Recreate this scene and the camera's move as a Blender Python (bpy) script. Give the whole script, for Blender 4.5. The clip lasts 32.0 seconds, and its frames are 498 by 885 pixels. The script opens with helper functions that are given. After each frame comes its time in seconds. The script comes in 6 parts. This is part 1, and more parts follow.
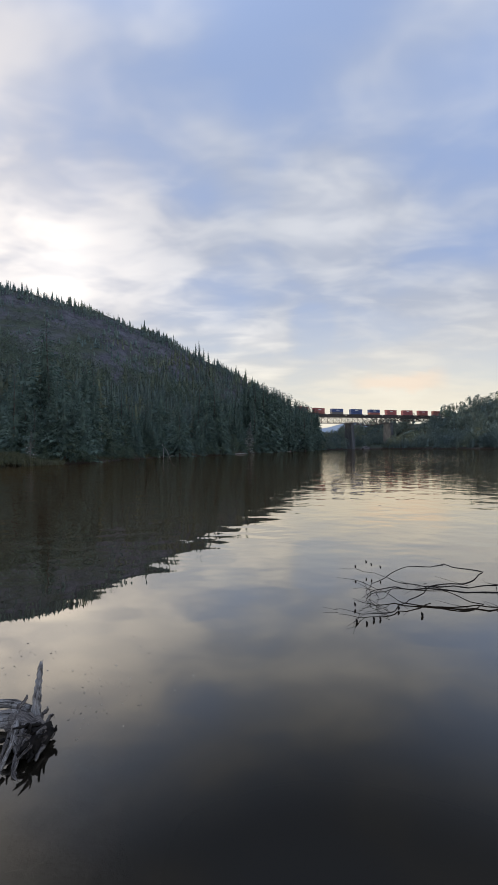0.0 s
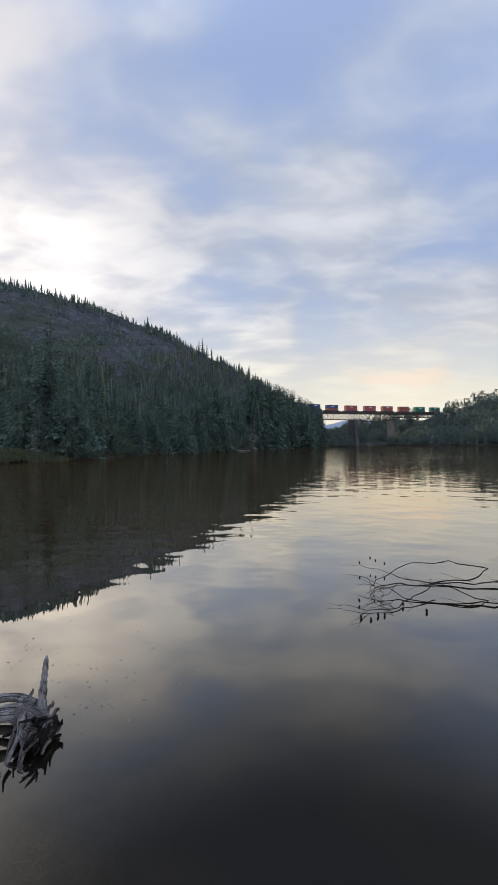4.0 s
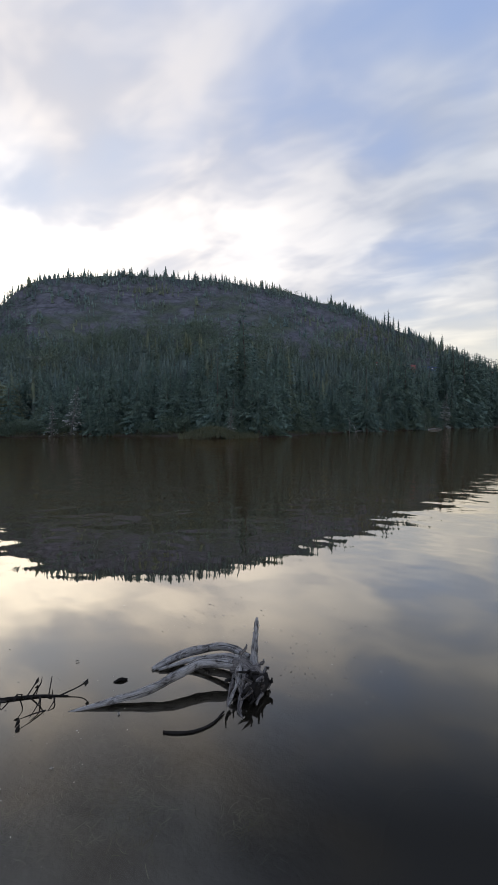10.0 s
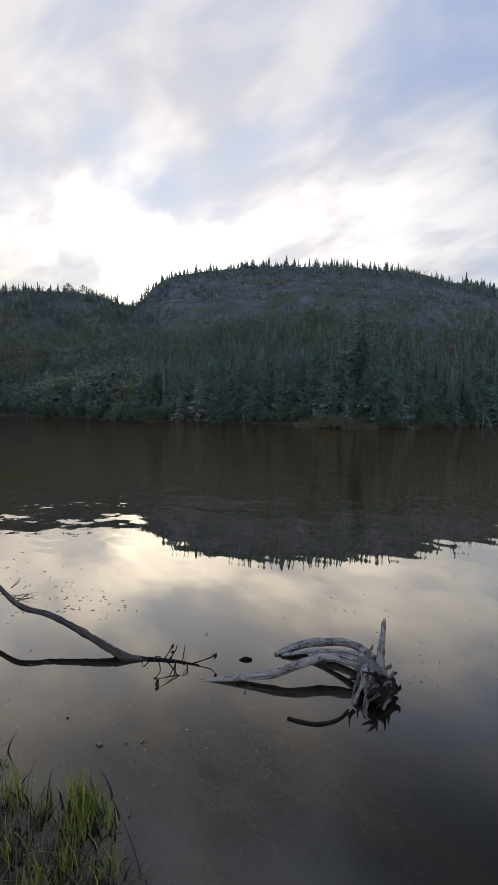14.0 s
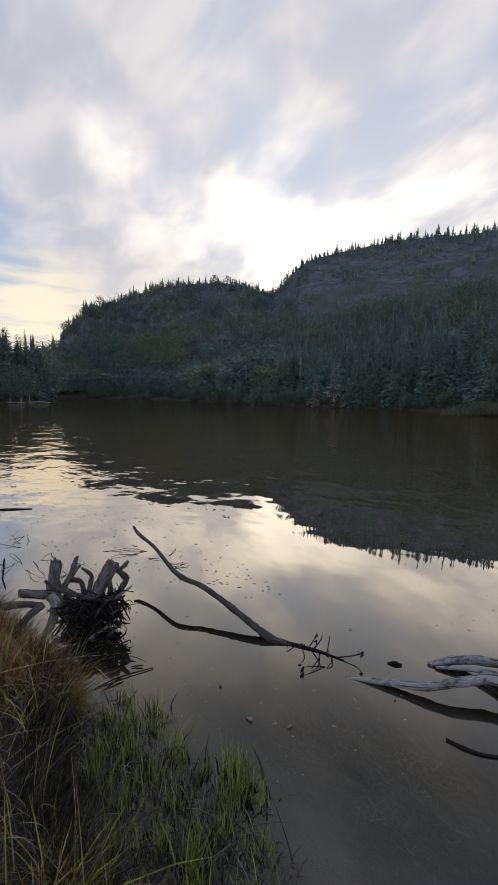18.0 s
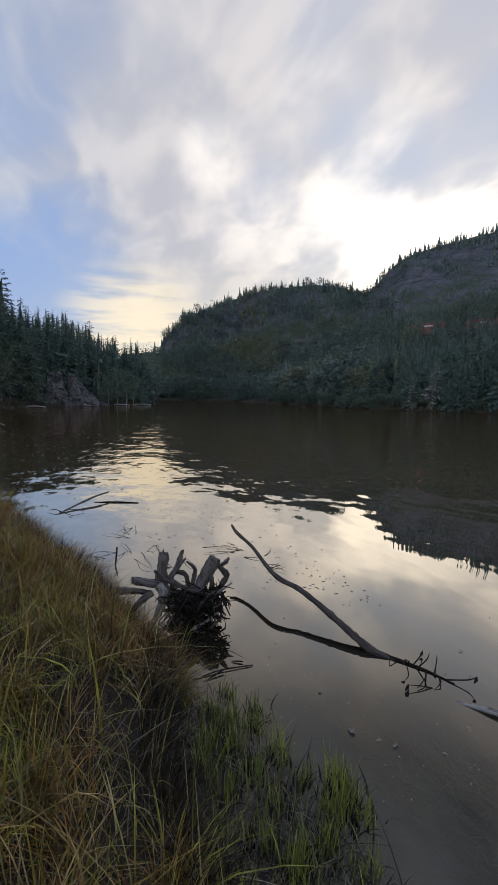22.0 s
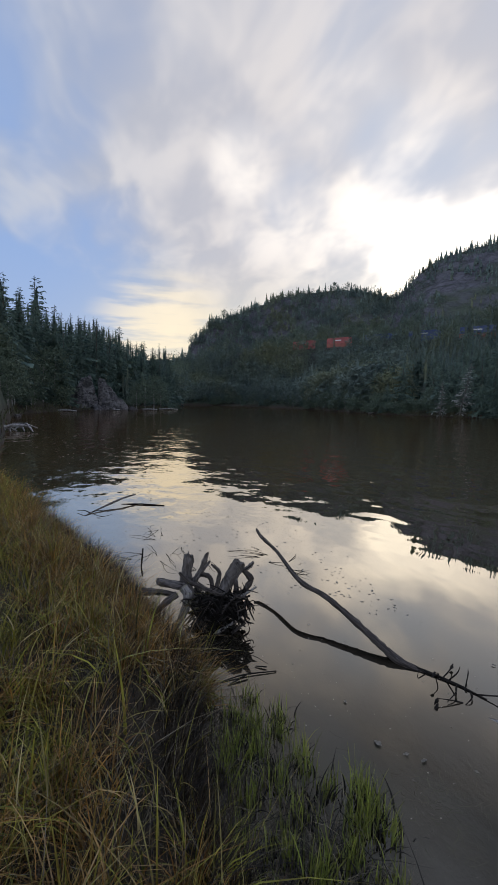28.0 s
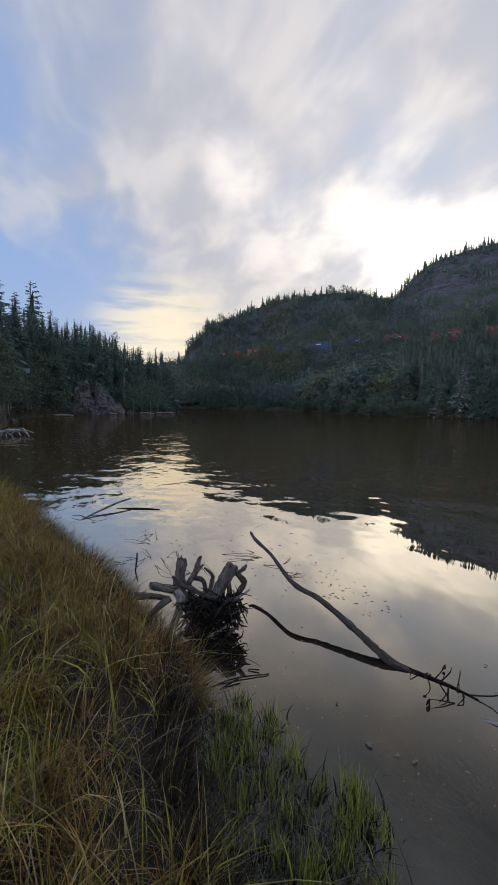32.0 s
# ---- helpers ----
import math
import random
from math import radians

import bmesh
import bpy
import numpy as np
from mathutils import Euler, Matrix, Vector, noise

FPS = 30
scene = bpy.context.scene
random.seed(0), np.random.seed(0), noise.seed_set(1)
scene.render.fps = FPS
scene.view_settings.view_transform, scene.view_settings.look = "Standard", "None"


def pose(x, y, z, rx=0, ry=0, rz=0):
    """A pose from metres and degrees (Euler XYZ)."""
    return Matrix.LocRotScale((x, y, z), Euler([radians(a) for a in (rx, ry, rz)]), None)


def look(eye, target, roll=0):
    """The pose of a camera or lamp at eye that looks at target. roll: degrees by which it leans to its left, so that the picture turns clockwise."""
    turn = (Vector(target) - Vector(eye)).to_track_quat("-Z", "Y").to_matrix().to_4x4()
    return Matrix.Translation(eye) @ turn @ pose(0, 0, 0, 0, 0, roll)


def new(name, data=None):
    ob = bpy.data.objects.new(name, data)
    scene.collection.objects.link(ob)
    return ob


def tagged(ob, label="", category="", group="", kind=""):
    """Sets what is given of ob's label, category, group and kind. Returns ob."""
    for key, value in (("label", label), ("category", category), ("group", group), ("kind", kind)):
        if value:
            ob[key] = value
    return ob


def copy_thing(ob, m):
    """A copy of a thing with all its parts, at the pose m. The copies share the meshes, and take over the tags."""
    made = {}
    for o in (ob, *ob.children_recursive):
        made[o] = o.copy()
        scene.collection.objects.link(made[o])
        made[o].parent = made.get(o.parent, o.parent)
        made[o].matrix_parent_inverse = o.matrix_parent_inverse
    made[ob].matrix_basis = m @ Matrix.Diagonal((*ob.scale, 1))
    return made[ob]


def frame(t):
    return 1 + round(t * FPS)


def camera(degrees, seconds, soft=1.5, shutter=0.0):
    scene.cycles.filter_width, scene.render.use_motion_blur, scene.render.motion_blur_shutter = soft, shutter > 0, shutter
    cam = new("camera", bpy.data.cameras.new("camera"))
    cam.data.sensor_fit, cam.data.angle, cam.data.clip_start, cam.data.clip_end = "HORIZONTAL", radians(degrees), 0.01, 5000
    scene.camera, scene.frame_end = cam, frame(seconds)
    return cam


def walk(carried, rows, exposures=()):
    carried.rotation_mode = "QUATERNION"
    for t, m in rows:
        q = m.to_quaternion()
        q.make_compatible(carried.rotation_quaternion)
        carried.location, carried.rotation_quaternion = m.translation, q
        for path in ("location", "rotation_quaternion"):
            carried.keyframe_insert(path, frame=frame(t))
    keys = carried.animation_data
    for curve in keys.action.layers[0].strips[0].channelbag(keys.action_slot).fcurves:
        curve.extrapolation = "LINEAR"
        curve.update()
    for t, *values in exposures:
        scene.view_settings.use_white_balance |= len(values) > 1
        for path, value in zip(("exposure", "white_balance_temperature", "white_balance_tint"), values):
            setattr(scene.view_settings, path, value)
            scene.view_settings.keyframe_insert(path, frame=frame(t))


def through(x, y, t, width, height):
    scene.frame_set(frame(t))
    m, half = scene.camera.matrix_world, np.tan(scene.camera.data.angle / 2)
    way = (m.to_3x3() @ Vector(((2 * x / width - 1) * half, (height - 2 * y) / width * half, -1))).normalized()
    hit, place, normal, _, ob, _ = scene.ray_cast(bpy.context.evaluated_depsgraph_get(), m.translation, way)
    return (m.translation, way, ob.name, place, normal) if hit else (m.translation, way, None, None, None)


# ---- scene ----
cam = camera(60.8, 32.0)
PATH = [
    (0, (0.067, 0.173, 1.788), (0.102, 2.172, 1.816), -0.7),
    (0.5, (0.064, 0.174, 1.784), (0.101, 2.174, 1.812), -0.9),
    (1, (0.069, 0.176, 1.783), (0.106, 2.176, 1.813), -1.0),
    (1.5, (0.07, 0.177, 1.782), (0.105, 2.176, 1.815), -0.9),
    (2, (0.067, 0.182, 1.781), (0.102, 2.181, 1.813), -0.9),
    (2.5, (0.062, 0.188, 1.779), (0.096, 2.187, 1.807), -0.9),
    (4.5, (0.055, 0.18, 1.781), (0.069, 2.18, 1.788), -0.6),
    (5, (0.046, 0.185, 1.779), (0.054, 2.185, 1.779), -0.5),
    (5.5, (0.041, 0.187, 1.782), (0.034, 2.187, 1.77), -0.4),
    (6, (0.04, 0.186, 1.782), (0.014, 2.186, 1.763), -0.4),
    (6.5, (0.034, 0.192, 1.784), (-0.021, 2.191, 1.75), -0.5),
    (7, (0.024, 0.194, 1.788), (-0.09, 2.19, 1.743), -0.5),
    (7.5, (0.003, 0.202, 1.79), (-0.212, 2.19, 1.734), -0.7),
    (8, (-0.015, 0.204, 1.797), (-0.373, 2.17, 1.738), -0.9),
    (8.5, (-0.04, 0.193, 1.807), (-0.526, 2.132, 1.746), -0.7),
    (9, (-0.063, 0.201, 1.802), (-0.654, 2.11, 1.738), -0.5),
    (9.5, (-0.077, 0.209, 1.801), (-0.777, 2.081, 1.728), -0.6),
    (10, (-0.099, 0.218, 1.8), (-0.902, 2.048, 1.719), -0.6),
    (10.5, (-0.116, 0.207, 1.804), (-1.003, 1.997, 1.714), -0.6),
    (11, (-0.128, 0.212, 1.799), (-1.075, 1.971, 1.701), -0.6),
    (11.5, (-0.137, 0.217, 1.799), (-1.126, 1.952, 1.694), -0.6),
    (12, (-0.149, 0.214, 1.799), (-1.182, 1.923, 1.69), -0.4),
    (12.5, (-0.17, 0.199, 1.803), (-1.259, 1.872, 1.69), -0.0),
    (13, (-0.186, 0.204, 1.798), (-1.334, 1.838, 1.678), 0.1),
    (13.5, (-0.201, 0.206, 1.798), (-1.404, 1.799, 1.671), 0.3),
    (14, (-0.222, 0.198, 1.806), (-1.48, 1.748, 1.673), 0.6),
    (14.5, (-0.248, 0.189, 1.81), (-1.551, 1.7, 1.672), 0.9),
    (16.5, (-0.345, 0.173, 1.813), (-1.867, 1.456, 1.615), 0.6),
    (17, (-0.351, 0.171, 1.815), (-1.92, 1.395, 1.609), 1.0),
    (17.5, (-0.368, 0.181, 1.808), (-1.994, 1.327, 1.598), 0.9),
    (18, (-0.379, 0.167, 1.82), (-2.047, 1.25, 1.607), 1.0),
    (18.5, (-0.405, 0.17, 1.81), (-2.119, 1.177, 1.595), 0.7),
    (19, (-0.406, 0.173, 1.808), (-2.157, 1.114, 1.591), 0.2),
    (19.5, (-0.413, 0.16, 1.809), (-2.196, 1.039, 1.588), 0.0),
    (20, (-0.415, 0.129, 1.813), (-2.225, 0.95, 1.588), 0.1),
    (20.5, (-0.417, 0.107, 1.814), (-2.247, 0.883, 1.59), 0.4),
    (21, (-0.412, 0.094, 1.815), (-2.254, 0.84, 1.597), 0.7),
    (21.5, (-0.421, 0.089, 1.812), (-2.271, 0.817, 1.598), 0.8),
    (22, (-0.426, 0.079, 1.817), (-2.283, 0.791, 1.609), 1.0),
    (22.5, (-0.433, 0.072, 1.813), (-2.297, 0.767, 1.611), 1.1),
    (23, (-0.432, 0.075, 1.811), (-2.303, 0.756, 1.616), 1.0),
    (23.5, (-0.443, 0.081, 1.809), (-2.321, 0.742, 1.617), 0.9),
    (24, (-0.443, 0.083, 1.8), (-2.328, 0.725, 1.609), 0.8),
    (24.5, (-0.439, 0.083, 1.803), (-2.327, 0.713, 1.612), 0.7),
    (25, (-0.448, 0.076, 1.801), (-2.338, 0.7, 1.608), 0.7),
    (25.5, (-0.446, 0.056, 1.802), (-2.337, 0.678, 1.612), 0.8),
    (27.5, (-0.433, 0.072, 1.805), (-2.329, 0.681, 1.615), 1.2),
    (28, (-0.434, 0.077, 1.802), (-2.333, 0.677, 1.616), 1.3),
    (28.5, (-0.442, 0.083, 1.804), (-2.343, 0.678, 1.623), 1.2),
    (29, (-0.449, 0.099, 1.797), (-2.35, 0.693, 1.617), 0.8),
    (29.5, (-0.439, 0.106, 1.798), (-2.34, 0.7, 1.618), 0.7),
    (30, (-0.43, 0.094, 1.8), (-2.332, 0.687, 1.625), 0.7),
    (30.5, (-0.421, 0.088, 1.805), (-2.322, 0.684, 1.633), 0.6),
    (31, (-0.419, 0.098, 1.799), (-2.32, 0.697, 1.629), 0.6),
    (31.5, (-0.417, 0.11, 1.804), (-2.317, 0.712, 1.634), 0.8),
    (32, (-0.409, 0.118, 1.806), (-2.306, 0.729, 1.634), 0.8),
]
walk(cam, [(t, look(eye, target, roll)) for t, eye, target, roll in PATH],
     exposures=[(0.0, 0.42), (8.0, 0.50), (13.0, 0.48), (17.0, 0.42), (19.0, 0.29), (32.0, 0.28)])

# ---- light ----
SUN_AZ, SUN_EL = 50.0, 13.0          # degrees to the left of north (+y), degrees up
SUN_DIR = Vector((-math.sin(radians(SUN_AZ)) * math.cos(radians(SUN_EL)),
                  math.cos(radians(SUN_AZ)) * math.cos(radians(SUN_EL)), math.sin(radians(SUN_EL))))


class Nodes:
    """Short hand for building node trees."""

    def __init__(self, tree):
        self.tree = tree
        tree.nodes.clear()

    def add(self, kind, **settings):
        node = self.tree.nodes.new(kind)
        for key, value in settings.items():
            if key in node.inputs:
                node.inputs[key].default_value = value
        return node

    def link(self, a, b):
        self.tree.links.new(a, b)

    def put(self, value, socket):
        if isinstance(value, bpy.types.NodeSocket):
            self.link(value, socket)
        else:
            socket.default_value = value

    def math(self, op, a, b=0.0, clamp=False):
        node = self.tree.nodes.new("ShaderNodeMath")
        node.operation, node.use_clamp = op, clamp
        self.put(a, node.inputs[0])
        self.put(b, node.inputs[1])
        return node.outputs[0]

    def vec(self, op, a, b=(0, 0, 0)):
        node = self.tree.nodes.new("ShaderNodeVectorMath")
        node.operation = op
        self.put(a, node.inputs[0])
        self.put(b, node.inputs[1])
        return node.outputs["Value"] if op in ("DOT_PRODUCT", "LENGTH", "DISTANCE") else node.outputs[0]

    def mix(self, fac, a, b, blend="MIX"):
        node = self.tree.nodes.new("ShaderNodeMix")
        node.data_type, node.blend_type = "RGBA", blend
        self.put(fac, node.inputs["Factor"])
        for value, socket in ((a, node.inputs[6]), (b, node.inputs[7])):
            self.put((*value, 1) if isinstance(value, tuple) and len(value) == 3 else value, socket)
        return node.outputs[2]

    def noise(self, vector, scale, detail=4.0, rough=0.55, distort=0.0):
        node = self.tree.nodes.new("ShaderNodeTexNoise")
        self.put(vector, node.inputs["Vector"])
        for key, value in (("Scale", scale), ("Detail", detail), ("Roughness", rough), ("Distortion", distort)):
            self.put(value, node.inputs[key])
        return node.outputs["Fac"]

    def step(self, value, lo, hi, smooth=True):
        node = self.tree.nodes.new("ShaderNodeMapRange")
        node.interpolation_type = "SMOOTHSTEP" if smooth else "LINEAR"
        self.put(value, node.inputs["Value"])
        node.inputs["From Min"].default_value, node.inputs["From Max"].default_value = lo, hi
        return node.outputs["Result"]

    def scale(self, vector, size):
        node = self.tree.nodes.new("ShaderNodeMapping")
        self.put(vector, node.inputs["Vector"])
        node.inputs["Scale"].default_value = size
        return node.outputs[0]


def heading(az, el):
    a, e = radians(az), radians(el)
    return (-math.sin(a) * math.cos(e), math.cos(a) * math.cos(e), math.sin(e))


def make_sky():
    world = bpy.data.worlds.new("evening_sky")
    world.use_nodes = True
    scene.world = world
    n = Nodes(world.node_tree)
    out = n.add("ShaderNodeOutputWorld")
    back = n.add("ShaderNodeBackground")
    sky = n.tree.nodes.new("ShaderNodeTexSky")
    sky.sky_type, sky.sun_disc = "NISHITA", False
    sky.sun_elevation, sky.sun_rotation = radians(SUN_EL), radians(-SUN_AZ)
    sky.air_density, sky.dust_density, sky.ozone_density = 1.0, 1.2, 2.0
    way = n.vec("NORMALIZE", n.tree.nodes.new("ShaderNodeTexCoord").outputs["Generated"])
    parts = n.tree.nodes.new("ShaderNodeSeparateXYZ")
    n.link(way, parts.inputs[0])
    up = n.math("MAXIMUM", parts.outputs["Z"], 0.0)
    # cloud sheet: the direction laid on a high plane
    lift = n.math("ADD", up, 0.22)
    flat = n.vec("DIVIDE", way, n.tree.nodes.new("ShaderNodeCombineXYZ").outputs[0])
    comb = [x for x in n.tree.nodes if x.bl_idname == "ShaderNodeCombineXYZ"][-1]
    for k in range(3):
        n.link(lift, comb.inputs[k])
    turned = n.tree.nodes.new("ShaderNodeMapping")
    turned.inputs["Rotation"].default_value = (0, 0, radians(28))
    turned.inputs["Scale"].default_value = (0.9, 1.5, 1.0)
    n.link(flat, turned.inputs["Vector"])
    soft = n.noise(turned.outputs[0], 1.5, 3, 0.42, 0.2)
    fine = n.noise(turned.outputs[0], 4.0, 3, 0.5, 0.3)
    body = n.math("ADD", n.math("MULTIPLY", soft, 0.72), n.math("MULTIPLY", fine, 0.28))

    def lobe(az, el, lo, hi):
        return n.step(n.vec("DOT_PRODUCT", way, heading(az, el)), math.cos(radians(hi)), math.cos(radians(lo)))

    near_sun = lobe(54, 18, 2, 45)
    band = n.step(parts.outputs["Z"], 0.62, 0.12)
    left_blue = n.math("MULTIPLY", lobe(107, 16, 3, 26), 0.75)
    low_glow = n.math("ADD", n.math("MULTIPLY", n.math("MULTIPLY", lobe(84, 7.0, 1, 11), 0.75), n.step(n.noise(n.scale(way, (3.0, 3.0, 24.0)), 1.6, 4, 0.5), 0.36, 0.58)), n.math("MULTIPLY", lobe(-19, 5, 1, 13), 0.06))
    cover = n.math("ADD", body, n.math("MULTIPLY", near_sun, 0.12))
    cover = n.math("ADD", cover, n.math("MULTIPLY", band, 0.05))
    for az, el, hi, amount in ((104, 17, 24, 0.16), (4, 47, 26, 0.07), (-12, 15, 7, 0.08), (-24, 46, 22, 0.12), (91, 27, 13, -0.10), (80, 38, 22, -0.06), (-10, 28, 14, -0.12), (-17, 23, 10, -0.06), (26, 24, 15, -0.10), (12, 20, 12, -0.10), (37, 36, 9, 0.06), (54, 28, 7, 0.14), (67, 24, 5, 0.08), (8, 33, 11, -0.15), (-21, 8, 6, -0.10), (-3, 13, 6, -0.10), (-11, 29, 8, -0.08), (-9.5, 15.5, 4, 0.10), (-27, 16, 8, -0.08)):
        cover = n.math("SUBTRACT", cover, n.math("MULTIPLY", lobe(az, el, 2, hi), amount))
    mask = n.step(cover, 0.36, 0.70)
    blue = n.mix(1.0, sky.outputs[0], (0.06, 0.06, 0.06), "MULTIPLY")
    blue = n.mix(0.85, blue, (0.275, 0.36, 0.57))
    blue = n.mix(n.math("MULTIPLY", lobe(54, 24, 6, 34), 0.75), blue, (0.50, 0.535, 0.61))
    haze = n.mix(n.math("MULTIPLY", n.step(parts.outputs["Z"], 0.42, 0.02), 0.85), blue, (0.640, 0.625, 0.53))
    haze = n.mix(left_blue, haze, (0.23, 0.36, 0.64))
    toward = n.vec("DOT_PRODUCT", way, heading(SUN_AZ + 3, SUN_EL + 5))
    lit = n.step(toward, 0.62, 0.995)
    cloud = n.mix(lit, (0.435, 0.463, 0.515), (0.600, 0.577, 0.58))
    shade = n.mix(n.step(fine, 0.35, 0.7), (0.80, 0.82, 0.88), (1.12, 1.09, 1.06))
    cloud = n.mix(1.0, cloud, shade, "MULTIPLY")
    warm = n.math("MULTIPLY", n.step(parts.outputs["Z"], 0.34, 0.04), 0.9)
    cloud = n.mix(warm, cloud, (0.712, 0.655, 0.525))
    colour = n.mix(n.math("MULTIPLY", mask, 0.9), haze, cloud)
    colour = n.mix(low_glow, colour, (0.92, 0.79, 0.58))
    streak = n.math("ADD", parts.outputs["Z"], n.math("MULTIPLY", n.noise(n.scale(way, (9.0, 9.0, 14.0)), 2.0, 4, 0.55), 0.045))
    thin = n.math("MULTIPLY", n.step(streak, 0.142, 0.158), n.step(streak, 0.192, 0.170))
    low_cloud = n.math("MULTIPLY", lobe(-20.5, 8.2, 2.0, 6.5), thin)
    colour = n.mix(n.math("MULTIPLY", low_cloud, 0.62), colour, (0.70, 0.56, 0.445))
    glow = n.math("POWER", n.math("MAXIMUM", toward, 0.0), 70.0)
    # brighter banks of cloud round the hidden sun
    for az, el, hi, amount in ((30, 20, 14, 0.30), (40, 20, 13, 0.27), (21, 25, 10, 0.15), (10, 18, 9, 0.12), (74, 28, 5, 0.24), (71, 22, 6, 0.16), (61, 33, 6, 0.20), (46, 25, 6, 0.16), (-20, 9, 5, 0.03), (-2, 12.5, 6, 0.16), (5, 16, 8, 0.14), (-12, 27, 8, 0.06)):
        glow = n.math("ADD", glow, n.math("MULTIPLY", lobe(az, el, 1, hi), amount))
    veil = n.math("MULTIPLY", mask, n.math("ADD", 0.22, n.math("MULTIPLY", n.step(body, 0.40, 0.60), 0.78)))
    burst = n.mix(1.0, (0.95, 0.85, 0.68), n.math("MULTIPLY", glow, n.math("ADD", 0.02, n.math("MULTIPLY", veil, 0.88))), "MULTIPLY")
    colour = n.mix(1.0, colour, burst, "ADD")
    # unseen sky opposite the sun, brightened as fill for the hills and the bank
    front = n.math("ADD", 1.0, n.math("MULTIPLY", lobe(228, 34, 8, 88), 0.62))
    # overhead, mostly out of view: added lightening sunward and dimming away tones the near water
    side = n.step(n.vec("DOT_PRODUCT", way, heading(SUN_AZ + 22, 0)), -0.25, 0.62, False)
    overhead = n.math("MULTIPLY", n.step(parts.outputs["Z"], 0.66, 0.86), n.math("SUBTRACT", n.math("MULTIPLY", side, 1.45), 0.42))
    front = n.math("MULTIPLY", front, n.math("ADD", 1.0, overhead))
    tint = n.tree.nodes.new("ShaderNodeCombineColor")
    for socket in tint.inputs:
        n.link(front, socket)
    colour = n.mix(1.0, colour, tint.outputs[0], "MULTIPLY")
    n.link(colour, back.inputs["Color"])
    back.inputs["Strength"].default_value = 1.0
    n.link(back.outputs[0], out.inputs["Surface"])


make_sky()
sun = new("sun", bpy.data.lights.new("sun", "SUN"))
sun.data.energy, sun.data.angle, sun.data.color = 2.0, radians(2.0), (1.0, 0.86, 0.68)
sun.matrix_world = look(SUN_DIR * 100, (0, 0, 0))


# ---- materials ----
def surface(name, dark, light, scale=4.0, rough=0.85, bump=0.3, bump_scale=None, spot=None, spot_scale=1.0, spot_at=(0.55, 0.7),
            stretch=(1, 1, 1), island=0.0, random_by="", metal=0.0, distance=0.02, through=0.0, spec=0.3):
    """A matte surface: two tones by noise, a third tone in patches, relief, and variation from piece to piece."""
    m = bpy.data.materials.new(name)
    m.use_nodes = True
    n = Nodes(m.node_tree)
    out = n.add("ShaderNodeOutputMaterial")
    bsdf = n.add("ShaderNodeBsdfPrincipled")
    where = n.scale(n.tree.nodes.new("ShaderNodeTexCoord").outputs["Object"], stretch)
    grain = n.noise(where, scale, 6, 0.6)
    colour = n.mix(n.step(grain, 0.32, 0.68), dark, light)
    if spot:
        colour = n.mix(n.step(n.noise(where, spot_scale, 5, 0.6, 0.4), *spot_at), colour, spot)
    if island:
        source = (n.tree.nodes.new("ShaderNodeObjectInfo").outputs["Random"] if random_by == "object"
                  else n.tree.nodes.new("ShaderNodeNewGeometry").outputs["Random Per Island"])
        k = n.math("ADD", 1 - island, n.math("MULTIPLY", source, 2 * island))
        comb = n.tree.nodes.new("ShaderNodeCombineColor")
        for s in comb.inputs:
            n.link(k, s)
        colour = n.mix(1.0, colour, comb.outputs[0], "MULTIPLY")
    n.link(colour, bsdf.inputs["Base Color"])
    bsdf.inputs["Metallic"].default_value = metal
    bsdf.inputs["Specular IOR Level"].default_value = spec
    n.put(n.math("ADD", rough - 0.08, n.math("MULTIPLY", grain, 0.16), True), bsdf.inputs["Roughness"])
    if bump:
        b = n.tree.nodes.new("ShaderNodeBump")
        b.inputs["Strength"].default_value, b.inputs["Distance"].default_value = bump, distance
        n.link(n.noise(where, bump_scale or scale * 3, 6, 0.65), b.inputs["Height"])
        n.link(b.outputs[0], bsdf.inputs["Normal"])
    if through:
        bsdf.inputs["Transmission Weight"].default_value = 0.0
        thin = n.tree.nodes.new("ShaderNodeBsdfTranslucent")
        n.link(colour, thin.inputs["Color"])
        both = n.tree.nodes.new("ShaderNodeMixShader")
        both.inputs[0].default_value = through
        n.link(bsdf.outputs[0], both.inputs[1])
        n.link(thin.outputs[0], both.inputs[2])
        n.link(both.outputs[0], out.inputs["Surface"])
    else:
        n.link(bsdf.outputs[0], out.inputs["Surface"])
    return m


NEEDLES = surface("spruce_needles", (0.068, 0.110, 0.096), (0.124, 0.174, 0.138), 0.6, 0.8, 0, island=0.38, through=0.12)
NEEDLES_FAR = surface("hill_spruce", (0.078, 0.116, 0.112), (0.134, 0.172, 0.144), 0.10, 0.85, 0, island=0.32, spot=(0.140, 0.158, 0.096), spot_scale=0.03, spot_at=(0.50, 0.66))
LEAVES = surface("birch_leaves", (0.078, 0.114, 0.084), (0.134, 0.168, 0.112), 0.16, 0.7, 0, island=0.4, through=0.25)
BARK = surface("spruce_bark", (0.06, 0.048, 0.04), (0.13, 0.11, 0.095), 6, 0.9, 0.6)
DEAD = surface("bare_grey_wood", (0.20, 0.195, 0.19), (0.42, 0.41, 0.40), 5, 0.85, 0.3)


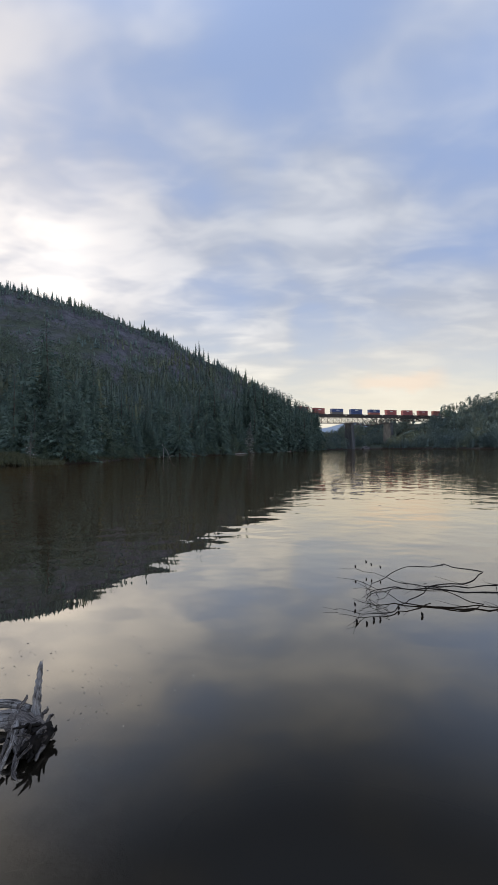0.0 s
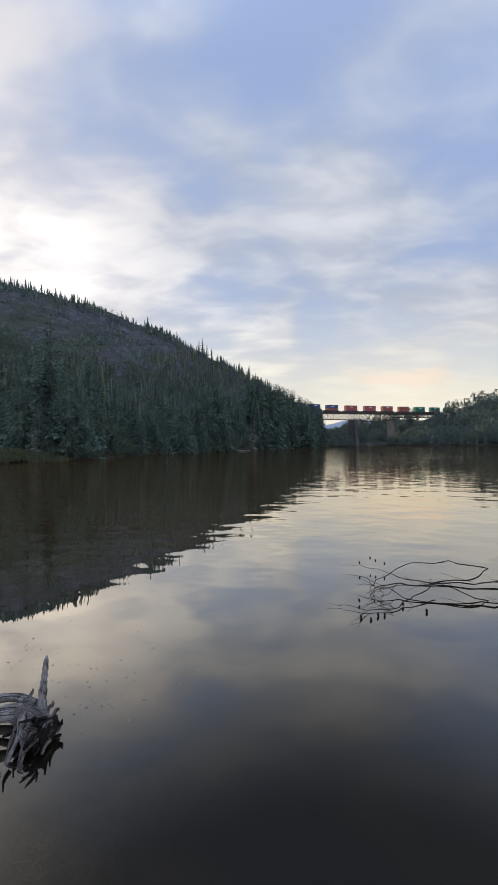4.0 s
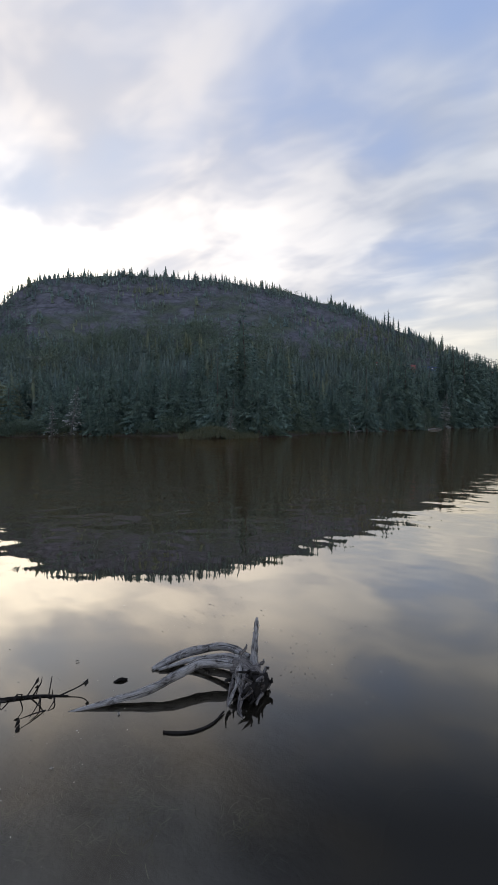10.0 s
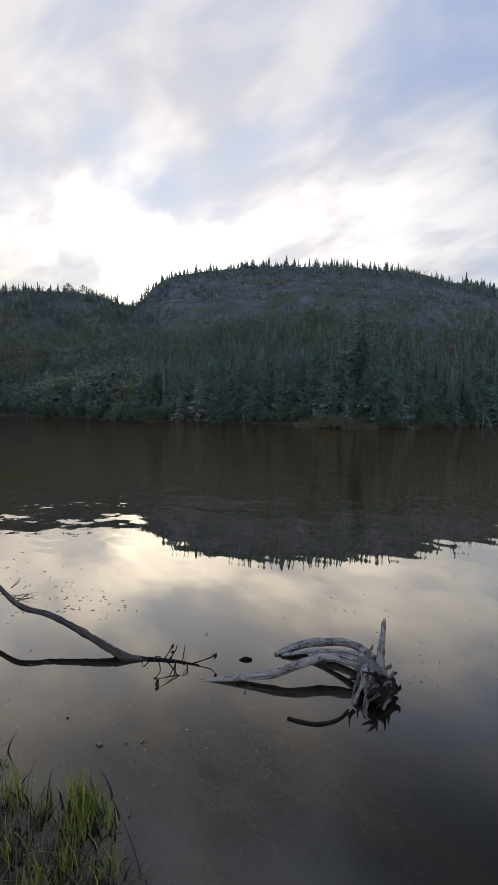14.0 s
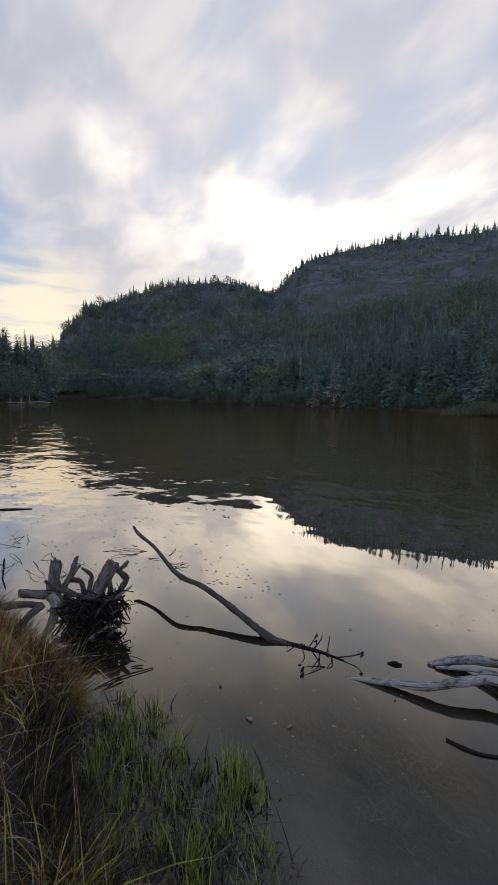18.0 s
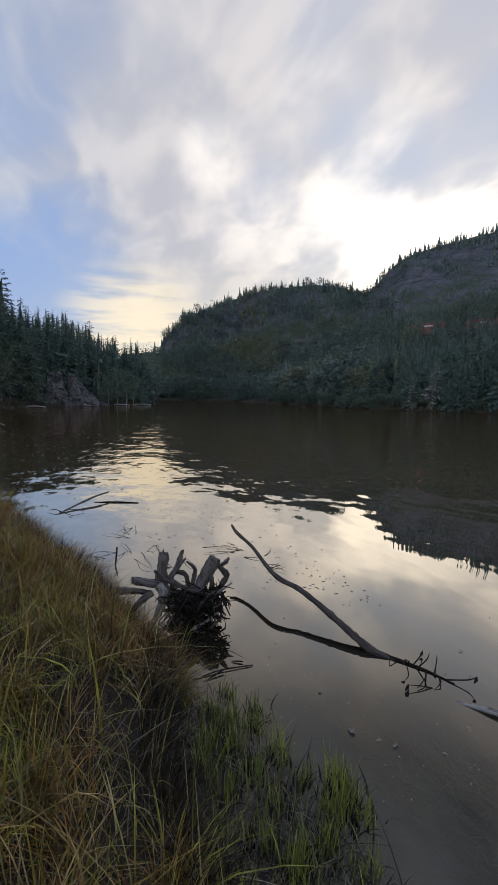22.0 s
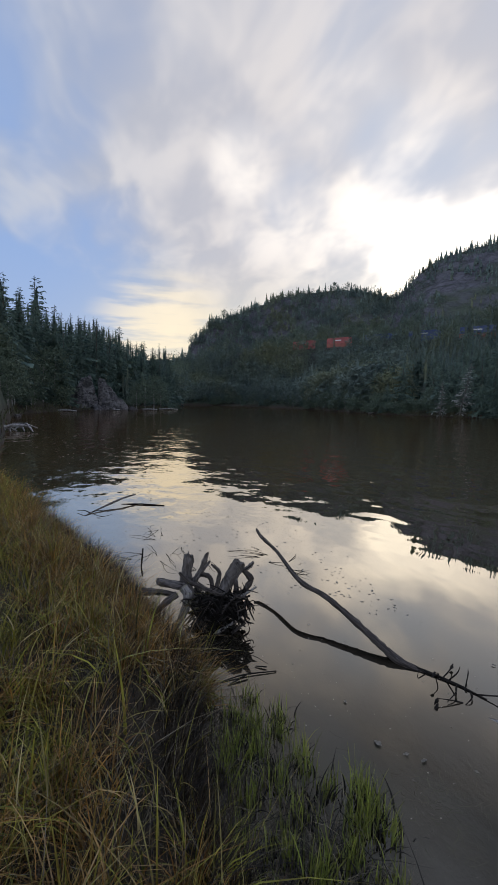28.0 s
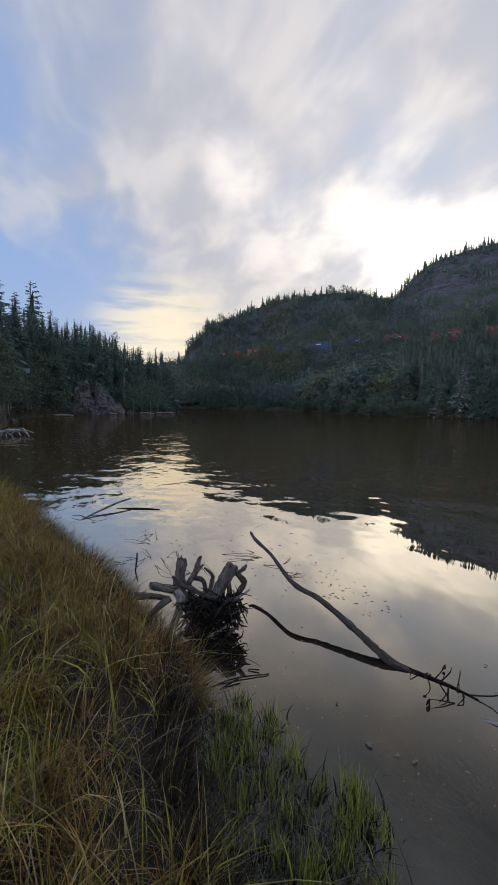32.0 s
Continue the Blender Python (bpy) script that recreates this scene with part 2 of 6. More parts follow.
def ground_material():
    m = bpy.data.materials.new("forest_floor_and_rock")
    m.use_nodes = True
    n = Nodes(m.node_tree)
    out, bsdf = n.add("ShaderNodeOutputMaterial"), n.add("ShaderNodeBsdfPrincipled")
    where = n.tree.nodes.new("ShaderNodeTexCoord").outputs["Object"]
    geo = n.tree.nodes.new("ShaderNodeNewGeometry")
    sep = n.tree.nodes.new("ShaderNodeSeparateXYZ")
    n.link(geo.outputs["Normal"], sep.inputs[0])
    high = n.tree.nodes.new("ShaderNodeSeparateXYZ")
    n.link(where, high.inputs[0])
    big = n.noise(where, 0.035, 6, 0.6, 0.5)
    mid = n.noise(where, 0.3, 8, 0.65, 0.3)
    streak = n.noise(n.scale(where, (0.16, 0.16, 0.24)), 1.0, 8, 0.65, 0.3)
    ledge = n.noise(n.scale(where, (0.05, 0.05, 0.42)), 1.0, 6, 0.7, 0.6)
    crack = n.tree.nodes.new("ShaderNodeTexVoronoi")
    crack.feature = "DISTANCE_TO_EDGE"
    crack.inputs["Scale"].default_value = 0.11
    bent = n.tree.nodes.new("ShaderNodeTexNoise")
    bent.inputs["Scale"].default_value, bent.inputs["Detail"].default_value = 0.12, 5.0
    n.link(where, bent.inputs["Vector"])
    n.link(n.vec("ADD", n.scale(where, (1.0, 1.0, 0.7)), n.vec("MULTIPLY", bent.outputs["Color"], (14.0, 14.0, 14.0))), crack.inputs["Vector"])
    fissure = n.step(crack.outputs["Distance"], 0.10, 0.0)
    moss = n.mix(n.step(mid, 0.35, 0.65), (0.036, 0.048, 0.034), (0.064, 0.078, 0.052))
    stone = n.mix(n.step(streak, 0.35, 0.62), (0.066, 0.066, 0.080), (0.114, 0.111, 0.132))
    stone = n.mix(n.step(ledge, 0.56, 0.70), stone, (0.116, 0.112, 0.132))
    stone = n.mix(n.step(ledge, 0.46, 0.34), stone, (0.040, 0.046, 0.044))
    stone = n.mix(n.math("MULTIPLY", fissure, 0.4), stone, (0.030, 0.032, 0.034))
    steep = n.step(n.math("ADD", sep.outputs["Z"], n.math("MULTIPLY", n.math("SUBTRACT", big, 0.5), 0.55)), 0.90, 0.74)
    above = n.step(high.outputs["Z"], 16.0, 30.0)
    colour = n.mix(n.math("MULTIPLY", steep, above), moss, stone)
    mud = n.mix(n.step(n.noise(where, 3.0, 6, 0.6), 0.35, 0.65), (0.018, 0.014, 0.010), (0.050, 0.038, 0.025))
    colour = n.mix(n.step(high.outputs["Z"], 1.6, 0.6), colour, mud)
    silt = n.mix(n.step(n.noise(where, 1.2, 4, 0.5, 0.0), 0.30, 0.70), (0.125, 0.115, 0.098), (0.235, 0.222, 0.196))
    colour = n.mix(n.step(high.outputs["Z"], -0.01, -0.10), colour, silt)
    n.link(colour, bsdf.inputs["Base Color"])
    bsdf.inputs["Roughness"].default_value = 0.9
    bsdf.inputs["Specular IOR Level"].default_value = 0.25
    b = n.tree.nodes.new("ShaderNodeBump")
    b.inputs["Strength"].default_value, b.inputs["Distance"].default_value = 0.6, 1.0
    relief = n.math("SUBTRACT", n.math("ADD", streak, ledge), n.math("MULTIPLY", fissure, 0.6))
    soft_mud = n.math("MULTIPLY", n.noise(where, 7.0, 5, 0.6), 0.02)          # the silt and the bank are smoother than the rock
    n.link(n.math("ADD", soft_mud, n.math("MULTIPLY", relief, n.step(high.outputs["Z"], 1.0, 5.0))), b.inputs["Height"])
    n.link(b.outputs[0], bsdf.inputs["Normal"])
    n.link(bsdf.outputs[0], out.inputs["Surface"])
    return m


def water_material():
    m = bpy.data.materials.new("lake_water")
    m.use_nodes = True
    n = Nodes(m.node_tree)
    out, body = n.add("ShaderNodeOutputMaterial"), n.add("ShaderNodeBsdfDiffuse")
    where = n.tree.nodes.new("ShaderNodeTexCoord").outputs["Object"]
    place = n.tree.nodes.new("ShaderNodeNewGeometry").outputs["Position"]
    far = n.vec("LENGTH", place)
    wind = n.step(n.noise(where, 0.045, 3, 0.5), 0.42, 0.62)
    calm = n.step(far, 3.2, 10.0)
    swell = n.tree.nodes.new("ShaderNodeMapping")
    swell.inputs["Rotation"].default_value = (0, 0, radians(35))
    swell.inputs["Scale"].default_value = (0.85, 1.15, 1.0)
    n.link(where, swell.inputs["Vector"])
    long_wave = n.noise(swell.outputs[0], 0.95, 2, 0.45, 0.0)
    short_wave = n.noise(swell.outputs[0], 3.0, 2, 0.5, 0.0)
    height = n.math("ADD", n.math("MULTIPLY", long_wave, 0.040), n.math("MULTIPLY", short_wave, n.math("MULTIPLY", wind, 0.014)))
    spot = n.tree.nodes.new("ShaderNodeSeparateXYZ")
    n.link(place, spot.inputs[0])
    breeze = n.math("ADD", 0.42, n.math("ADD", n.math("MULTIPLY", n.step(spot.outputs["X"], 2.0, -9.0), 0.60), n.math("MULTIPLY", n.step(far, 18.0, 60.0), 0.5)), True)
    height = n.math("MULTIPLY", height, n.math("ADD", 0.06, n.math("MULTIPLY", n.math("MULTIPLY", calm, breeze), 0.94)))
    b = n.tree.nodes.new("ShaderNodeBump")
    b.inputs["Strength"].default_value, b.inputs["Distance"].default_value = 1.0, 1.0
    n.link(height, b.inputs["Height"])
    # body colour: tea-brown toned by distance to imitate the hill's reflection; clear over shallow silt
    reflection_brown = n.mix(n.step(far, 12.0, 70.0), (0.078, 0.036, 0.016), (0.042, 0.023, 0.014))
    n.link(n.mix(n.step(far, 3.5, 12.0), (0.014, 0.0120, 0.0085), reflection_brown), body.inputs["Color"])
    clear = n.tree.nodes.new("ShaderNodeBsdfTransparent")
    clear.inputs["Color"].default_value = (0.90, 0.885, 0.85, 1)
    under_it = n.tree.nodes.new("ShaderNodeMixShader")
    n.link(n.math("MULTIPLY", n.math("MULTIPLY", n.step(far, 3.5, 2.1), n.step(spot.outputs["X"], -0.2, -1.2)), 0.8), under_it.inputs[0])
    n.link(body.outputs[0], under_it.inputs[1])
    n.link(clear.outputs[0], under_it.inputs[2])
    shine = n.tree.nodes.new("ShaderNodeBsdfGlossy")
    shine.inputs["Roughness"].default_value = 0.015
    shine.inputs["Color"].default_value = (0.940, 0.882, 0.775, 1)
    n.link(b.outputs[0], shine.inputs["Normal"])
    weight = n.tree.nodes.new("ShaderNodeLayerWeight")
    weight.inputs["Blend"].default_value = 0.5
    n.link(b.outputs[0], weight.inputs["Normal"])
    # the gloss is cut by bearing, to imitate polarised skylight away from the sun
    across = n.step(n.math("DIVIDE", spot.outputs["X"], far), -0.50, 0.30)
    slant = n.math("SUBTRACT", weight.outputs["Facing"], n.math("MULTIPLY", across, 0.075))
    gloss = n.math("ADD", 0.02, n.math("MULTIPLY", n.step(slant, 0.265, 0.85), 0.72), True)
    both = n.tree.nodes.new("ShaderNodeMixShader")
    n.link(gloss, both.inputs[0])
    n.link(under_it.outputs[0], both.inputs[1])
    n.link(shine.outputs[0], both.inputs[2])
    n.link(both.outputs[0], out.inputs["Surface"])
    return m


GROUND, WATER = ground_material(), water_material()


# ---- mesh helpers ----
def mesh_of(name, verts, faces, material, smooth=False):
    """A mesh from an (n, 3) array and an (m, k) array of equal faces."""
    verts, faces = np.asarray(verts, np.float32), np.asarray(faces, np.int32)
    me = bpy.data.meshes.new(name)
    me.vertices.add(len(verts))
    me.vertices.foreach_set("co", verts.ravel())
    k = faces.shape[1]
    me.loops.add(faces.size)
    me.loops.foreach_set("vertex_index", faces.ravel())
    me.polygons.add(len(faces))
    me.polygons.foreach_set("loop_start", np.arange(0, faces.size, k, dtype=np.int32))
    if smooth:
        me.polygons.foreach_set("use_smooth", np.ones(len(faces), bool))
    me.update(calc_edges=True)
    me.validate()
    me.materials.append(material)
    return me


def under(child, parent):
    child.parent = parent
    return child


def part(name, bm, material, parent, label=""):
    me = bpy.data.meshes.new(name)
    bm.to_mesh(me)
    bm.free()
    me.materials.append(material)
    ob = under(new(name, me), parent)
    return tagged(ob, label)


# ---- the lie of the land ----
def curve_through(keys, values, at):
    """A smooth line through a few control values (monotone in between)."""
    keys, values, at = np.asarray(keys, float), np.asarray(values, float), np.asarray(at, float)
    i = np.clip(np.searchsorted(keys, at) - 1, 0, len(keys) - 2)
    u = np.clip((at - keys[i]) / (keys[i + 1] - keys[i]), 0, 1)
    slope = np.diff(values) / np.diff(keys)
    left, right = np.r_[slope[0], slope], np.r_[slope, slope[-1]]
    tangent = np.where(left * right > 0, 2 * left * right / np.where(left + right == 0, 1, left + right), 0)
    w = keys[i + 1] - keys[i]
    return ((2 * u**3 - 3 * u**2 + 1) * values[i] + (u**3 - 2 * u**2 + u) * w * tangent[i]
            + (-2 * u**3 + 3 * u**2) * values[i + 1] + (u**3 - u**2) * w * tangent[i + 1])


# heading (degrees to the left of +y), distance of the far shore
SHORE_AZ = [-180, -75, -50, -31, -24, -17, -11, -5.5, 2, 10.5, 15, 19, 24, 28, 33, 47, 54, 58.5, 63, 71, 76, 81, 82.6, 90, 94, 99, 101.5, 103, 180]
SHORE_R = [9, 12, 120, 250, 320, 380, 300, 196, 126, 96, 82, 64, 63, 65, 74, 89, 94, 106, 135, 195, 215, 195, 100, 79, 75, 58, 46, 12, 9]
# heading, height of the skyline in degrees, distance of the ridge
RIDGE_AZ = [-180, -60, -45, -31.5, -27, -23, -19, -15, -10, -6.5, -3, 2, 6.5, 12, 19, 24, 30, 38, 45.5, 50, 52.2, 54.5, 58, 62, 65, 69, 73, 77.4, 80.3, 82.5, 84, 90, 97, 105, 130, 180]
RIDGE_EL = [3, 5, 6.2, 5.6, 4.6, 3.7, 3.1, 2.5, 1.2, 4.7, 7.6, 10.4, 12.6, 15.0, 17.1, 18.1, 18.7, 18.7, 18.0, 17.0, 15.3, 13.3, 14.2, 14.4, 14.0, 13.5, 12.0, 10.2, 7.6, 5.0, 4.6, 6.2, 7.4, 8, 6, 3]
RIDGE_R = [160, 250, 380, 430, 440, 450, 470, 480, 420, 370, 350, 330, 320, 310, 305, 305, 310, 320, 325, 325, 325, 350, 365, 365, 360, 350, 335, 320, 310, 240, 150, 125, 112, 90, 120, 160]

# near bank: the water's edge from the camera's left round to its right
BANK = [(-60, -14), (-27, -6.6), (-14, -3.6), (-10.2, -2.2), (-8, -1.25), (-6.6, -0.75), (-5.5, -0.35), (-4.6, 0.08), (-3.7, 0.32), (-3.1, 0.55),
        (-2.7, 0.5), (-2.3, 0.43), (-2.05, 0.41), (-1.85, 0.44), (-1.6, 0.50), (-1.3, 0.45), (-0.8, 0.30), (0, 0.35), (1.5, 0.6), (3, 1.4), (4.5, 3.6), (7, 6), (12, 8), (40, 12)]

TRACK = [(-420, -52, 28.2), (-330, 18, 28.2), (-247, 67, 28.4), (-187, 103, 28.6), (-131, 137, 28.0), (-75, 180, 28.0), (-20, 237, 28.1), (25, 298, 28.2), (62, 340, 28.3),
         (115, 368, 29.0), (175, 398, 29.9), (240, 431, 30.6), (320, 470, 31.4), (420, 520, 32.4)]


def track_line(step=2.0):
    p = np.array(TRACK, float)
    out = []
    for i in range(1, len(p) - 2):
        a, b, c, d = p[i - 1], p[i], p[i + 1], p[i + 2]
        for u in np.linspace(0, 1, 40, endpoint=False):
            out.append(0.5 * (2 * b + (c - a) * u + (2 * a - 5 * b + 4 * c - d) * u**2 + (3 * b - a - 3 * c + d) * u**3))
    out = np.array(out)[::-1]                       # from the bridge's far end towards the hillside
    run = np.r_[0, np.cumsum(np.linalg.norm(np.diff(out, axis=0), axis=1))]
    at = np.arange(0, run[-1], step)
    return np.stack([np.interp(at, run, out[:, k]) for k in range(3)], 1), at


RAILS, RUN = track_line()


def bank_side(x, y):
    """Metres from the near bank's edge: positive on land."""
    b = np.array(BANK, float)
    best = np.full(np.shape(x), 1e9)
    for (ax, ay), (bx, by) in zip(b[:-1], b[1:]):
        dx, dy = bx - ax, by - ay
        u = np.clip(((x - ax) * dx + (y - ay) * dy) / (dx * dx + dy * dy), 0, 1)
        d = np.hypot(x - ax - u * dx, y - ay - u * dy)
        s = np.sign(dy * (x - ax) - dx * (y - ay))   # right of the line (towards -y) is land
        best = np.where(d < np.abs(best), d * np.where(s == 0, 1, s), best)
    return best


def lumps(x, y, size, count=12, seed=0):
    """Smooth rolling noise, about -1 to 1."""
    rs = np.random.RandomState(seed)
    out = np.zeros(np.shape(x))
    for _ in range(count):
        a, f, p = rs.uniform(0, 2 * np.pi), rs.uniform(0.5, 2.0) * 2 * np.pi / size, rs.uniform(0, 6.28)
        out = out + np.sin((x * np.cos(a) + y * np.sin(a)) * f + p + 0.8 * np.sin((x * np.sin(a) - y * np.cos(a)) * f * 0.6 + p * 2))
    return out / np.sqrt(count)


def land(x, y, rough=True):
    """The ground's height at x, y."""
    x, y = np.asarray(x, float), np.asarray(y, float)
    r, az = np.hypot(x, y) + 1e-6, np.degrees(np.arctan2(-x, y))
    shore = curve_through(SHORE_AZ, SHORE_R, az) + (1.5 * lumps(x, y, 14, 6, 3) if rough else 0)
    ridge = np.maximum(curve_through(RIDGE_AZ, RIDGE_R, az), shore + 40)
    top = ridge * np.tan(np.radians(curve_through(RIDGE_AZ, RIDGE_EL, az))) + 1.8
    s = (r - shore) / (ridge - shore)
    u = np.clip(s, 0, 1)
    rise = 0.85 * u**2.1 + 0.15 * u
    hill = 0.5 * np.clip((r - shore) / 2, 0, 1) + (top - 0.5) * rise
    hill = np.where(s > 1, top - (r - ridge) * 0.10 - np.clip(r - ridge, 0, 25) ** 2 * 0.004, hill)
    if rough:
        k = np.clip((r - shore) / 60, 0, 1) * np.clip(1.25 - s, 0.25, 1)
        hill = hill + k * (2.2 * lumps(x, y, 45, 12, 1) + 0.9 * lumps(x, y, 16, 12, 2))
    hill = np.where(s > 1, np.maximum(hill, np.minimum(top, 3 + 0.012 * r)), hill)
    depth = np.clip((shore - r) * 0.12, 0, 2.5)
    z = np.where(r > shore, hill, -depth)
    # near bank
    d = bank_side(x, y)
    near = r < 62
    bank = np.where(d > 0, 0.02 + 0.30 * (1 - np.exp(-np.clip(d, 0, 30) / 0.20)) + 0.03 * np.clip(d, 0, 30), -np.clip(-d * 0.28, 0, 2.2))
    bank = bank + (0.03 * lumps(x, y, 0.9, 8, 7) * np.clip(np.abs(d) * 2, 0, 1) if rough else 0)
    z = np.where(near & (r < shore), np.maximum(z, bank), z)
    z = np.where(near & (d > 0) & (r < shore + 30), np.maximum(bank, np.minimum(z, 40)), z)
    # bench for the railway
    close = (r > 120) & (az < 85) & (az > 0.5)
    if close.any():
        xs, ys = x[close], y[close]
        best, level = np.full(xs.shape, 1e9), np.zeros(xs.shape)
        for px, py, pz in RAILS[::3]:
            dd = np.hypot(xs - px, ys - py)
            hit = dd < best
            best, level = np.where(hit, dd, best), np.where(hit, pz, level)
        w = np.clip((16 - best) / 9, 0, 1)
        z[close] = z[close] * (1 - w) + (level - 1.0) * w
    return z


def build_ground():
    az = np.radians(np.r_[np.arange(-60, 112, 0.6), np.arange(112, 300, 3.0)])
    r = np.r_[0.05, 0.25 * 1.055 ** np.arange(60)]
    r = np.r_[r[r < 5], 5 * 1.06 ** np.arange(45)]
    r = np.r_[r[r < 60], np.arange(60, 380, 3.0), 380 * 1.12 ** np.arange(20)]
    A, R = np.meshgrid(az, r)
    x, y = -R * np.sin(A), R * np.cos(A)
    z = land(x, y)
    rows, cols = A.shape
    i = np.arange(rows - 1)[:, None] * cols
    j = np.arange(cols)
    k = (j + 1) % cols
    faces = np.stack([i + j, i + k, i + cols + k, i + cols + j], -1).reshape(-1, 4)
    ob = new("ground", mesh_of("ground", np.stack([x, y, z], -1).reshape(-1, 3), faces, GROUND, True))
    tagged(ob, "wooded shore and rocky granite hills round the lake", "ground", kind="structure")


build_ground()


def build_water():
    az = np.radians(np.arange(0, 360, 5))
    r = np.array([0.0, 2, 6, 15, 40, 100, 250, 600])
    A, R = np.meshgrid(az, r)
    rows, cols = A.shape
    i = np.arange(rows - 1)[:, None] * cols
    j = np.arange(cols)
    faces = np.stack([i + j, i + (j + 1) % cols, i + cols + (j + 1) % cols, i + cols + j], -1).reshape(-1, 4)
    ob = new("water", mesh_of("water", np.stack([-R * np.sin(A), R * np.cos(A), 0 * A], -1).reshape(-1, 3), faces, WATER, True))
    return tagged(ob, "calm dark brown lake water with light ripples", "water", kind="structure")


WATER_SHEET = build_water()


# ---- trees ----
def cone_arrays(rs, height, width, tiers=7, points=7):
    """The dense heart of a spruce, or a whole small one: ragged skirts one over another."""
    verts, faces = [], []
    for t in range(tiers):
        u = t / tiers
        z_low = height * (0.04 + 0.9 * u)
        z_top = height * min(1.0, 0.04 + 0.9 * u + 2.1 / tiers)
        rad = width * 0.5 * (1 - u) ** 0.85 * rs.uniform(0.7, 1.2) + 0.01 * height
        base, a0 = len(verts), rs.uniform(0, 6.28)
        verts.append((rs.uniform(-0.01, 0.01) * height, rs.uniform(-0.01, 0.01) * height, z_top))
        for k in range(2 * points):
            a = a0 + np.pi * k / points
            q = rad * (rs.uniform(0.6, 1.35) if k % 2 == 0 else rs.uniform(0.25, 0.6))
            verts.append((q * np.cos(a), q * np.sin(a), z_low + (0 if k % 2 == 0 else 0.35 * height / tiers) + rs.uniform(-0.01, 0.01) * height))
        faces += [(base, base + 1 + k, base + 1 + (k + 1) % (2 * points)) for k in range(2 * points)]
    return np.array(verts), np.array(faces)


def frond_arrays(rs, height, width, whorls, per, twigs=6, bare=0.05, gap=0.0, heart=0):
    """Crown of a spruce: tiers of drooping boughs, each a bent spine hung with narrow twigs on both sides."""
    verts, faces = [], []
    turn, least = rs.uniform(0, 6.28), (0.014 if twigs < 6 else 0.006) * height
    for w in range(whorls):
        u = (w / whorls) ** 0.82
        if rs.uniform() < gap:
            continue
        reach = width * 0.5 * (1 - u) ** 0.85 * rs.uniform(0.65, 1.2) + 0.018 * height
        count = max(3, int(round(per * (1 - 0.4 * u))))
        for b in range(count):
            a = turn + 6.283 * b / count + rs.uniform(-0.4, 0.4)
            out, side = np.array((np.cos(a), np.sin(a), 0.0)), np.array((-np.sin(a), np.cos(a), 0.0))
            root = np.array((0, 0, height * (bare + (0.97 - bare) * (u + rs.uniform(-0.5, 0.5) / whorls))))
            length = reach * rs.uniform(0.6, 1.15)
            droop, curl = rs.uniform(0.30, 0.80) * (1.1 - 0.8 * u), rs.uniform(0.05, 0.30)
            for k in range(twigs):
                v = 0.25 + 0.75 * (k + rs.uniform(0.0, 0.7)) / twigs
                p = root + out * length * v - np.array((0, 0, length * (droop * v - curl * v * v)))
                half = max(length * 0.8 / twigs, least)
                q = (1 if k % 2 else -1) * max(length * rs.uniform(0.10, 0.28) * (1.15 - 0.6 * v), least)
                tip = p + out * length * rs.uniform(0.10, 0.30) + side * q - np.array((0, 0, length * rs.uniform(0.06, 0.26)))
                base = len(verts)
                verts += [tuple(p - out * half), tuple(p + out * half), tuple(tip)]
                faces.append((base, base + 1, base + 2))
        turn += rs.uniform(0.4, 1.2)
    verts, faces = np.array(verts), np.array(faces)
    if heart:
        v, f = cone_arrays(rs, height * 0.90, width * 0.34, heart, 7)
        verts, faces = np.concatenate([verts, v]), np.concatenate([faces, f + len(verts)])
    return verts, faces


def leafy_arrays(rs, height, width, clumps=16, leaves=16, size=0.55, far=False):
    """A broad-leaved crown: clumps of small leaf sprays with gaps between."""
    verts, faces = [], []
    for _ in range(clumps):
        u = rs.uniform(0.25, 1.0)
        rad = width * 0.5 * np.sin(np.pi * min(1, 0.12 + 0.86 * u)) ** 0.6
        a, q = rs.uniform(0, 6.28), rad * np.sqrt(rs.uniform(0.1, 1))
        c = np.array([q * np.cos(a), q * np.sin(a), height * u - 0.12 * q])
        for _ in range(leaves):
            o = c + rs.normal(0, 1, 3) * width * np.array([0.11, 0.11, 0.08])
            n = rs.normal(0, 1, 3) + np.array([0, 0, 0.7])
            n /= np.linalg.norm(n)
            p = np.cross(n, rs.normal(0, 1, 3))
            p /= np.linalg.norm(p) + 1e-6
            q2 = np.cross(n, p)
            s = size * rs.uniform(0.6, 1.3)
            base = len(verts)
            verts += [tuple(o + p * s), tuple(o + q2 * s * 0.55), tuple(o - p * s), tuple(o - q2 * s * 0.55)]
            faces += [(base, base + 1, base + 2)] if far else [(base, base + 1, base + 2), (base, base + 2, base + 3)]
    return np.array(verts), np.array(faces)


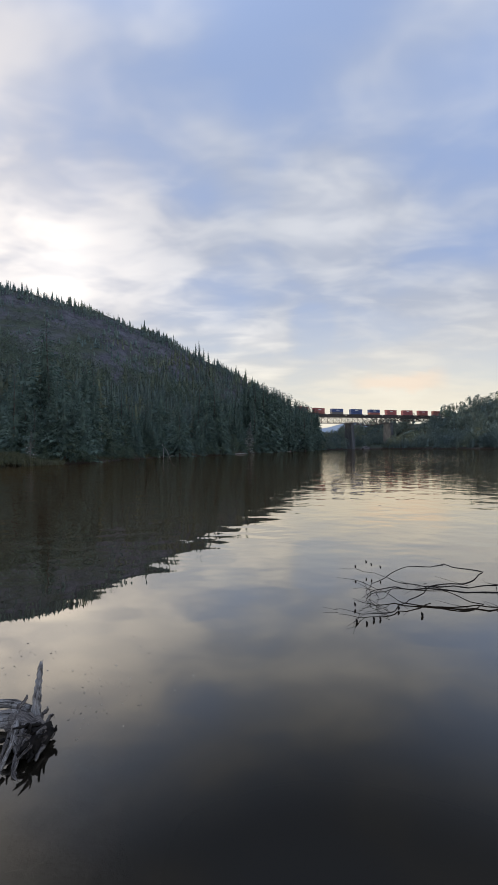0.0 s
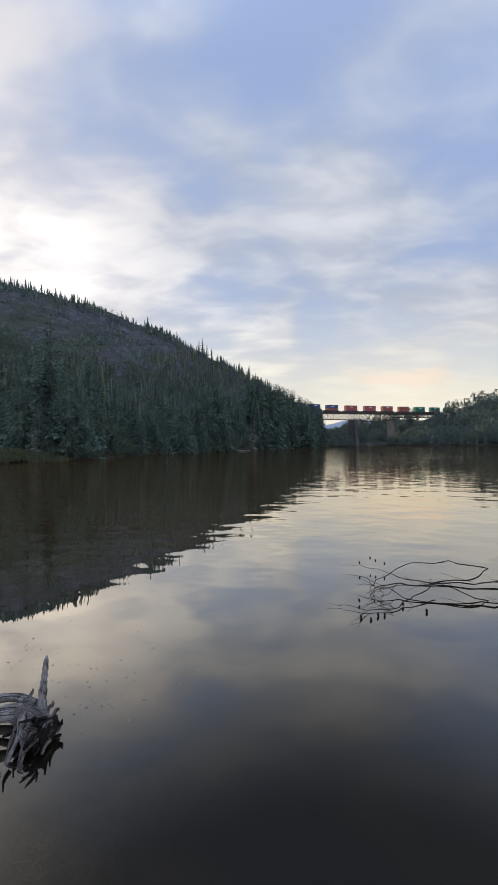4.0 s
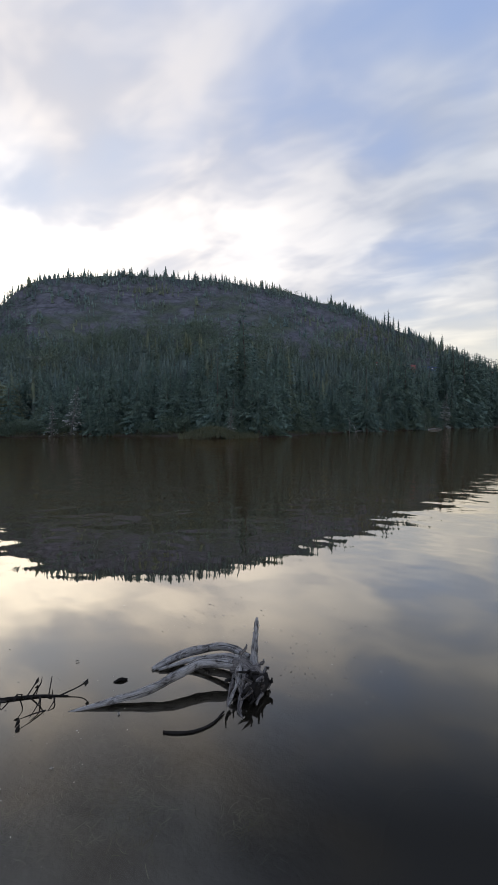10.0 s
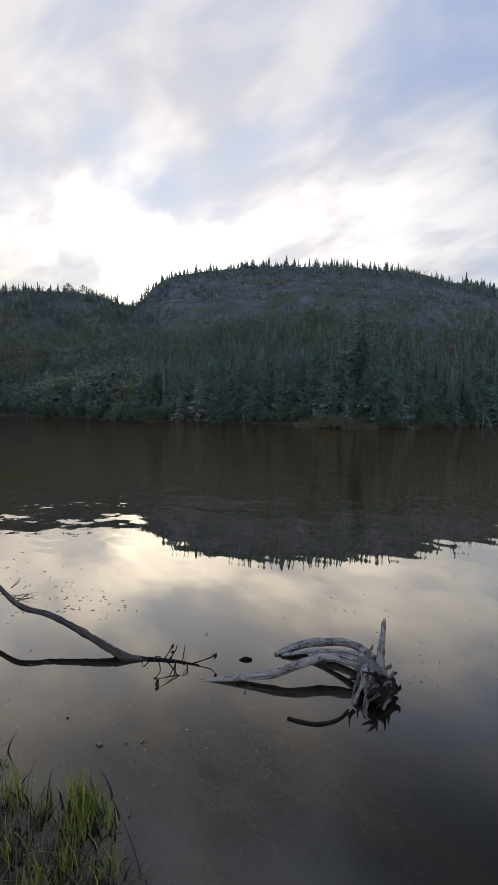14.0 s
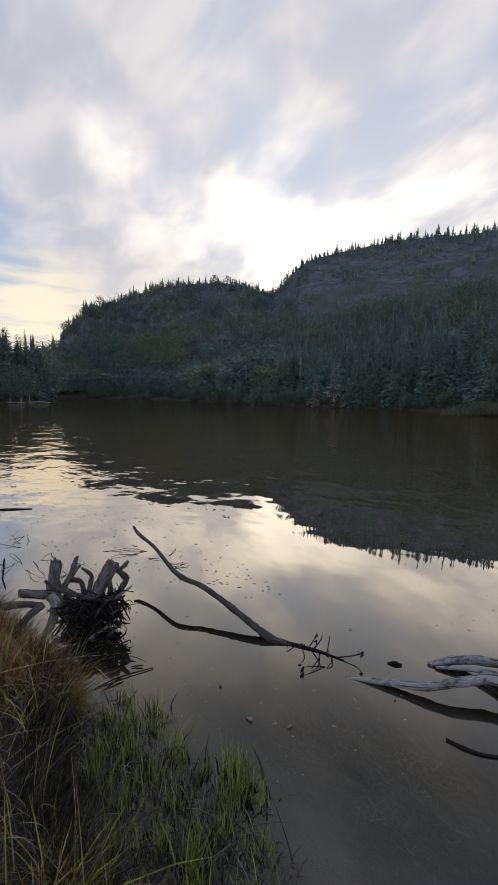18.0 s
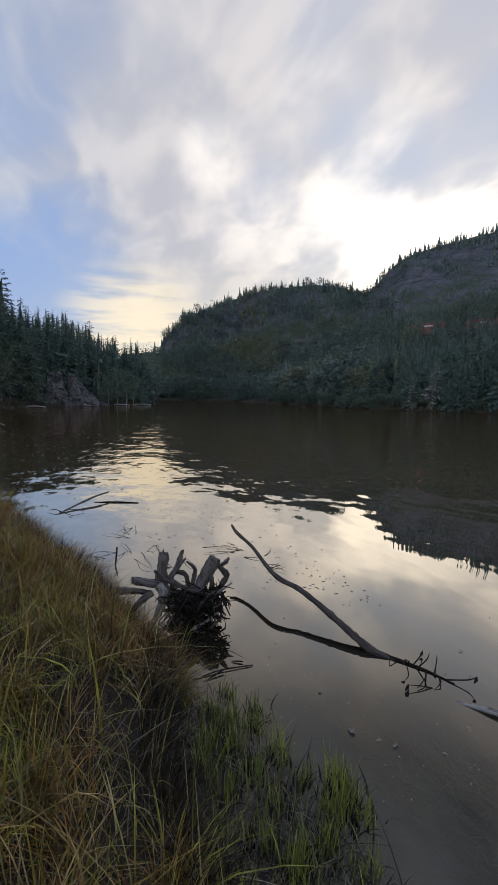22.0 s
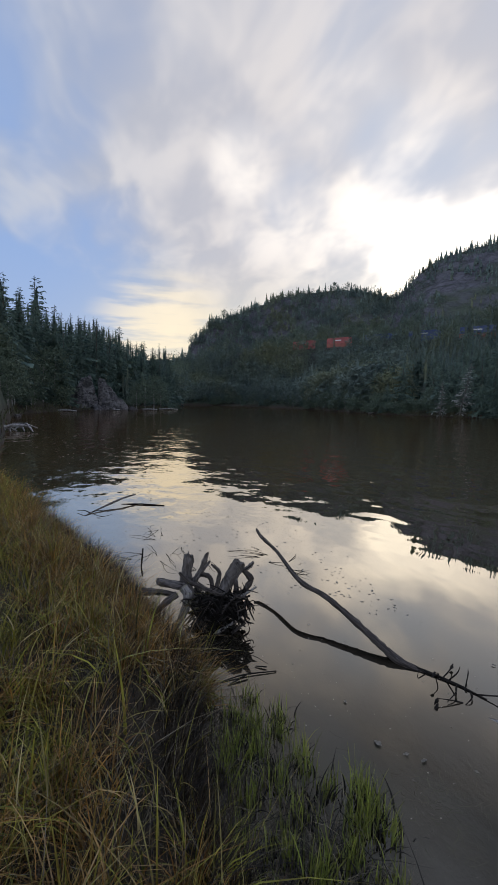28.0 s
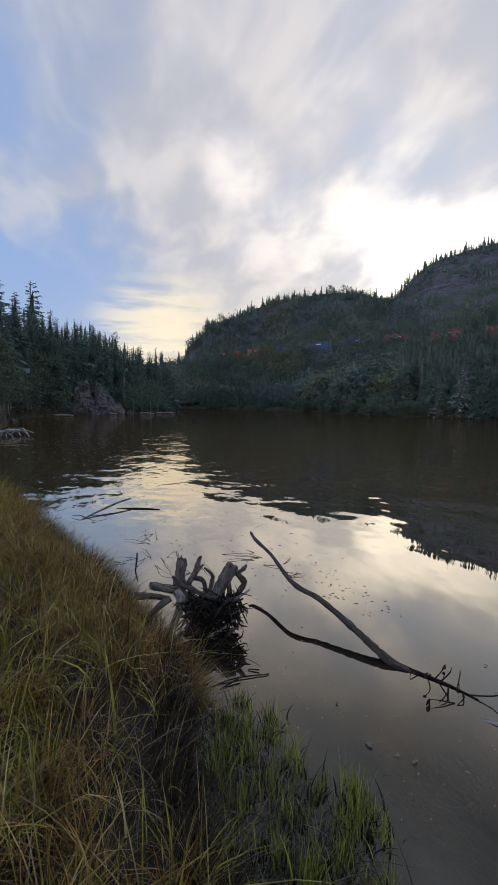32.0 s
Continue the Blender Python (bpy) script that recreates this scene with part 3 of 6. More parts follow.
def trunk_mesh(name, height, foot, material, rs, sides=7, bend=0.02, limbs=0, limb_len=1.0):
    """A tapered trunk, with bare limbs where wanted."""
    verts, faces = [], []

    def tube(path, radii):
        base = len(verts)
        n = len(path)
        for p, q in zip(path, radii):
            for k in range(sides):
                a = 2 * np.pi * k / sides
                verts.append((p[0] + q * np.cos(a), p[1] + q * np.sin(a), p[2]))
        for i in range(n - 1):
            for k in range(sides):
                faces.append((base + i * sides + k, base + i * sides + (k + 1) % sides, base + (i + 1) * sides + (k + 1) % sides, base + (i + 1) * sides + k))

    steps = np.linspace(0, 1, 9)
    wob = rs.uniform(-1, 1, (9, 2)).cumsum(0) * bend * height * 0.25
    path = [(wob[i, 0], wob[i, 1], height * s - (0.6 if i == 0 else 0)) for i, s in enumerate(steps)]
    tube(path, [foot * (1 - 0.93 * s) * (1.35 if i == 0 else 1) for i, s in enumerate(steps)])
    for _ in range(limbs):
        u = rs.uniform(0.15, 0.97)
        a = rs.uniform(0, 6.28)
        i = min(7, int(u * 8))
        f = u * 8 - i
        o = np.array(path[i]) * (1 - f) + np.array(path[i + 1]) * f
        ln = limb_len * (1.1 - u) ** 0.7 * rs.uniform(0.5, 1.2)
        d = np.array([np.cos(a), np.sin(a), rs.uniform(-0.45, 0.15)])
        t0 = foot * (0.16 if material is BARK else 0.30)
        base = len(verts)
        for v, q in ((0, t0), (0.6, t0 * 0.7), (1, t0 * 0.2)):
            c = o + d * ln * v + np.array([0, 0, -0.12 * ln * v * (1 - v)])
            for k in range(4):
                b = np.pi * k / 2
                verts.append((c[0] - np.sin(a) * q * np.cos(b), c[1] + np.cos(a) * q * np.cos(b), c[2] + q * np.sin(b)))
        for i2 in range(2):
            for k in range(4):
                faces.append((base + i2 * 4 + k, base + i2 * 4 + (k + 1) % 4, base + i2 * 4 + 4 + (k + 1) % 4, base + i2 * 4 + 4 + k))
    return mesh_of(name, verts, faces, material, True)


def make_tree(kind, label, crown, trunk, group):
    thing = tagged(new(kind), label, "tree", group)
    under(new("trunk", trunk), thing)
    if crown:
        under(new("crown", crown), thing)
    return thing


def polar(az, r):
    return -r * math.sin(radians(az)), r * math.cos(radians(az))


def level(x, y):
    return float(land(np.array([x]), np.array([y]))[0])


def scatter(count, az_lo, az_hi, lo, hi, rs, power=1.0):
    """Places between the far shore and the ridge: lo and hi are shares of the way up."""
    az = rs.uniform(az_lo, az_hi, count)
    s = lo + (hi - lo) * rs.uniform(0, 1, count) ** power
    shore = curve_through(SHORE_AZ, SHORE_R, az)
    ridge = np.maximum(curve_through(RIDGE_AZ, RIDGE_R, az), shore + 40)
    r = shore + s * (ridge - shore)
    x, y = -r * np.sin(np.radians(az)), r * np.cos(np.radians(az))
    return x, y, az, s, r


def off_track(x, y, gap):
    best = np.full(x.shape, 1e9)
    for px, py, _ in RAILS[::3]:
        best = np.minimum(best, np.hypot(x - px, y - py))
    return best > gap


def woods(name, label, templates, x, y, heights, material, rs, sink=0.3):
    """Many far trees as one piece of woodland."""
    z = land(x, y)
    ok = z > 0.25
    x, y, z, heights = x[ok], y[ok], z[ok], heights[ok]
    vs, fs, base = [], [], 0
    pick = rs.randint(0, len(templates), len(x))
    for i in range(len(x)):
        v, f = templates[pick[i]]
        a, k, w = rs.uniform(0, 6.28), heights[i], heights[i] * rs.uniform(0.85, 1.2)
        c, s = np.cos(a) * w, np.sin(a) * w
        lean = rs.uniform(-0.04, 0.04, 2)
        q = np.empty_like(v)
        q[:, 0] = v[:, 0] * c - v[:, 1] * s + x[i] + lean[0] * v[:, 2] * k
        q[:, 1] = v[:, 0] * s + v[:, 1] * c + y[i] + lean[1] * v[:, 2] * k
        q[:, 2] = v[:, 2] * k + z[i] - sink
        vs.append(q)
        fs.append(f + base)
        base += len(v)
    ob = new(name, mesh_of(name, np.concatenate(vs), np.concatenate(fs), material))
    return tagged(ob, label, "forest", kind="stuff")


def build_woods():
    rs = np.random.RandomState(11)

    def spruces(count, lo, hi, whorls, per, twigs):
        made = [frond_arrays(rs, 10.0, rs.uniform(lo, hi), whorls, per, twigs, 0.03, 0.0, 7) for _ in range(count)]
        return [(v / 10.0, f) for v, f in made]

    def small_spruces(count, lo, hi, tiers, points):
        made = [cone_arrays(rs, 10.0, rs.uniform(lo, hi), tiers, points) for _ in range(count)]
        return [(v / 10.0, f) for v, f in made]

    full = spruces(12, 2.8, 4.6, 13, 6, 4)
    slim = small_spruces(10, 1.5, 3.8, 7, 5)
    squat = small_spruces(8, 3.0, 5.4, 5, 5)
    broad = [leafy_arrays(rs, 1.0, 0.95, 18, 14, 0.036, True) for _ in range(7)]
    thick = [leafy_arrays(rs, 1.0, 0.85, 24, 16, 0.065, True) for _ in range(6)]
    bush = [leafy_arrays(rs, 1.0, 1.3, 10, 10, 0.070, True) for _ in range(8)]

    def above_shore(az, r):
        return r - curve_through(SHORE_AZ, SHORE_R, az)

    # lower slopes of the main hill and along the cove, dense and tall below the railway
    x, y, az, s, r = scatter(2900, -9, 84, 0.02, 0.56, rs, 1.25)
    ok = off_track(x, y, 7) & (az < 82) & (above_shore(az, r) > 16) & ((az < 54) | (rs.uniform(0, 1, len(az)) < 0.22))
    woods("lower_forest", "dense dark spruce forest on the lower hillside", full, x[ok], y[ok], 7 + 10 * rs.uniform(0, 1, ok.sum()) ** 1.2, NEEDLES_FAR, rs)
    # the nose of the hill by the bridge, wooded to the top
    x, y, az, s, r = scatter(950, -10, 13, 0.10, 1.0, rs)
    ok = off_track(x, y, 6) & (s < 1.0 - np.clip((az - 8) / 10, 0, 0.5))
    woods("nose_forest", "dense mixed forest on the hill above the bridge", full, x[ok], y[ok], 5 + 10 * rs.uniform(0, 1, ok.sum()) ** 1.6, NEEDLES_FAR, rs)
    # close rows just below the railway, so that only the tops of the cars show
    pick = np.where((RUN > 380) & (RUN < 800))[0]
    i = pick[rs.randint(0, len(pick), 1150)]
    d = RAILS[i]
    inward = -d[:, :2] / np.linalg.norm(d[:, :2], axis=1)[:, None]
    gap = rs.uniform(7, 26, len(i))
    x, y = d[:, 0] + inward[:, 0] * gap, d[:, 1] + inward[:, 1] * gap
    azs = np.degrees(np.arctan2(-x, y))
    tall = d[:, 2] + rs.uniform(-2.2, 1.9, len(i)) - 0.5 * (azs > 52) + 1.4 * np.clip((50 - azs) / 12, 0, 1) - land(x, y)
    ok = off_track(x, y, 6.5) & (tall > 3)
    woods("trackside_forest", "spruces and birches below the railway line", full + broad, x[ok], y[ok], np.clip(tall[ok], 4, 15), NEEDLES_FAR, rs)
    # broad-leaved trees among them
    x, y, az, s, r = scatter(2100, -8, 83, 0.10, 0.66, rs, 0.7)
    ok = off_track(x, y, 8) & (above_shore(az, r) > 12) & (lumps(x, y, 60, 6, 21) + 1.2 * np.clip((az - 50) / 10, 0, 1) + 0.9 * (s > 0.36) > 0.1)
    woods("birch_wood", "pale green birches and aspens among the spruces", broad, x[ok], y[ok], rs.uniform(7, 12, ok.sum()), LEAVES, rs)
    # trees and bushes on the rock face, in patches; the second hill is overgrown
    x, y, az, s, r = scatter(3000, -8, 82, 0.52, 0.98, rs)
    ok = off_track(x, y, 7) & (lumps(x, y, 44, 6, 22) + 1.2 * np.clip((az - 48) / 8, 0, 1) + 1.2 * np.clip((12 - az) / 8, 0, 1) + 1.3 * np.clip((0.66 - s) / 0.1, 0, 1) > 0.0)
    woods("face_trees", "scattered small spruces on the rock face", squat + slim, x[ok], y[ok], rs.uniform(2.5, 6, ok.sum()), NEEDLES_FAR, rs)
    x, y, az, s, r = scatter(2900, 0, 82, 0.45, 1.0, rs)
    ok = off_track(x, y, 7) & (lumps(x, y, 34, 6, 23) + 0.7 * (s > 0.93) + 1.5 * np.clip((16 - az) / 8, 0, 1) + 2.5 * np.clip((az - 49) / 5, 0, 1) + 0.8 * np.clip((0.66 - s) / 0.1, 0, 1) > 0.0)
    woods("face_bushes", "dark green bushes growing over the rocky hillside", bush, x[ok], y[ok], rs.uniform(1.6, 4.2, ok.sum()), NEEDLES_FAR, rs)
    x, y, az, s, r = scatter(1300, 51, 82, 0.35, 1.0, rs)
    ok = off_track(x, y, 6)
    woods("hill_thicket", "rounded leafy thicket covering the second hill", bush + thick, x[ok], y[ok], rs.uniform(3.0, 7.0, ok.sum()), NEEDLES_FAR, rs)
    x, y, az, s, r = scatter(1100, 53, 82, 0.03, 0.5, rs)
    ok = off_track(x, y, 8) & (above_shore(az, r) > 10)
    woods("cove_wood", "leafy wood of rounded birches along the cove", thick, x[ok], y[ok], rs.uniform(6, 10.5, ok.sum()), NEEDLES_FAR, rs)
    # skyline
    x, y, az, s, r = scatter(3300, -9, 83, 0.95, 1.02, rs)
    ok = lumps(x, y, 22, 6, 24) > -0.8
    woods("ridge_trees", "thin spruces along the ridge against the sky", slim, x[ok], y[ok], 1.2 + 2.0 * rs.uniform(0, 1, ok.sum()) + 5.5 * rs.uniform(0, 1, ok.sum()) ** 7 + 1.2 * np.clip(lumps(x[ok], y[ok], 40, 6, 25), 0, 2), NEEDLES_FAR, rs)
    # hill past the bridge and valley woods
    x, y, az, s, r = scatter(1900, -34, -10.0, 0.0, 1.0, rs)
    ok = off_track(x, y, 8)
    woods("far_shore_forest", "mixed forest on the hill beyond the bridge", thick + full[:5] + squat[:3], x[ok], y[ok], rs.uniform(4.5, 9, ok.sum()), NEEDLES_FAR, rs)
    # point on the other side, behind its front trees
    x, y, az, s, r = scatter(420, 82, 101, 0.15, 1.0, rs)
    woods("point_forest", "dense spruces behind the rocky point", full, x, y, rs.uniform(5, 9, len(x)), NEEDLES_FAR, rs)


build_woods()


SNAG = surface("grey_snag_bark", (0.09, 0.085, 0.08), (0.20, 0.19, 0.18), 5, 0.9, 0.3)
LICHEN = surface("grey_lichen_twigs", (0.24, 0.26, 0.24), (0.38, 0.40, 0.37), 2.0, 0.9, 0, island=0.3, through=0.2)


def build_shore_trees():
    rs = np.random.RandomState(4)
    kinds = []
    for k in range(7):
        h = 12.0
        v, f = frond_arrays(rs, h, rs.uniform(3.8, 5.8), 40, 8, 6, rs.uniform(0.01, 0.06), 0.04, 12)
        crown = mesh_of("crown", v, f, NEEDLES)
        kinds.append(make_tree("spruce_tree", "dark green spruce with drooping boughs on the lake shore", crown,
                               trunk_mesh("trunk", h * 0.97, 0.17, BARK, rs), "spruces along the shore"))
    leafy = []
    for k in range(4):
        v, f = leafy_arrays(rs, 7.5, 4.6, 46, 26, 0.20)
        leafy.append(make_tree("birch_tree", "low leafy birch at the water's edge", mesh_of("crown", v, f, LEAVES),
                               trunk_mesh("trunk", 6.2, 0.10, DEAD, rs, bend=0.05, limbs=9, limb_len=1.6), "broad-leaved trees along the shore"))
    first = {id(t): True for t in kinds + leafy}

    def plant(thing, x, y, k, turn):
        m = pose(x, y, max(level(x, y), 0.1) - 0.15, rs.uniform(-2, 2), rs.uniform(-2, 2), turn) @ Matrix.Diagonal((k * rs.uniform(0.85, 1.1), k * rs.uniform(0.85, 1.1), k, 1))
        if first.pop(id(thing), None):
            thing.matrix_world = m
            return thing
        c = copy_thing(thing, pose(0, 0, 0))
        c.matrix_world = m
        return c

    def row(count, az_lo, az_hi, d_lo, d_hi, h_lo, h_hi, broad=0.12):
        for i in range(count):
            az = az_lo + (az_hi - az_lo) * (i + rs.uniform(0, 1)) / count
            r = float(curve_through(SHORE_AZ, SHORE_R, az)) + rs.uniform(d_lo, d_hi)
            x, y = polar(az, r)
            h = rs.uniform(h_lo, h_hi)
            if 88.9 < az < 95.4 and r < 87:
                continue                              # bare rock
            if rs.uniform() < broad:
                plant(leafy[rs.randint(len(leafy))], x, y, h * 0.6 / 7.5, rs.uniform(0, 360))
            else:
                plant(kinds[rs.randint(len(kinds))], x, y, h / 12.0, rs.uniform(0, 360))

    row(44, -9.3, 6, 2, 22, 13, 23, 0.0)
    row(24, -9.3, 10, 1, 6, 6, 12, 0.1)
    row(46, 10, 50, 1.5, 9, 7, 13, 0.12)
    row(60, 8, 56, 8, 24, 10, 17, 0.05)
    row(44, 8, 56, 14, 34, 9, 15, 0.05)
    row(26, 54, 80, 1.5, 9, 5, 9, 0.75)
    row(20, 56, 80, 8, 20, 8, 12, 0.4)
    row(30, 82.8, 101, 8, 22, 8, 13, 0.35)
    row(16, 83, 101, 2, 7, 3.5, 7, 0.7)
    row(14, 92, 101, 14, 28, 11, 14, 0.05)
    row(26, 83.5, 99, 9, 20, 11, 15, 0.04)
    for az, r, h in ((24.2, 73, 21), (-4.5, 190, 22), (-6.6, 196, 19), (-2.2, 180, 18), (98.9, 72, 18.5), (96.7, 72, 15.5), (100.6, 66, 14.5), (-8.6, 205, 22), (-7.9, 212, 24), (-7.2, 206, 25), (-5.6, 204, 25), (-4.0, 200, 24), (-9.2, 214, 20), (-2.8, 196, 23), (-1.2, 190, 22),
                     (93.8, 84, 16), (92.4, 86, 16), (86.6, 92, 13.5), (89.3, 92, 16), (8.2, 100, 14.5), (30.5, 78, 17), (20, 76, 15.5)):
        plant(kinds[rs.randint(len(kinds))], *polar(az, r), h / 12.0, rs.uniform(0, 360))
    # tall spruces on the nose of the hill, in front of the bridge's end
    for k in range(66):
        az = -0.4 - 10.0 * (k + rs.uniform(0, 1)) / 66
        r = float(curve_through(SHORE_AZ, SHORE_R, az)) + rs.uniform(6, 26)
        x, y = polar(az, r)
        el = float(np.interp(az, [-10.4, -9.0, -7.0, -4.0, -0.4], [5.0, 6.1, 7.5, 8.8, 10.0])) - 2.2 * rs.uniform() ** 2
        plant(kinds[rs.randint(len(kinds))], x, y, np.clip(r * math.tan(radians(el)) + 1.8 - level(x, y), 9, 30) / 12.0, rs.uniform(0, 360))
    # leafy trees on both sides of the rock slab, and the dark wood behind the bay
    for az, r, h in ((96.9, 71, 8.5), (98.2, 66, 7.5), (96.2, 73, 6.0), (86.2, 84, 6.0), (85.2, 86, 6.5), (87.3, 82, 5.0), (84.2, 92, 5.5), (99.6, 60, 6.5), (101.2, 56, 6)):
        plant(leafy[rs.randint(len(leafy))], *polar(az, r), h / 7.5, rs.uniform(0, 360))
    for az, r, h in ((101.6, 58, 11), (102.4, 54, 12), (103.2, 57, 12), (104.2, 52, 11), (102.0, 63, 13), (103.8, 62, 13), (105.5, 55, 12), (100.2, 68, 12)):
        plant(kinds[rs.randint(len(kinds))], *polar(az, r), h / 12.0, rs.uniform(0, 360))
    for az, r, h in ((101.4, 50, 5), (102.0, 47, 4.5), (102.6, 46, 5), (103.2, 47, 5.5), (103.9, 45, 5), (101.8, 44, 3), (102.9, 42, 3), (104.6, 46, 6)):
        plant(leafy[rs.randint(len(leafy))], *polar(az, r), h / 7.5, rs.uniform(0, 360))
    for az, r, h, lean, turn in ((46.4, 88.6, 9.8, 9, 42), (48.5, 89.4, 7.0, 2, 40), (26.2, 62, 4.6, 3, 20), (-1, 150, 11, 3, 10)):
        x, y = polar(az, r)
        dead = tagged(new("dead_spruce"), "dying spruce with pale grey lichen on its twigs at the shore", "tree", "dead trees on the shore")
        under(new("trunk", trunk_mesh("trunk", h, 0.07 + h * 0.004, SNAG, rs, limbs=int(h * 10), limb_len=h * 0.2)), dead)
        v, f = frond_arrays(rs, h, h * 0.42, int(h * 2.6), 7, 6, 0.05, 0.1)
        under(new("crown", mesh_of("crown", v, f[rs.uniform(0, 1, len(f)) < 0.55], LICHEN)), dead)
        dead.matrix_world = pose(x, y, max(level(x, y), 0.1) - 0.1, 0, lean, turn)


build_shore_trees()


# ---- railway bridge ----
STEEL = surface("rusty_steel", (0.05, 0.043, 0.042), (0.11, 0.092, 0.085), 2.0, 0.7, 0.1, metal=0.3)
CONCRETE = surface("weathered_concrete", (0.062, 0.067, 0.073), (0.108, 0.112, 0.118), 0.8, 0.9, 0.3, stretch=(1, 1, 0.3))
BALLAST = surface("rail_ballast", (0.030, 0.030, 0.028), (0.060, 0.060, 0.055), 3.0, 0.95, 0.5)


def box(bm, x0, x1, y0, y1, z0, z1, bevel=0.0):
    made = bmesh.ops.create_cube(bm, size=1.0, matrix=Matrix.LocRotScale(((x0 + x1) / 2, (y0 + y1) / 2, (z0 + z1) / 2), None, (x1 - x0, y1 - y0, z1 - z0)))
    if bevel:
        edges = list({e for v in made["verts"] for e in v.link_edges})
        bmesh.ops.bevel(bm, geom=edges, offset=bevel, segments=1, affect="EDGES")
    return bm


def bar(name, a, b, wide, deep, material, parent):
    """A straight steel member from a to b."""
    a, b = Vector(a), Vector(b)
    bm = bmesh.new()
    length = (b - a).length
    m = Matrix.Translation((a + b) / 2) @ (b - a).to_track_quat("Z", "Y").to_matrix().to_4x4()
    bmesh.ops.create_cube(bm, size=1.0, matrix=m @ Matrix.Diagonal((deep, wide, length, 1)))
    return part(name, bm, material, parent)


BRIDGE_AT = (62.0, 340.0, 28.3)
BRIDGE_TURN = math.degrees(math.atan2(398 - 340, 175 - 62))


def build_bridge():
    bridge = tagged(new("railway_bridge"), "dark steel truss railway bridge on tall concrete piers over the narrows", "bridge")
    grade = math.degrees(math.atan2(1.6, 127))
    bridge.matrix_world = pose(*BRIDGE_AT, 0, -grade, BRIDGE_TURN)
    bm = bmesh.new()
    box(bm, -24, 140, -2.6, 2.6, -1.5, -0.75, 0.05)
    part("deck", bm, STEEL, bridge)
    bm = bmesh.new()
    for k in range(-40, 233):
        box(bm, k * 0.6 - 0.12, k * 0.6 + 0.12, -1.4, 1.4, -0.75, -0.5)
    part("sleepers", bm, BARK, bridge)
    for y in (-0.72, 0.72):
        bm = bmesh.new()
        box(bm, -24, 140, y - 0.05, y + 0.05, -0.5, -0.3)
        part("rail", bm, STEEL, bridge)
    for y in (-2.5, 2.5):
        bar("handrail", (-24, y, 0.35), (140, y, 0.35), 0.06, 0.06, STEEL, bridge)
        for k in range(-8, 47):
            bar("post", (k * 3.0, y, -0.75), (k * 3.0, y, 0.35), 0.07, 0.07, STEEL, bridge)

    def truss(x0, x1, panels, depth_end, depth_mid):
        for y in (-2.3, 2.3):
            xs = [x0 + (x1 - x0) * i / panels for i in range(panels + 1)]
            low = [-1.6 - depth_end - (depth_mid - depth_end) * math.sin(math.pi * i / panels) for i in range(panels + 1)]
            bar("top_chord", (x0, y, -1.75), (x1, y, -1.75), 0.45, 0.5, STEEL, bridge)
            for i in range(panels):
                bar("bottom_chord", (xs[i], y, low[i]), (xs[i + 1], y, low[i + 1]), 0.4, 0.45, STEEL, bridge)
                bar("diagonal", (xs[i], y, -1.75), (xs[i + 1], y, low[i + 1]), 0.2, 0.25, STEEL, bridge)
                bar("diagonal", (xs[i], y, low[i]), (xs[i + 1], y, -1.75), 0.2, 0.25, STEEL, bridge)
            for i in range(panels + 1):
                bar("vertical", (xs[i], y, -1.75), (xs[i], y, low[i]), 0.28, 0.3, STEEL, bridge)

    truss(-17, 32, 8, 5.2, 5.2)
    truss(32, 77, 8, 3.8, 7.0)
    truss(77, 140, 13, 2.9, 2.9)
    for x, top, half, foot in ((32, -6.9, 1.3, -31), (77, -6.2, 1.4, -31), (-19, -6.6, 1.8, -31), (141, -1.2, 3.0, -24)):
        bm = bmesh.new()
        for z0, z1, k in ((top - 1.0, top, 1.25), (foot, top - 1.0, 1.0)):
            made = box(bm, x - half * k, x + half * k, -4 * k, 4 * k, z0, z1, 0.1)
        for v in bm.verts:
            if v.co.z < foot + 1:
                v.co.x = x + (v.co.x - x) * 1.35
                v.co.y *= 1.3
        part("pier", bm, CONCRETE, bridge)


build_bridge()


def build_roadbed():
    """The ballast bed along the hillside, and its two rails."""
    keep = RUN > 250
    line = RAILS[keep]
    t = np.gradient(line, axis=0)
    side = np.stack([-t[:, 1], t[:, 0], 0 * t[:, 0]], 1)
    side /= np.linalg.norm(side, axis=1)[:, None]
    prof = [(-3.6, -1.6), (-2.0, -0.5), (2.0, -0.5), (3.6, -1.6)]
    v = np.stack([line + side * a + np.array([0, 0, b]) for a, b in prof], 1)
    n = len(line)
    i = np.arange(n - 1)[:, None] * 4
    j = np.arange(3)
    f = np.stack([i + j, i + j + 1, i + 5 + j, i + 4 + j], -1).reshape(-1, 4)
    tagged(new("roadbed", mesh_of("roadbed", v.reshape(-1, 3), f, BALLAST)), "grey gravel railway bed along the hillside", "railway", kind="structure")


build_roadbed()


# ---- the container train ----
def paint(name, colour):
    dark = tuple(c * 0.7 for c in colour)
    return surface(name, dark, colour, 0.4, 0.55, 0.0, spot=tuple(c * 0.5 + 0.03 for c in colour), spot_scale=0.9, spot_at=(0.6, 0.75))


PAINTS = {"red": paint("red_container", (0.40, 0.120, 0.120)), "brown": paint("brown_container", (0.36, 0.125, 0.10)), "blue": paint("blue_container", (0.075, 0.11, 0.26)),
          "green": paint("green_container", (0.03, 0.20, 0.14)), "grey": paint("grey_container", (0.15, 0.15, 0.155))}
PALE = surface("white_marking", (0.6, 0.6, 0.6), (0.75, 0.75, 0.75), 1, 0.6, 0)


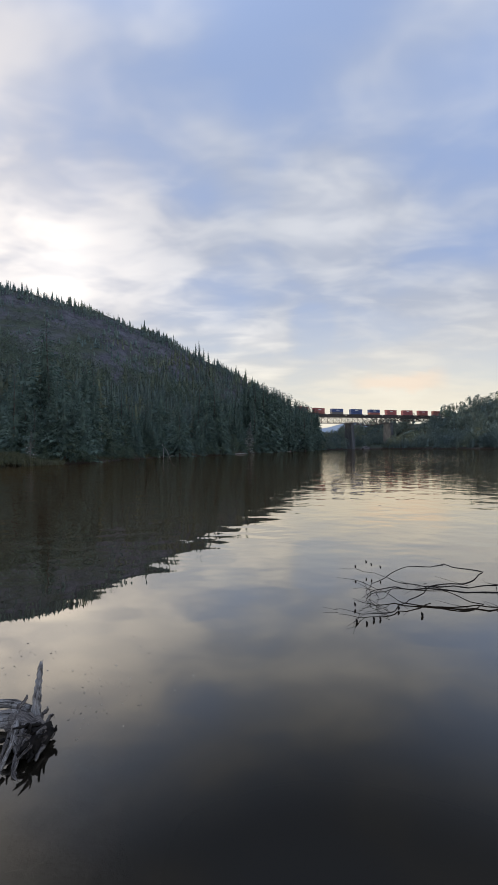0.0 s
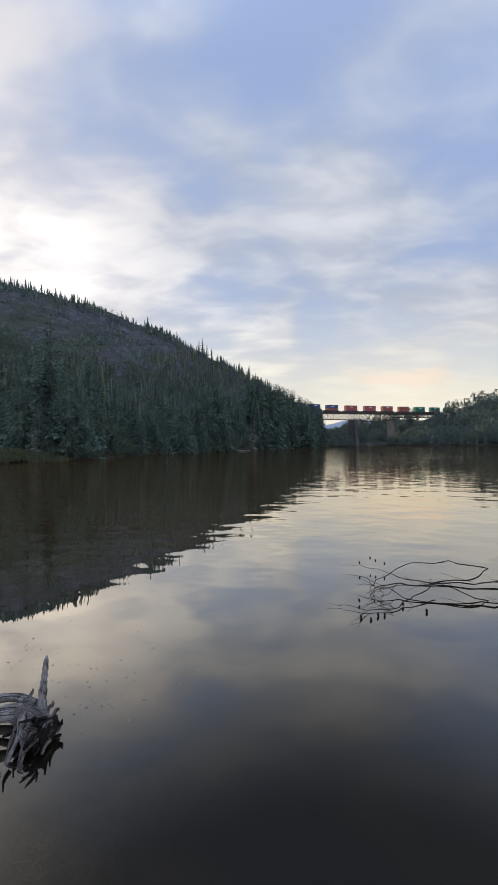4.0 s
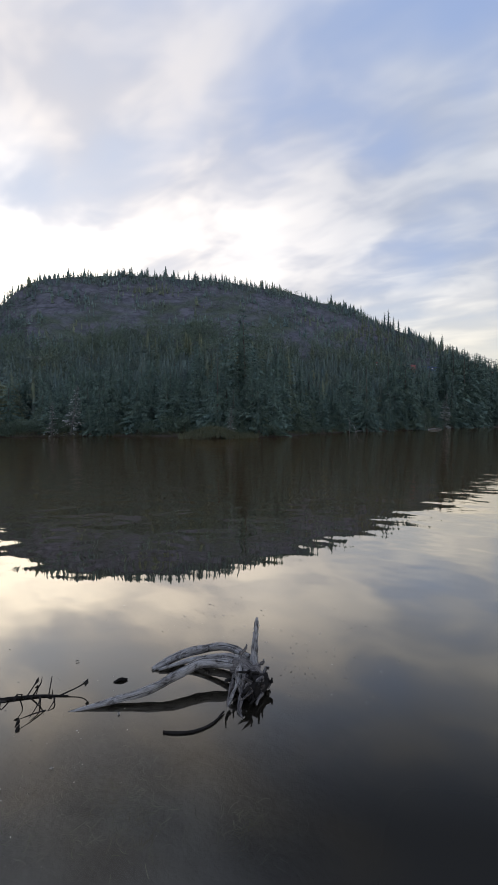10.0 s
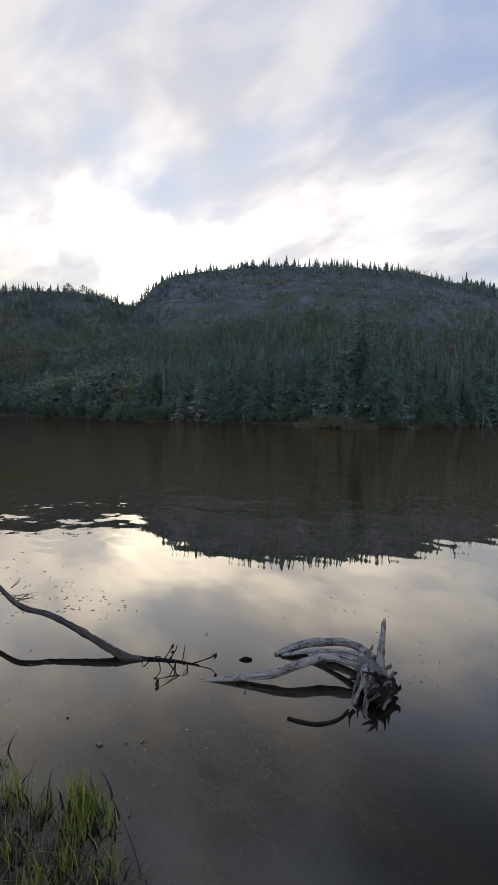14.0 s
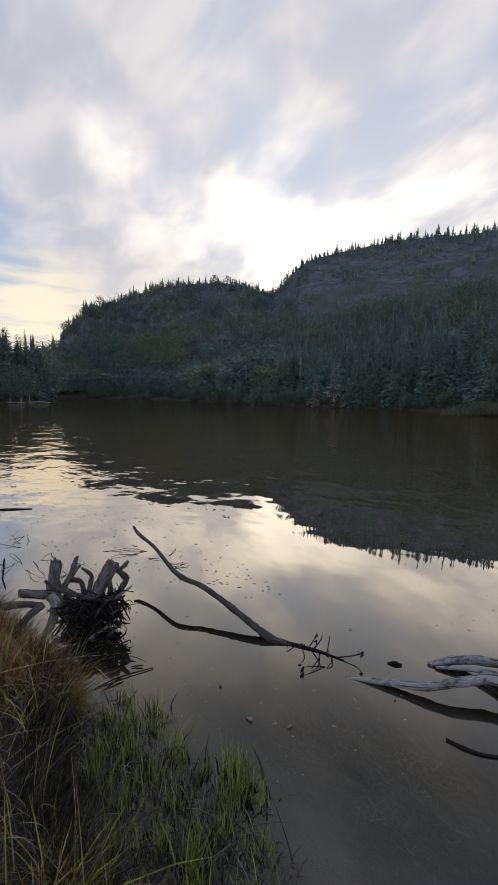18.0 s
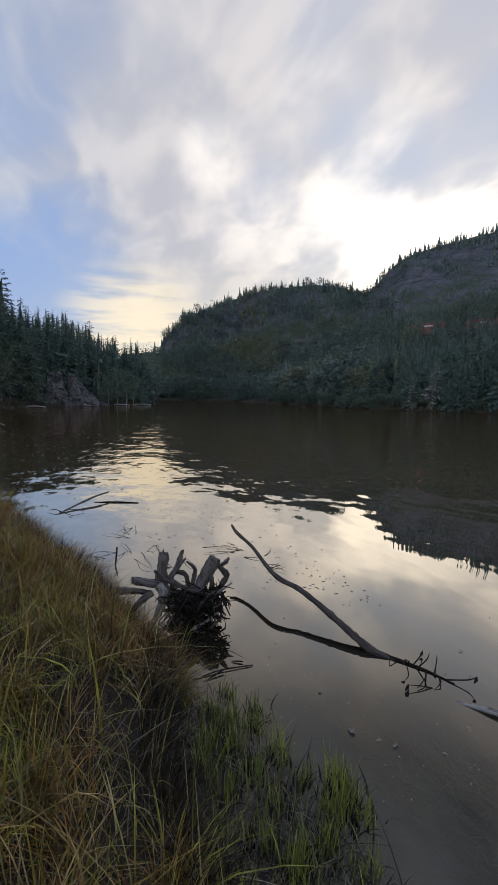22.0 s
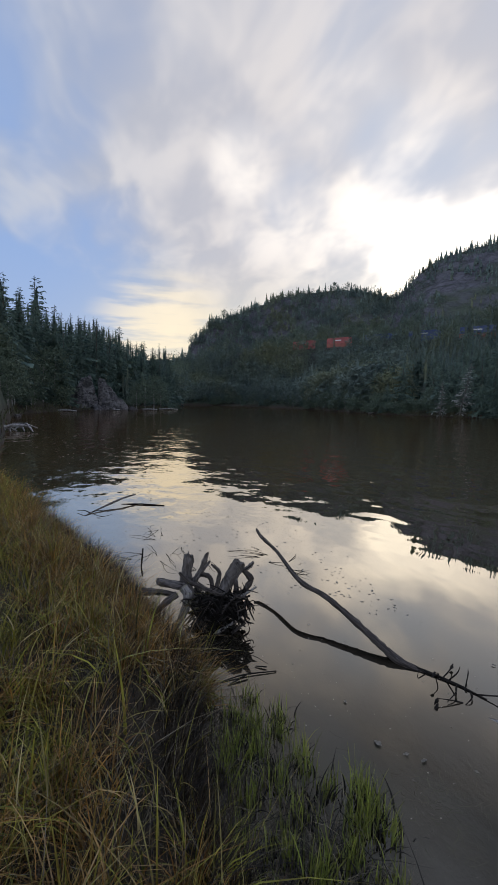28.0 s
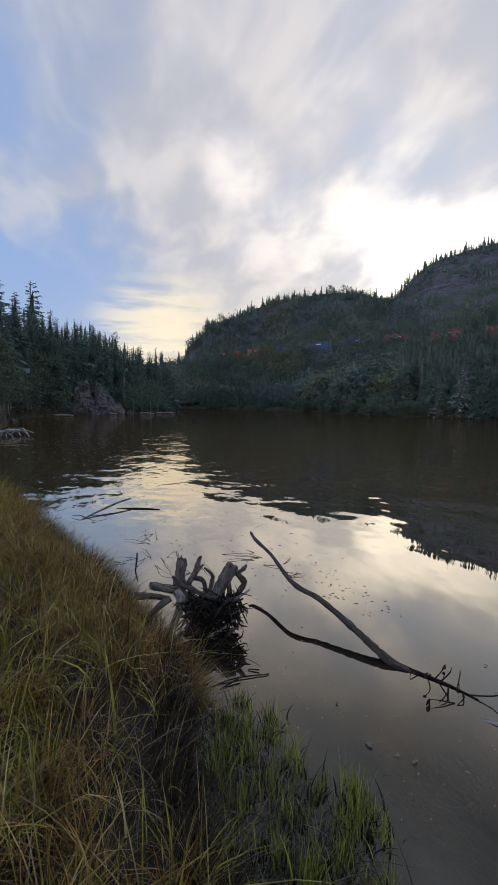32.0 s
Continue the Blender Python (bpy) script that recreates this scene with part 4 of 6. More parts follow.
def container_mesh():
    bm = bmesh.new()
    box(bm, -6.03, 6.03, -1.16, 1.16, 0.06, 2.54)
    for x in (-6.02, 6.02):
        for y in (-1.15, 1.15):
            box(bm, x - 0.08, x + 0.08, y - 0.07, y + 0.07, 0, 2.6)
    for y in (-1.17, 1.17):
        for z in (0.08, 2.52):
            box(bm, -6.0, 6.0, y - 0.05, y + 0.05, z - 0.08, z + 0.08)
        for k in range(21):
            box(bm, -5.7 + k * 0.57 - 0.12, -5.7 + k * 0.57 + 0.12, y - 0.04, y + 0.04, 0.16, 2.44)
    me = bpy.data.meshes.new("container")
    bm.to_mesh(me)
    bm.free()
    return me


def make_car(box_shell, top, low, mark=True, half=False):
    words = {"red": "red", "brown": "rust-brown", "blue": "blue", "green": "green", "grey": "pale grey"}
    car = tagged(new("well_car"), f"freight well car with two stacked {words[top]} containers on the railway", "train car", "cars of the freight train")
    bm = bmesh.new()
    for y in (-1.35, 1.35):
        box(bm, -6.6, 6.6, y - 0.1, y + 0.1, 0.25, 1.2, 0.03)
    box(bm, -6.6, 6.6, -1.3, 1.3, 0.2, 0.34)
    for x in (-7.7, 7.7):
        box(bm, x - 1.25, x + 2.0 * (x > 0) + 1.25 * (x < 0), -1.2, 1.2, 0.75, 1.1, 0.04)
    part("frame", bm, STEEL, car)
    for x in (-7.6, 7.6):
        bm = bmesh.new()
        box(bm, x - 1.2, x + 1.2, -1.0, 1.0, 0.35, 0.7, 0.03)
        bogie = part("bogie", bm, STEEL, car)
        for dx in (-0.85, 0.85):
            bm = bmesh.new()
            bmesh.ops.create_cone(bm, cap_ends=True, segments=14, radius1=0.42, radius2=0.42, depth=1.6,
                                  matrix=Matrix.Translation((x + dx, 0, 0.42)) @ Matrix.Rotation(radians(90), 4, "X"))
            part("wheelset", bm, STEEL, bogie)
    for z, colour in ((0.36, low), (2.98, top)):
        if half and z > 1:
            continue
        me = box_shell.copy()
        me.materials.append(PAINTS[colour])
        unit = under(new("container", me), car)
        unit.location = (0, 0, z)
        if mark and z > 1:
            for y in (-1.24, 1.24):
                bm = bmesh.new()
                box(bm, -1.8, 1.6, y - 0.015, y + 0.015, 1.1, 1.6)
                part("marking", bm, PALE, unit)
    return car


CAR_PITCH, TRAIN_START, TRAIN_SPEED = 20.2, 266.0, 12.4
CARS = {-2: ("red", "red"), -1: ("red", "brown"), 0: ("blue", "grey"), 1: ("blue", "blue"), 2: ("blue", "brown"), 3: ("red", "red"), 4: ("red", "red"), 5: ("red", "brown"),
        6: ("brown", "red"), 7: ("green", "green"), 8: ("green", "grey"), 9: ("green", "green"), 10: ("red", "brown"), 11: ("blue", "blue"), 12: ("red", "red"), 13: ("green", "brown")}


def build_train():
    shell = container_mesh()
    made = []
    for k in range(-12, 17):
        top, low = CARS.get(k, ("grey", "grey") if k < 0 else ("red", "blue"))
        made.append((k, make_car(shell, top, low, top in ("red", "blue", "green"), half=k < -2)))
    return made


TRAIN = build_train()


def on_track(s):
    s = float(np.clip(s, 1, RUN[-1] - 3))
    p = np.array([np.interp(s, RUN, RAILS[:, k]) for k in range(3)])
    q = np.array([np.interp(s + 2, RUN, RAILS[:, k]) for k in range(3)])
    d = q - p
    return pose(*(p + np.array([0, 0, -0.3])), 0, -math.degrees(math.atan2(d[2], math.hypot(d[0], d[1]))), math.degrees(math.atan2(d[1], d[0])))


# ---- driftwood by the camera ----
def wood(name, dark, light, spot, spot_at, crack=0.8, rough=0.82, wet=0.25):
    """Bare wood: fibres, blotches and drying cracks that run along each limb."""
    m = bpy.data.materials.new(name)
    m.use_nodes = True
    n = Nodes(m.node_tree)
    out, bsdf = n.add("ShaderNodeOutputMaterial"), n.add("ShaderNodeBsdfPrincipled")
    along = n.tree.nodes.new("ShaderNodeAttribute")
    along.attribute_name = "grain"
    where = along.outputs["Vector"]
    fibre = n.noise(n.scale(where, (1, 1, 0.07)), 160.0, 6, 0.65)
    blotch = n.noise(n.scale(where, (1, 1, 0.6)), 24.0, 6, 0.68, 0.4)
    split = n.step(n.noise(n.scale(where, (1, 1, 0.035)), 75.0, 2, 0.5), 0.60, 0.68)
    colour = n.mix(n.step(fibre, 0.34, 0.66), dark, light)
    colour = n.mix(n.step(blotch, *spot_at), colour, spot)
    colour = n.mix(n.math("MULTIPLY", split, crack), colour, (0.014, 0.012, 0.011))
    n.link(colour, bsdf.inputs["Base Color"])
    n.put(n.math("ADD", rough - 0.1, n.math("MULTIPLY", blotch, 0.2), True), bsdf.inputs["Roughness"])
    bsdf.inputs["Specular IOR Level"].default_value = wet
    b = n.tree.nodes.new("ShaderNodeBump")
    b.inputs["Strength"].default_value, b.inputs["Distance"].default_value = 0.9, 0.006
    n.link(n.math("SUBTRACT", n.math("ADD", fibre, blotch), n.math("MULTIPLY", split, 0.9)), b.inputs["Height"])
    n.link(b.outputs[0], bsdf.inputs["Normal"])
    n.link(bsdf.outputs[0], out.inputs["Surface"])
    return m


SILVER = wood("weathered_silver_wood", (0.190, 0.172, 0.158), (0.340, 0.322, 0.300), (0.052, 0.043, 0.037), (0.47, 0.66), 0.85)
BROWNWOOD = wood("wet_brown_wood", (0.020, 0.016, 0.014), (0.100, 0.084, 0.074), (0.185, 0.168, 0.156), (0.56, 0.74))
BLACKWOOD = surface("sodden_black_wood", (0.008, 0.007, 0.006), (0.022, 0.019, 0.017), 15, 0.8, 0.5, 40, distance=0.003, spec=0.08)
GREYWOOD = wood("grey_root_wood", (0.060, 0.052, 0.048), (0.190, 0.170, 0.156), (0.032, 0.026, 0.023), (0.50, 0.70), 0.9)


def glide(points, per=6):
    p = np.array(points, float)
    p = np.vstack([2 * p[0] - p[1], p, 2 * p[-1] - p[-2]])
    out = []
    for i in range(1, len(p) - 2):
        a, b, c, d = p[i - 1], p[i], p[i + 1], p[i + 2]
        for u in np.linspace(0, 1, per, endpoint=False):
            out.append(0.5 * (2 * b + (c - a) * u + (2 * a - 5 * b + 4 * c - d) * u**2 + (3 * b - a - 3 * c + d) * u**3))
    out.append(p[-2])
    return np.array(out)


def limb_mesh(name, points, radii, material, rs, sides=9, knots=0.07, ragged=0.0, per=6):
    """A crooked tapering limb along the points, with closed, splintered ends."""
    path = glide(points, per)
    rad = np.interp(np.linspace(0, 1, len(path)), np.linspace(0, 1, len(radii)), radii)
    t = np.gradient(path, axis=0)
    t /= np.linalg.norm(t, axis=1)[:, None] + 1e-9
    ref = np.array([0.13, 0.21, 0.97]) if abs(t[0][2]) < 0.9 else np.array([0.97, 0.2, 0.1])
    verts, faces, grain = [], [], []
    ridge = rs.uniform(-1, 1, sides)
    run = np.r_[0, np.cumsum(np.linalg.norm(np.diff(path, axis=0), axis=1))] + float(np.abs(path[0]).sum() * 7.3 % 9)
    for i, (p, q) in enumerate(zip(path, rad)):
        u = np.cross(t[i], ref)
        u /= np.linalg.norm(u)
        w = np.cross(t[i], u)
        swell = 1 + knots * rs.uniform(-0.6, 1.0)
        for k in range(sides):
            a = 2 * np.pi * k / sides + 0.12 * i
            r = q * swell * (1 + 0.20 * ridge[k] + 0.08 * rs.uniform(-1, 1))
            along = ragged * q * rs.uniform(-1, 1) if i in (0, len(path) - 1) else 0
            verts.append(p + (u * np.cos(a) + w * np.sin(a)) * r + t[i] * along)
            grain.append((q * np.cos(a), q * np.sin(a), run[i]))
    n = len(path)
    for i in range(n - 1):
        for k in range(sides):
            faces.append((i * sides + k, i * sides + (k + 1) % sides, (i + 1) * sides + (k + 1) % sides, (i + 1) * sides + k))
    for end, ring in ((0, 0), (n - 1, (n - 1) * sides)):
        c = len(verts)
        verts.append(path[end] + t[end] * (-1 if end == 0 else 1) * rad[end] * 0.15)
        grain.append((0.0, 0.0, run[end]))
        for k in range(sides - 1):
            faces.append((c, ring + k, ring + k + 1, c))
        faces.append((c, ring + sides - 1, ring, c))
    tri = []
    for f in faces:
        if f[0] == f[3]:
            tri.append(f[:3])
        else:
            tri += [(f[0], f[1], f[2]), (f[0], f[2], f[3])]
    me = mesh_of(name, verts, tri, material, True)
    me.attributes.new("grain", "FLOAT_VECTOR", "POINT").data.foreach_set("vector", np.array(grain, np.float32).ravel())
    return me


def limb(name, points, radii, material, parent, rs, label="", **more):
    return tagged(under(new(name, limb_mesh(name, points, radii, material, rs, **more)), parent), label)


def build_pale_driftwood():
    rs = np.random.RandomState(21)
    log = tagged(new("driftwood_log"), "silver-grey driftwood trunk with splayed roots lying in the water", "driftwood")
    limb("trunk", [(-2.24, 2.13, -0.012), (-2.012, 2.305, 0.02), (-1.826, 2.452, 0.06), (-1.70, 2.609, 0.105), (-1.587, 2.765, 0.128), (-1.36, 2.86, 0.11)],
         [0.008, 0.022, 0.027, 0.031, 0.033, 0.030], SILVER, log, rs, sides=12)
    limb("branch", [(-2.0, 2.735, 0.0), (-1.914, 2.851, 0.035), (-1.781, 2.966, 0.075), (-1.554, 3.059, 0.105), (-1.33, 2.99, 0.10)], [0.018, 0.029, 0.031, 0.027, 0.026], SILVER, log, rs, sides=11, ragged=0.8)
    limb("branch", [(-1.95, 2.74, 0.01), (-1.761, 2.885, 0.05), (-1.54, 2.93, 0.10), (-1.36, 2.9, 0.13)], [0.010, 0.016, 0.019, 0.028], SILVER, log, rs)
    limb("spike", [(-1.275, 2.93, 0.05), (-1.290, 2.98, 0.13), (-1.302, 3.03, 0.20), (-1.318, 3.10, 0.29), (-1.330, 3.14, 0.335)], [0.036, 0.028, 0.022, 0.021, 0.009], SILVER, log, rs, ragged=1.5, knots=0.25)
    limb("root_crown", [(-1.40, 2.86, 0.10), (-1.31, 2.85, 0.10), (-1.22, 2.85, 0.075), (-1.17, 2.86, 0.045)], [0.045, 0.052, 0.045, 0.02], GREYWOOD, log, rs, sides=12, knots=0.3)
    for a, b, c, r in (((-1.33, 2.80, 0.13), (-1.315, 2.70, 0.08), (-1.30, 2.60, 0.0), 0.017), ((-1.29, 2.81, 0.12), (-1.24, 2.66, 0.05), (-1.19, 2.56, -0.01), 0.014),
                       ((-1.32, 2.82, 0.15), (-1.29, 2.74, 0.11), (-1.265, 2.70, 0.05), 0.020), ((-1.27, 2.82, 0.13), (-1.23, 2.74, 0.09), (-1.20, 2.68, 0.03), 0.015),
                       ((-1.25, 2.84, 0.09), (-1.19, 2.78, 0.06), (-1.15, 2.75, -0.01), 0.013), ((-1.23, 2.86, 0.07), (-1.17, 2.87, 0.05), (-1.13, 2.86, 0.02), 0.014),
                       ((-1.25, 2.91, 0.08), (-1.225, 2.94, 0.115), (-1.205, 2.95, 0.135), 0.012), ((-1.35, 2.82, 0.10), (-1.34, 2.68, 0.03), (-1.28, 2.55, -0.01), 0.012),
                       ((-1.36, 2.92, 0.13), (-1.35, 2.95, 0.17), (-1.345, 2.96, 0.20), 0.013), ((-1.20, 2.90, 0.06), (-1.17, 2.92, 0.08), (-1.155, 2.93, 0.10), 0.010),
                       ((-1.30, 2.78, 0.10), (-1.22, 2.62, 0.03), (-1.165, 2.52, -0.01), 0.011), ((-1.24, 2.82, 0.05), (-1.18, 2.72, 0.02), (-1.15, 2.66, -0.02), 0.013)):
        a, b, c = (np.array(p) + rs.normal(0, 0.008, 3) for p in (a, b, c))
        limb("root", [a, (a + b) / 2 + rs.normal(0, 0.010, 3), b, (b + c) / 2 + rs.normal(0, 0.012, 3), c], [r * 0.8, r * 1.15, r * 0.7, r * 0.95, r * 0.35], SILVER if r > 0.0142 else GREYWOOD, log, rs, per=3, ragged=1.2, knots=0.4)
    for _ in range(90):
        o = np.array([-1.225, 2.78, 0.07]) + rs.normal(0, 1, 3) * (0.045, 0.06, 0.03)
        d = np.array([rs.uniform(-0.05, 0.035), rs.uniform(-0.11, 0.03), rs.uniform(-0.07, 0.05)])
        limb("rootlet", [o, o + d * 0.5 + rs.normal(0, 0.014, 3), o + d], [0.012, 0.009, 0.004], (BLACKWOOD, BLACKWOOD, BROWNWOOD, BLACKWOOD, GREYWOOD)[_ % 5], log, rs, sides=6, per=3, knots=0.3)
    # solid black lump inside the root ball, in place of the shade between roots
    bm = bmesh.new()
    bmesh.ops.create_icosphere(bm, subdivisions=3, radius=1.0)
    for v in bm.verts:
        k = 1 + 0.45 * noise.noise(v.co * 2.1) + 0.22 * noise.noise(v.co * 5)
        v.co = Vector((-1.205 + v.co.x * 0.085 * k, 2.79 + v.co.y * 0.115 * k, 0.04 + v.co.z * 0.078 * k))
    part("shade_gap", bm, BLACKWOOD, log, "black lump added between the roots for the shade inside").data.shade_smooth()
    hook = tagged(new("sunken_root"), "sodden black curved root lying at the water's surface", "driftwood")
    limb("stem", [(-1.55, 2.225, 0.006), (-1.47, 2.255, 0.004), (-1.38, 2.31, 0.004), (-1.315, 2.41, 0.006), (-1.30, 2.52, 0.01)], [0.008, 0.009, 0.008, 0.007, 0.005], BLACKWOOD, hook, rs, sides=7)


build_pale_driftwood()


def build_long_branch():
    rs = np.random.RandomState(8)
    thing = tagged(new("fallen_branch"), "long bare grey-brown branch rising out of the water", "branch")
    pts = [(-4.74, 1.55, 0.42), (-4.62, 1.565, 0.375), (-4.3, 1.614, 0.325), (-3.762, 1.623, 0.245), (-3.517, 1.749, 0.195), (-3.221, 1.844, 0.125), (-2.975, 1.911, 0.06), (-2.82, 1.975, 0.012), (-2.68, 2.08, -0.012)]
    limb("stem", pts, [0.012, 0.017, 0.018, 0.021, 0.021, 0.024, 0.027, 0.030, 0.018], BROWNWOOD, thing, rs, sides=10, knots=0.14, ragged=0.8)
    limb("stem", [(-2.80, 1.99, 0.0), (-2.65, 2.10, 0.006), (-2.50, 2.19, 0.004), (-2.34, 2.265, 0.002)], [0.018, 0.011, 0.008, 0.004], BLACKWOOD, thing, rs, sides=7)
    for a, b, c in (((-2.62, 2.12, 0), (-2.57, 2.10, 0.05), (-2.56, 2.06, 0.075)), ((-2.55, 2.15, 0), (-2.51, 2.19, 0.08), (-2.50, 2.2, 0.13)), ((-2.5, 2.18, 0.01), (-2.42, 2.10, 0.03), (-2.38, 2.0, 0.01)),
                    ((-2.58, 2.13, 0.0), (-2.6, 2.22, 0.04), (-2.66, 2.3, 0.03)), ((-2.45, 2.2, 0.0), (-2.5, 2.27, 0.06), (-2.56, 2.33, 0.05)), ((-2.66, 2.08, 0), (-2.67, 2.03, 0.03), (-2.65, 2.0, 0.0)),
                    ((-2.42, 2.22, 0.0), (-2.36, 2.17, 0.02), (-2.34, 2.1, 0.0)), ((-2.40, 2.23, 0), (-2.30, 2.33, 0.04), (-2.26, 2.36, 0.08)), ((-2.36, 2.1, 0.0), (-2.38, 2.02, 0.02), (-2.40, 1.95, 0.03))):
        limb("twig", [a, b, c], [0.005, 0.004, 0.002], BLACKWOOD, thing, rs, sides=5, per=4)
    for x, y, z in ((-2.405, 1.95, 0.03), (-2.38, 1.93, 0.015), (-2.56, 2.06, 0.08), (-2.66, 2.3, 0.03), (-2.26, 2.36, 0.08)):
        limb("dead_leaf", [(x, y, z), (x + 0.012, y - 0.02, z - 0.008), (x + 0.02, y - 0.045, z - 0.02)], [0.004, 0.011, 0.002], BLACKWOOD, thing, rs, sides=5, per=3)


build_long_branch()


def frame_at(origin, eye):
    """u to the right, w away from the eye, v up, about a place on the water."""
    d = Vector((origin[0] - eye[0], origin[1] - eye[1], 0)).normalized()
    r = Vector((d.y, -d.x, 0))
    o = Vector(origin)
    return lambda u, v, w=0.0: tuple(o + r * u + d * w + Vector((0, 0, v)))


def build_root_stump():
    rs = np.random.RandomState(33)
    at = frame_at((-3.58, 0.66, 0.0), (-0.43, 0.08))
    stump = tagged(new("uprooted_stump"), "uprooted grey stump with tangled dark roots on the grassy bank", "tree stump")
    limb("trunk", [at(-0.057, 0.535, 0.24), at(-0.066, 0.462, 0.23), at(-0.077, 0.370, 0.22), at(-0.072, 0.291, 0.18), at(0.006, 0.189, 0.12)], [0.039, 0.040, 0.045, 0.048, 0.040], GREYWOOD, stump, rs, sides=14, knots=0.12, ragged=1.3)
    limb("stub", [at(0.369, 0.474, 0.22), at(0.321, 0.399, 0.20), at(0.263, 0.320, 0.18), at(0.219, 0.252, 0.14), at(0.172, 0.177, 0.10)], [0.050, 0.052, 0.048, 0.040, 0.029], GREYWOOD, stump, rs, sides=14, knots=0.08, ragged=0.35)
    limb("root", [at(-0.295, 0.377, 0.10), at(-0.227, 0.355, 0.11), at(-0.146, 0.336, 0.12), at(-0.071, 0.317, 0.14)], [0.027, 0.034, 0.034, 0.031], GREYWOOD, stump, rs, sides=12, knots=0.12, ragged=0.6)
    limb("root", [at(-0.097, 0.340, 0.08), at(-0.057, 0.279, 0.05), at(-0.071, 0.197, 0.03), at(-0.110, 0.109, 0.01), at(-0.144, 0.047, 0.00), at(-0.160, -0.016, -0.01)], [0.031, 0.034, 0.029, 0.024, 0.016, 0.009], SILVER, stump, rs, sides=12, knots=0.1)
    limb("root", [at(-0.421, 0.295, 0.12), at(-0.352, 0.289, 0.12), at(-0.265, 0.276, 0.13), at(-0.176, 0.249, 0.14)], [0.023, 0.025, 0.023, 0.020], GREYWOOD, stump, rs, sides=11, ragged=0.6)
    limb("root", [at(-0.140, 0.279, 0.08), at(-0.236, 0.220, 0.05), at(-0.307, 0.139, 0.02), at(-0.351, 0.036, 0.00)], [0.025, 0.027, 0.023, 0.018], GREYWOOD, stump, rs, sides=11, knots=0.15)
    limb("root", [at(0.096, 0.565, 0.20), at(0.071, 0.486, 0.20), at(0.037, 0.407, 0.20), at(-0.014, 0.320, 0.20)], [0.013, 0.020, 0.023, 0.024], GREYWOOD, stump, rs, knots=0.2, ragged=1.0)
    limb("root", [at(0.119, 0.496, 0.20), at(0.082, 0.454, 0.20), at(0.049, 0.407, 0.20)], [0.008, 0.013, 0.015], GREYWOOD, stump, rs, ragged=0.8)
    limb("root", [at(-0.129, 0.433, 0.14), at(-0.064, 0.372, 0.12), at(0.027, 0.331, 0.10), at(0.170, 0.273, 0.08), at(0.290, 0.237, 0.07)], [0.011, 0.018, 0.018, 0.018, 0.015], BROWNWOOD, stump, rs, knots=0.2)
    limb("root", [at(0.042, 0.388, 0.20), at(0.108, 0.374, 0.19), at(0.139, 0.313, 0.17), at(0.130, 0.231, 0.14), at(0.112, 0.131, 0.10)], [0.018, 0.018, 0.018, 0.018, 0.013], BROWNWOOD, stump, rs, knots=0.15)
    limb("root", [at(0.129, 0.472, 0.20), at(0.194, 0.408, 0.18), at(0.179, 0.316, 0.16), at(0.148, 0.216, 0.12), at(0.135, 0.077, 0.08)], [0.009, 0.016, 0.018, 0.018, 0.015], BROWNWOOD, stump, rs, knots=0.15)
    limb("root", [at(0.476, 0.487, 0.18), at(0.444, 0.452, 0.18), at(0.394, 0.414, 0.19)], [0.011, 0.018, 0.016], GREYWOOD, stump, rs, knots=0.2, ragged=1.0)
    limb("root", [at(0.393, 0.422, 0.18), at(0.456, 0.346, 0.17), at(0.418, 0.276, 0.15), at(0.375, 0.220, 0.12), at(0.308, 0.150, 0.08)], [0.020, 0.024, 0.023, 0.020, 0.016], BROWNWOOD, stump, rs, knots=0.15)
    limb("root", [at(0.492, 0.318, 0.08), at(0.419, 0.277, 0.07), at(0.358, 0.249, 0.06), at(0.290, 0.239, 0.06), at(0.209, 0.256, 0.08)], [0.007, 0.012, 0.013, 0.013, 0.012], SILVER, stump, rs)
    limb("root", [at(0.041, -0.076, -0.05), at(0.169, 0.002, -0.02), at(0.273, 0.048, 0.00), at(0.376, 0.118, 0.02)], [0.008, 0.012, 0.012, 0.009], SILVER, stump, rs, knots=0.2)
    limb("root", [at(0.213, -0.066, -0.04), at(0.288, -0.008, -0.02), at(0.349, 0.025, 0.00), at(0.390, 0.062, 0.00)], [0.007, 0.011, 0.011, 0.007], BROWNWOOD, stump, rs, knots=0.2)
    limb("root", [at(-0.031, 0.175, 0.05), at(0.013, 0.181, 0.04), at(0.072, 0.210, 0.04), at(0.097, 0.232, 0.05)], [0.008, 0.011, 0.011, 0.007], GREYWOOD, stump, rs)
    limb("root", [at(0.312, 0.375, 0.18), at(0.335, 0.275, 0.15), at(0.294, 0.172, 0.10), at(0.217, 0.058, 0.05)], [0.020, 0.023, 0.020, 0.015], BROWNWOOD, stump, rs, knots=0.2)
    limb("root", [at(0.004, 0.302, 0.15), at(0.051, 0.197, 0.10), at(0.074, 0.064, 0.05), at(0.097, -0.065, 0.00)], [0.016, 0.020, 0.018, 0.013], BROWNWOOD, stump, rs, knots=0.2)
    limb("root", [at(0.218, 0.213, 0.12), at(0.293, 0.119, 0.08), at(0.376, 0.051, 0.05), at(0.397, 0.030, 0.03)], [0.013, 0.018, 0.018, 0.012], BROWNWOOD, stump, rs, knots=0.2)
    limb("root", [at(0.141, 0.093, 0.05), at(0.156, -0.068, 0.00), at(0.153, -0.169, -0.04), at(0.145, -0.249, -0.06)], [0.018, 0.020, 0.018, 0.013], BLACKWOOD, stump, rs, knots=0.25)
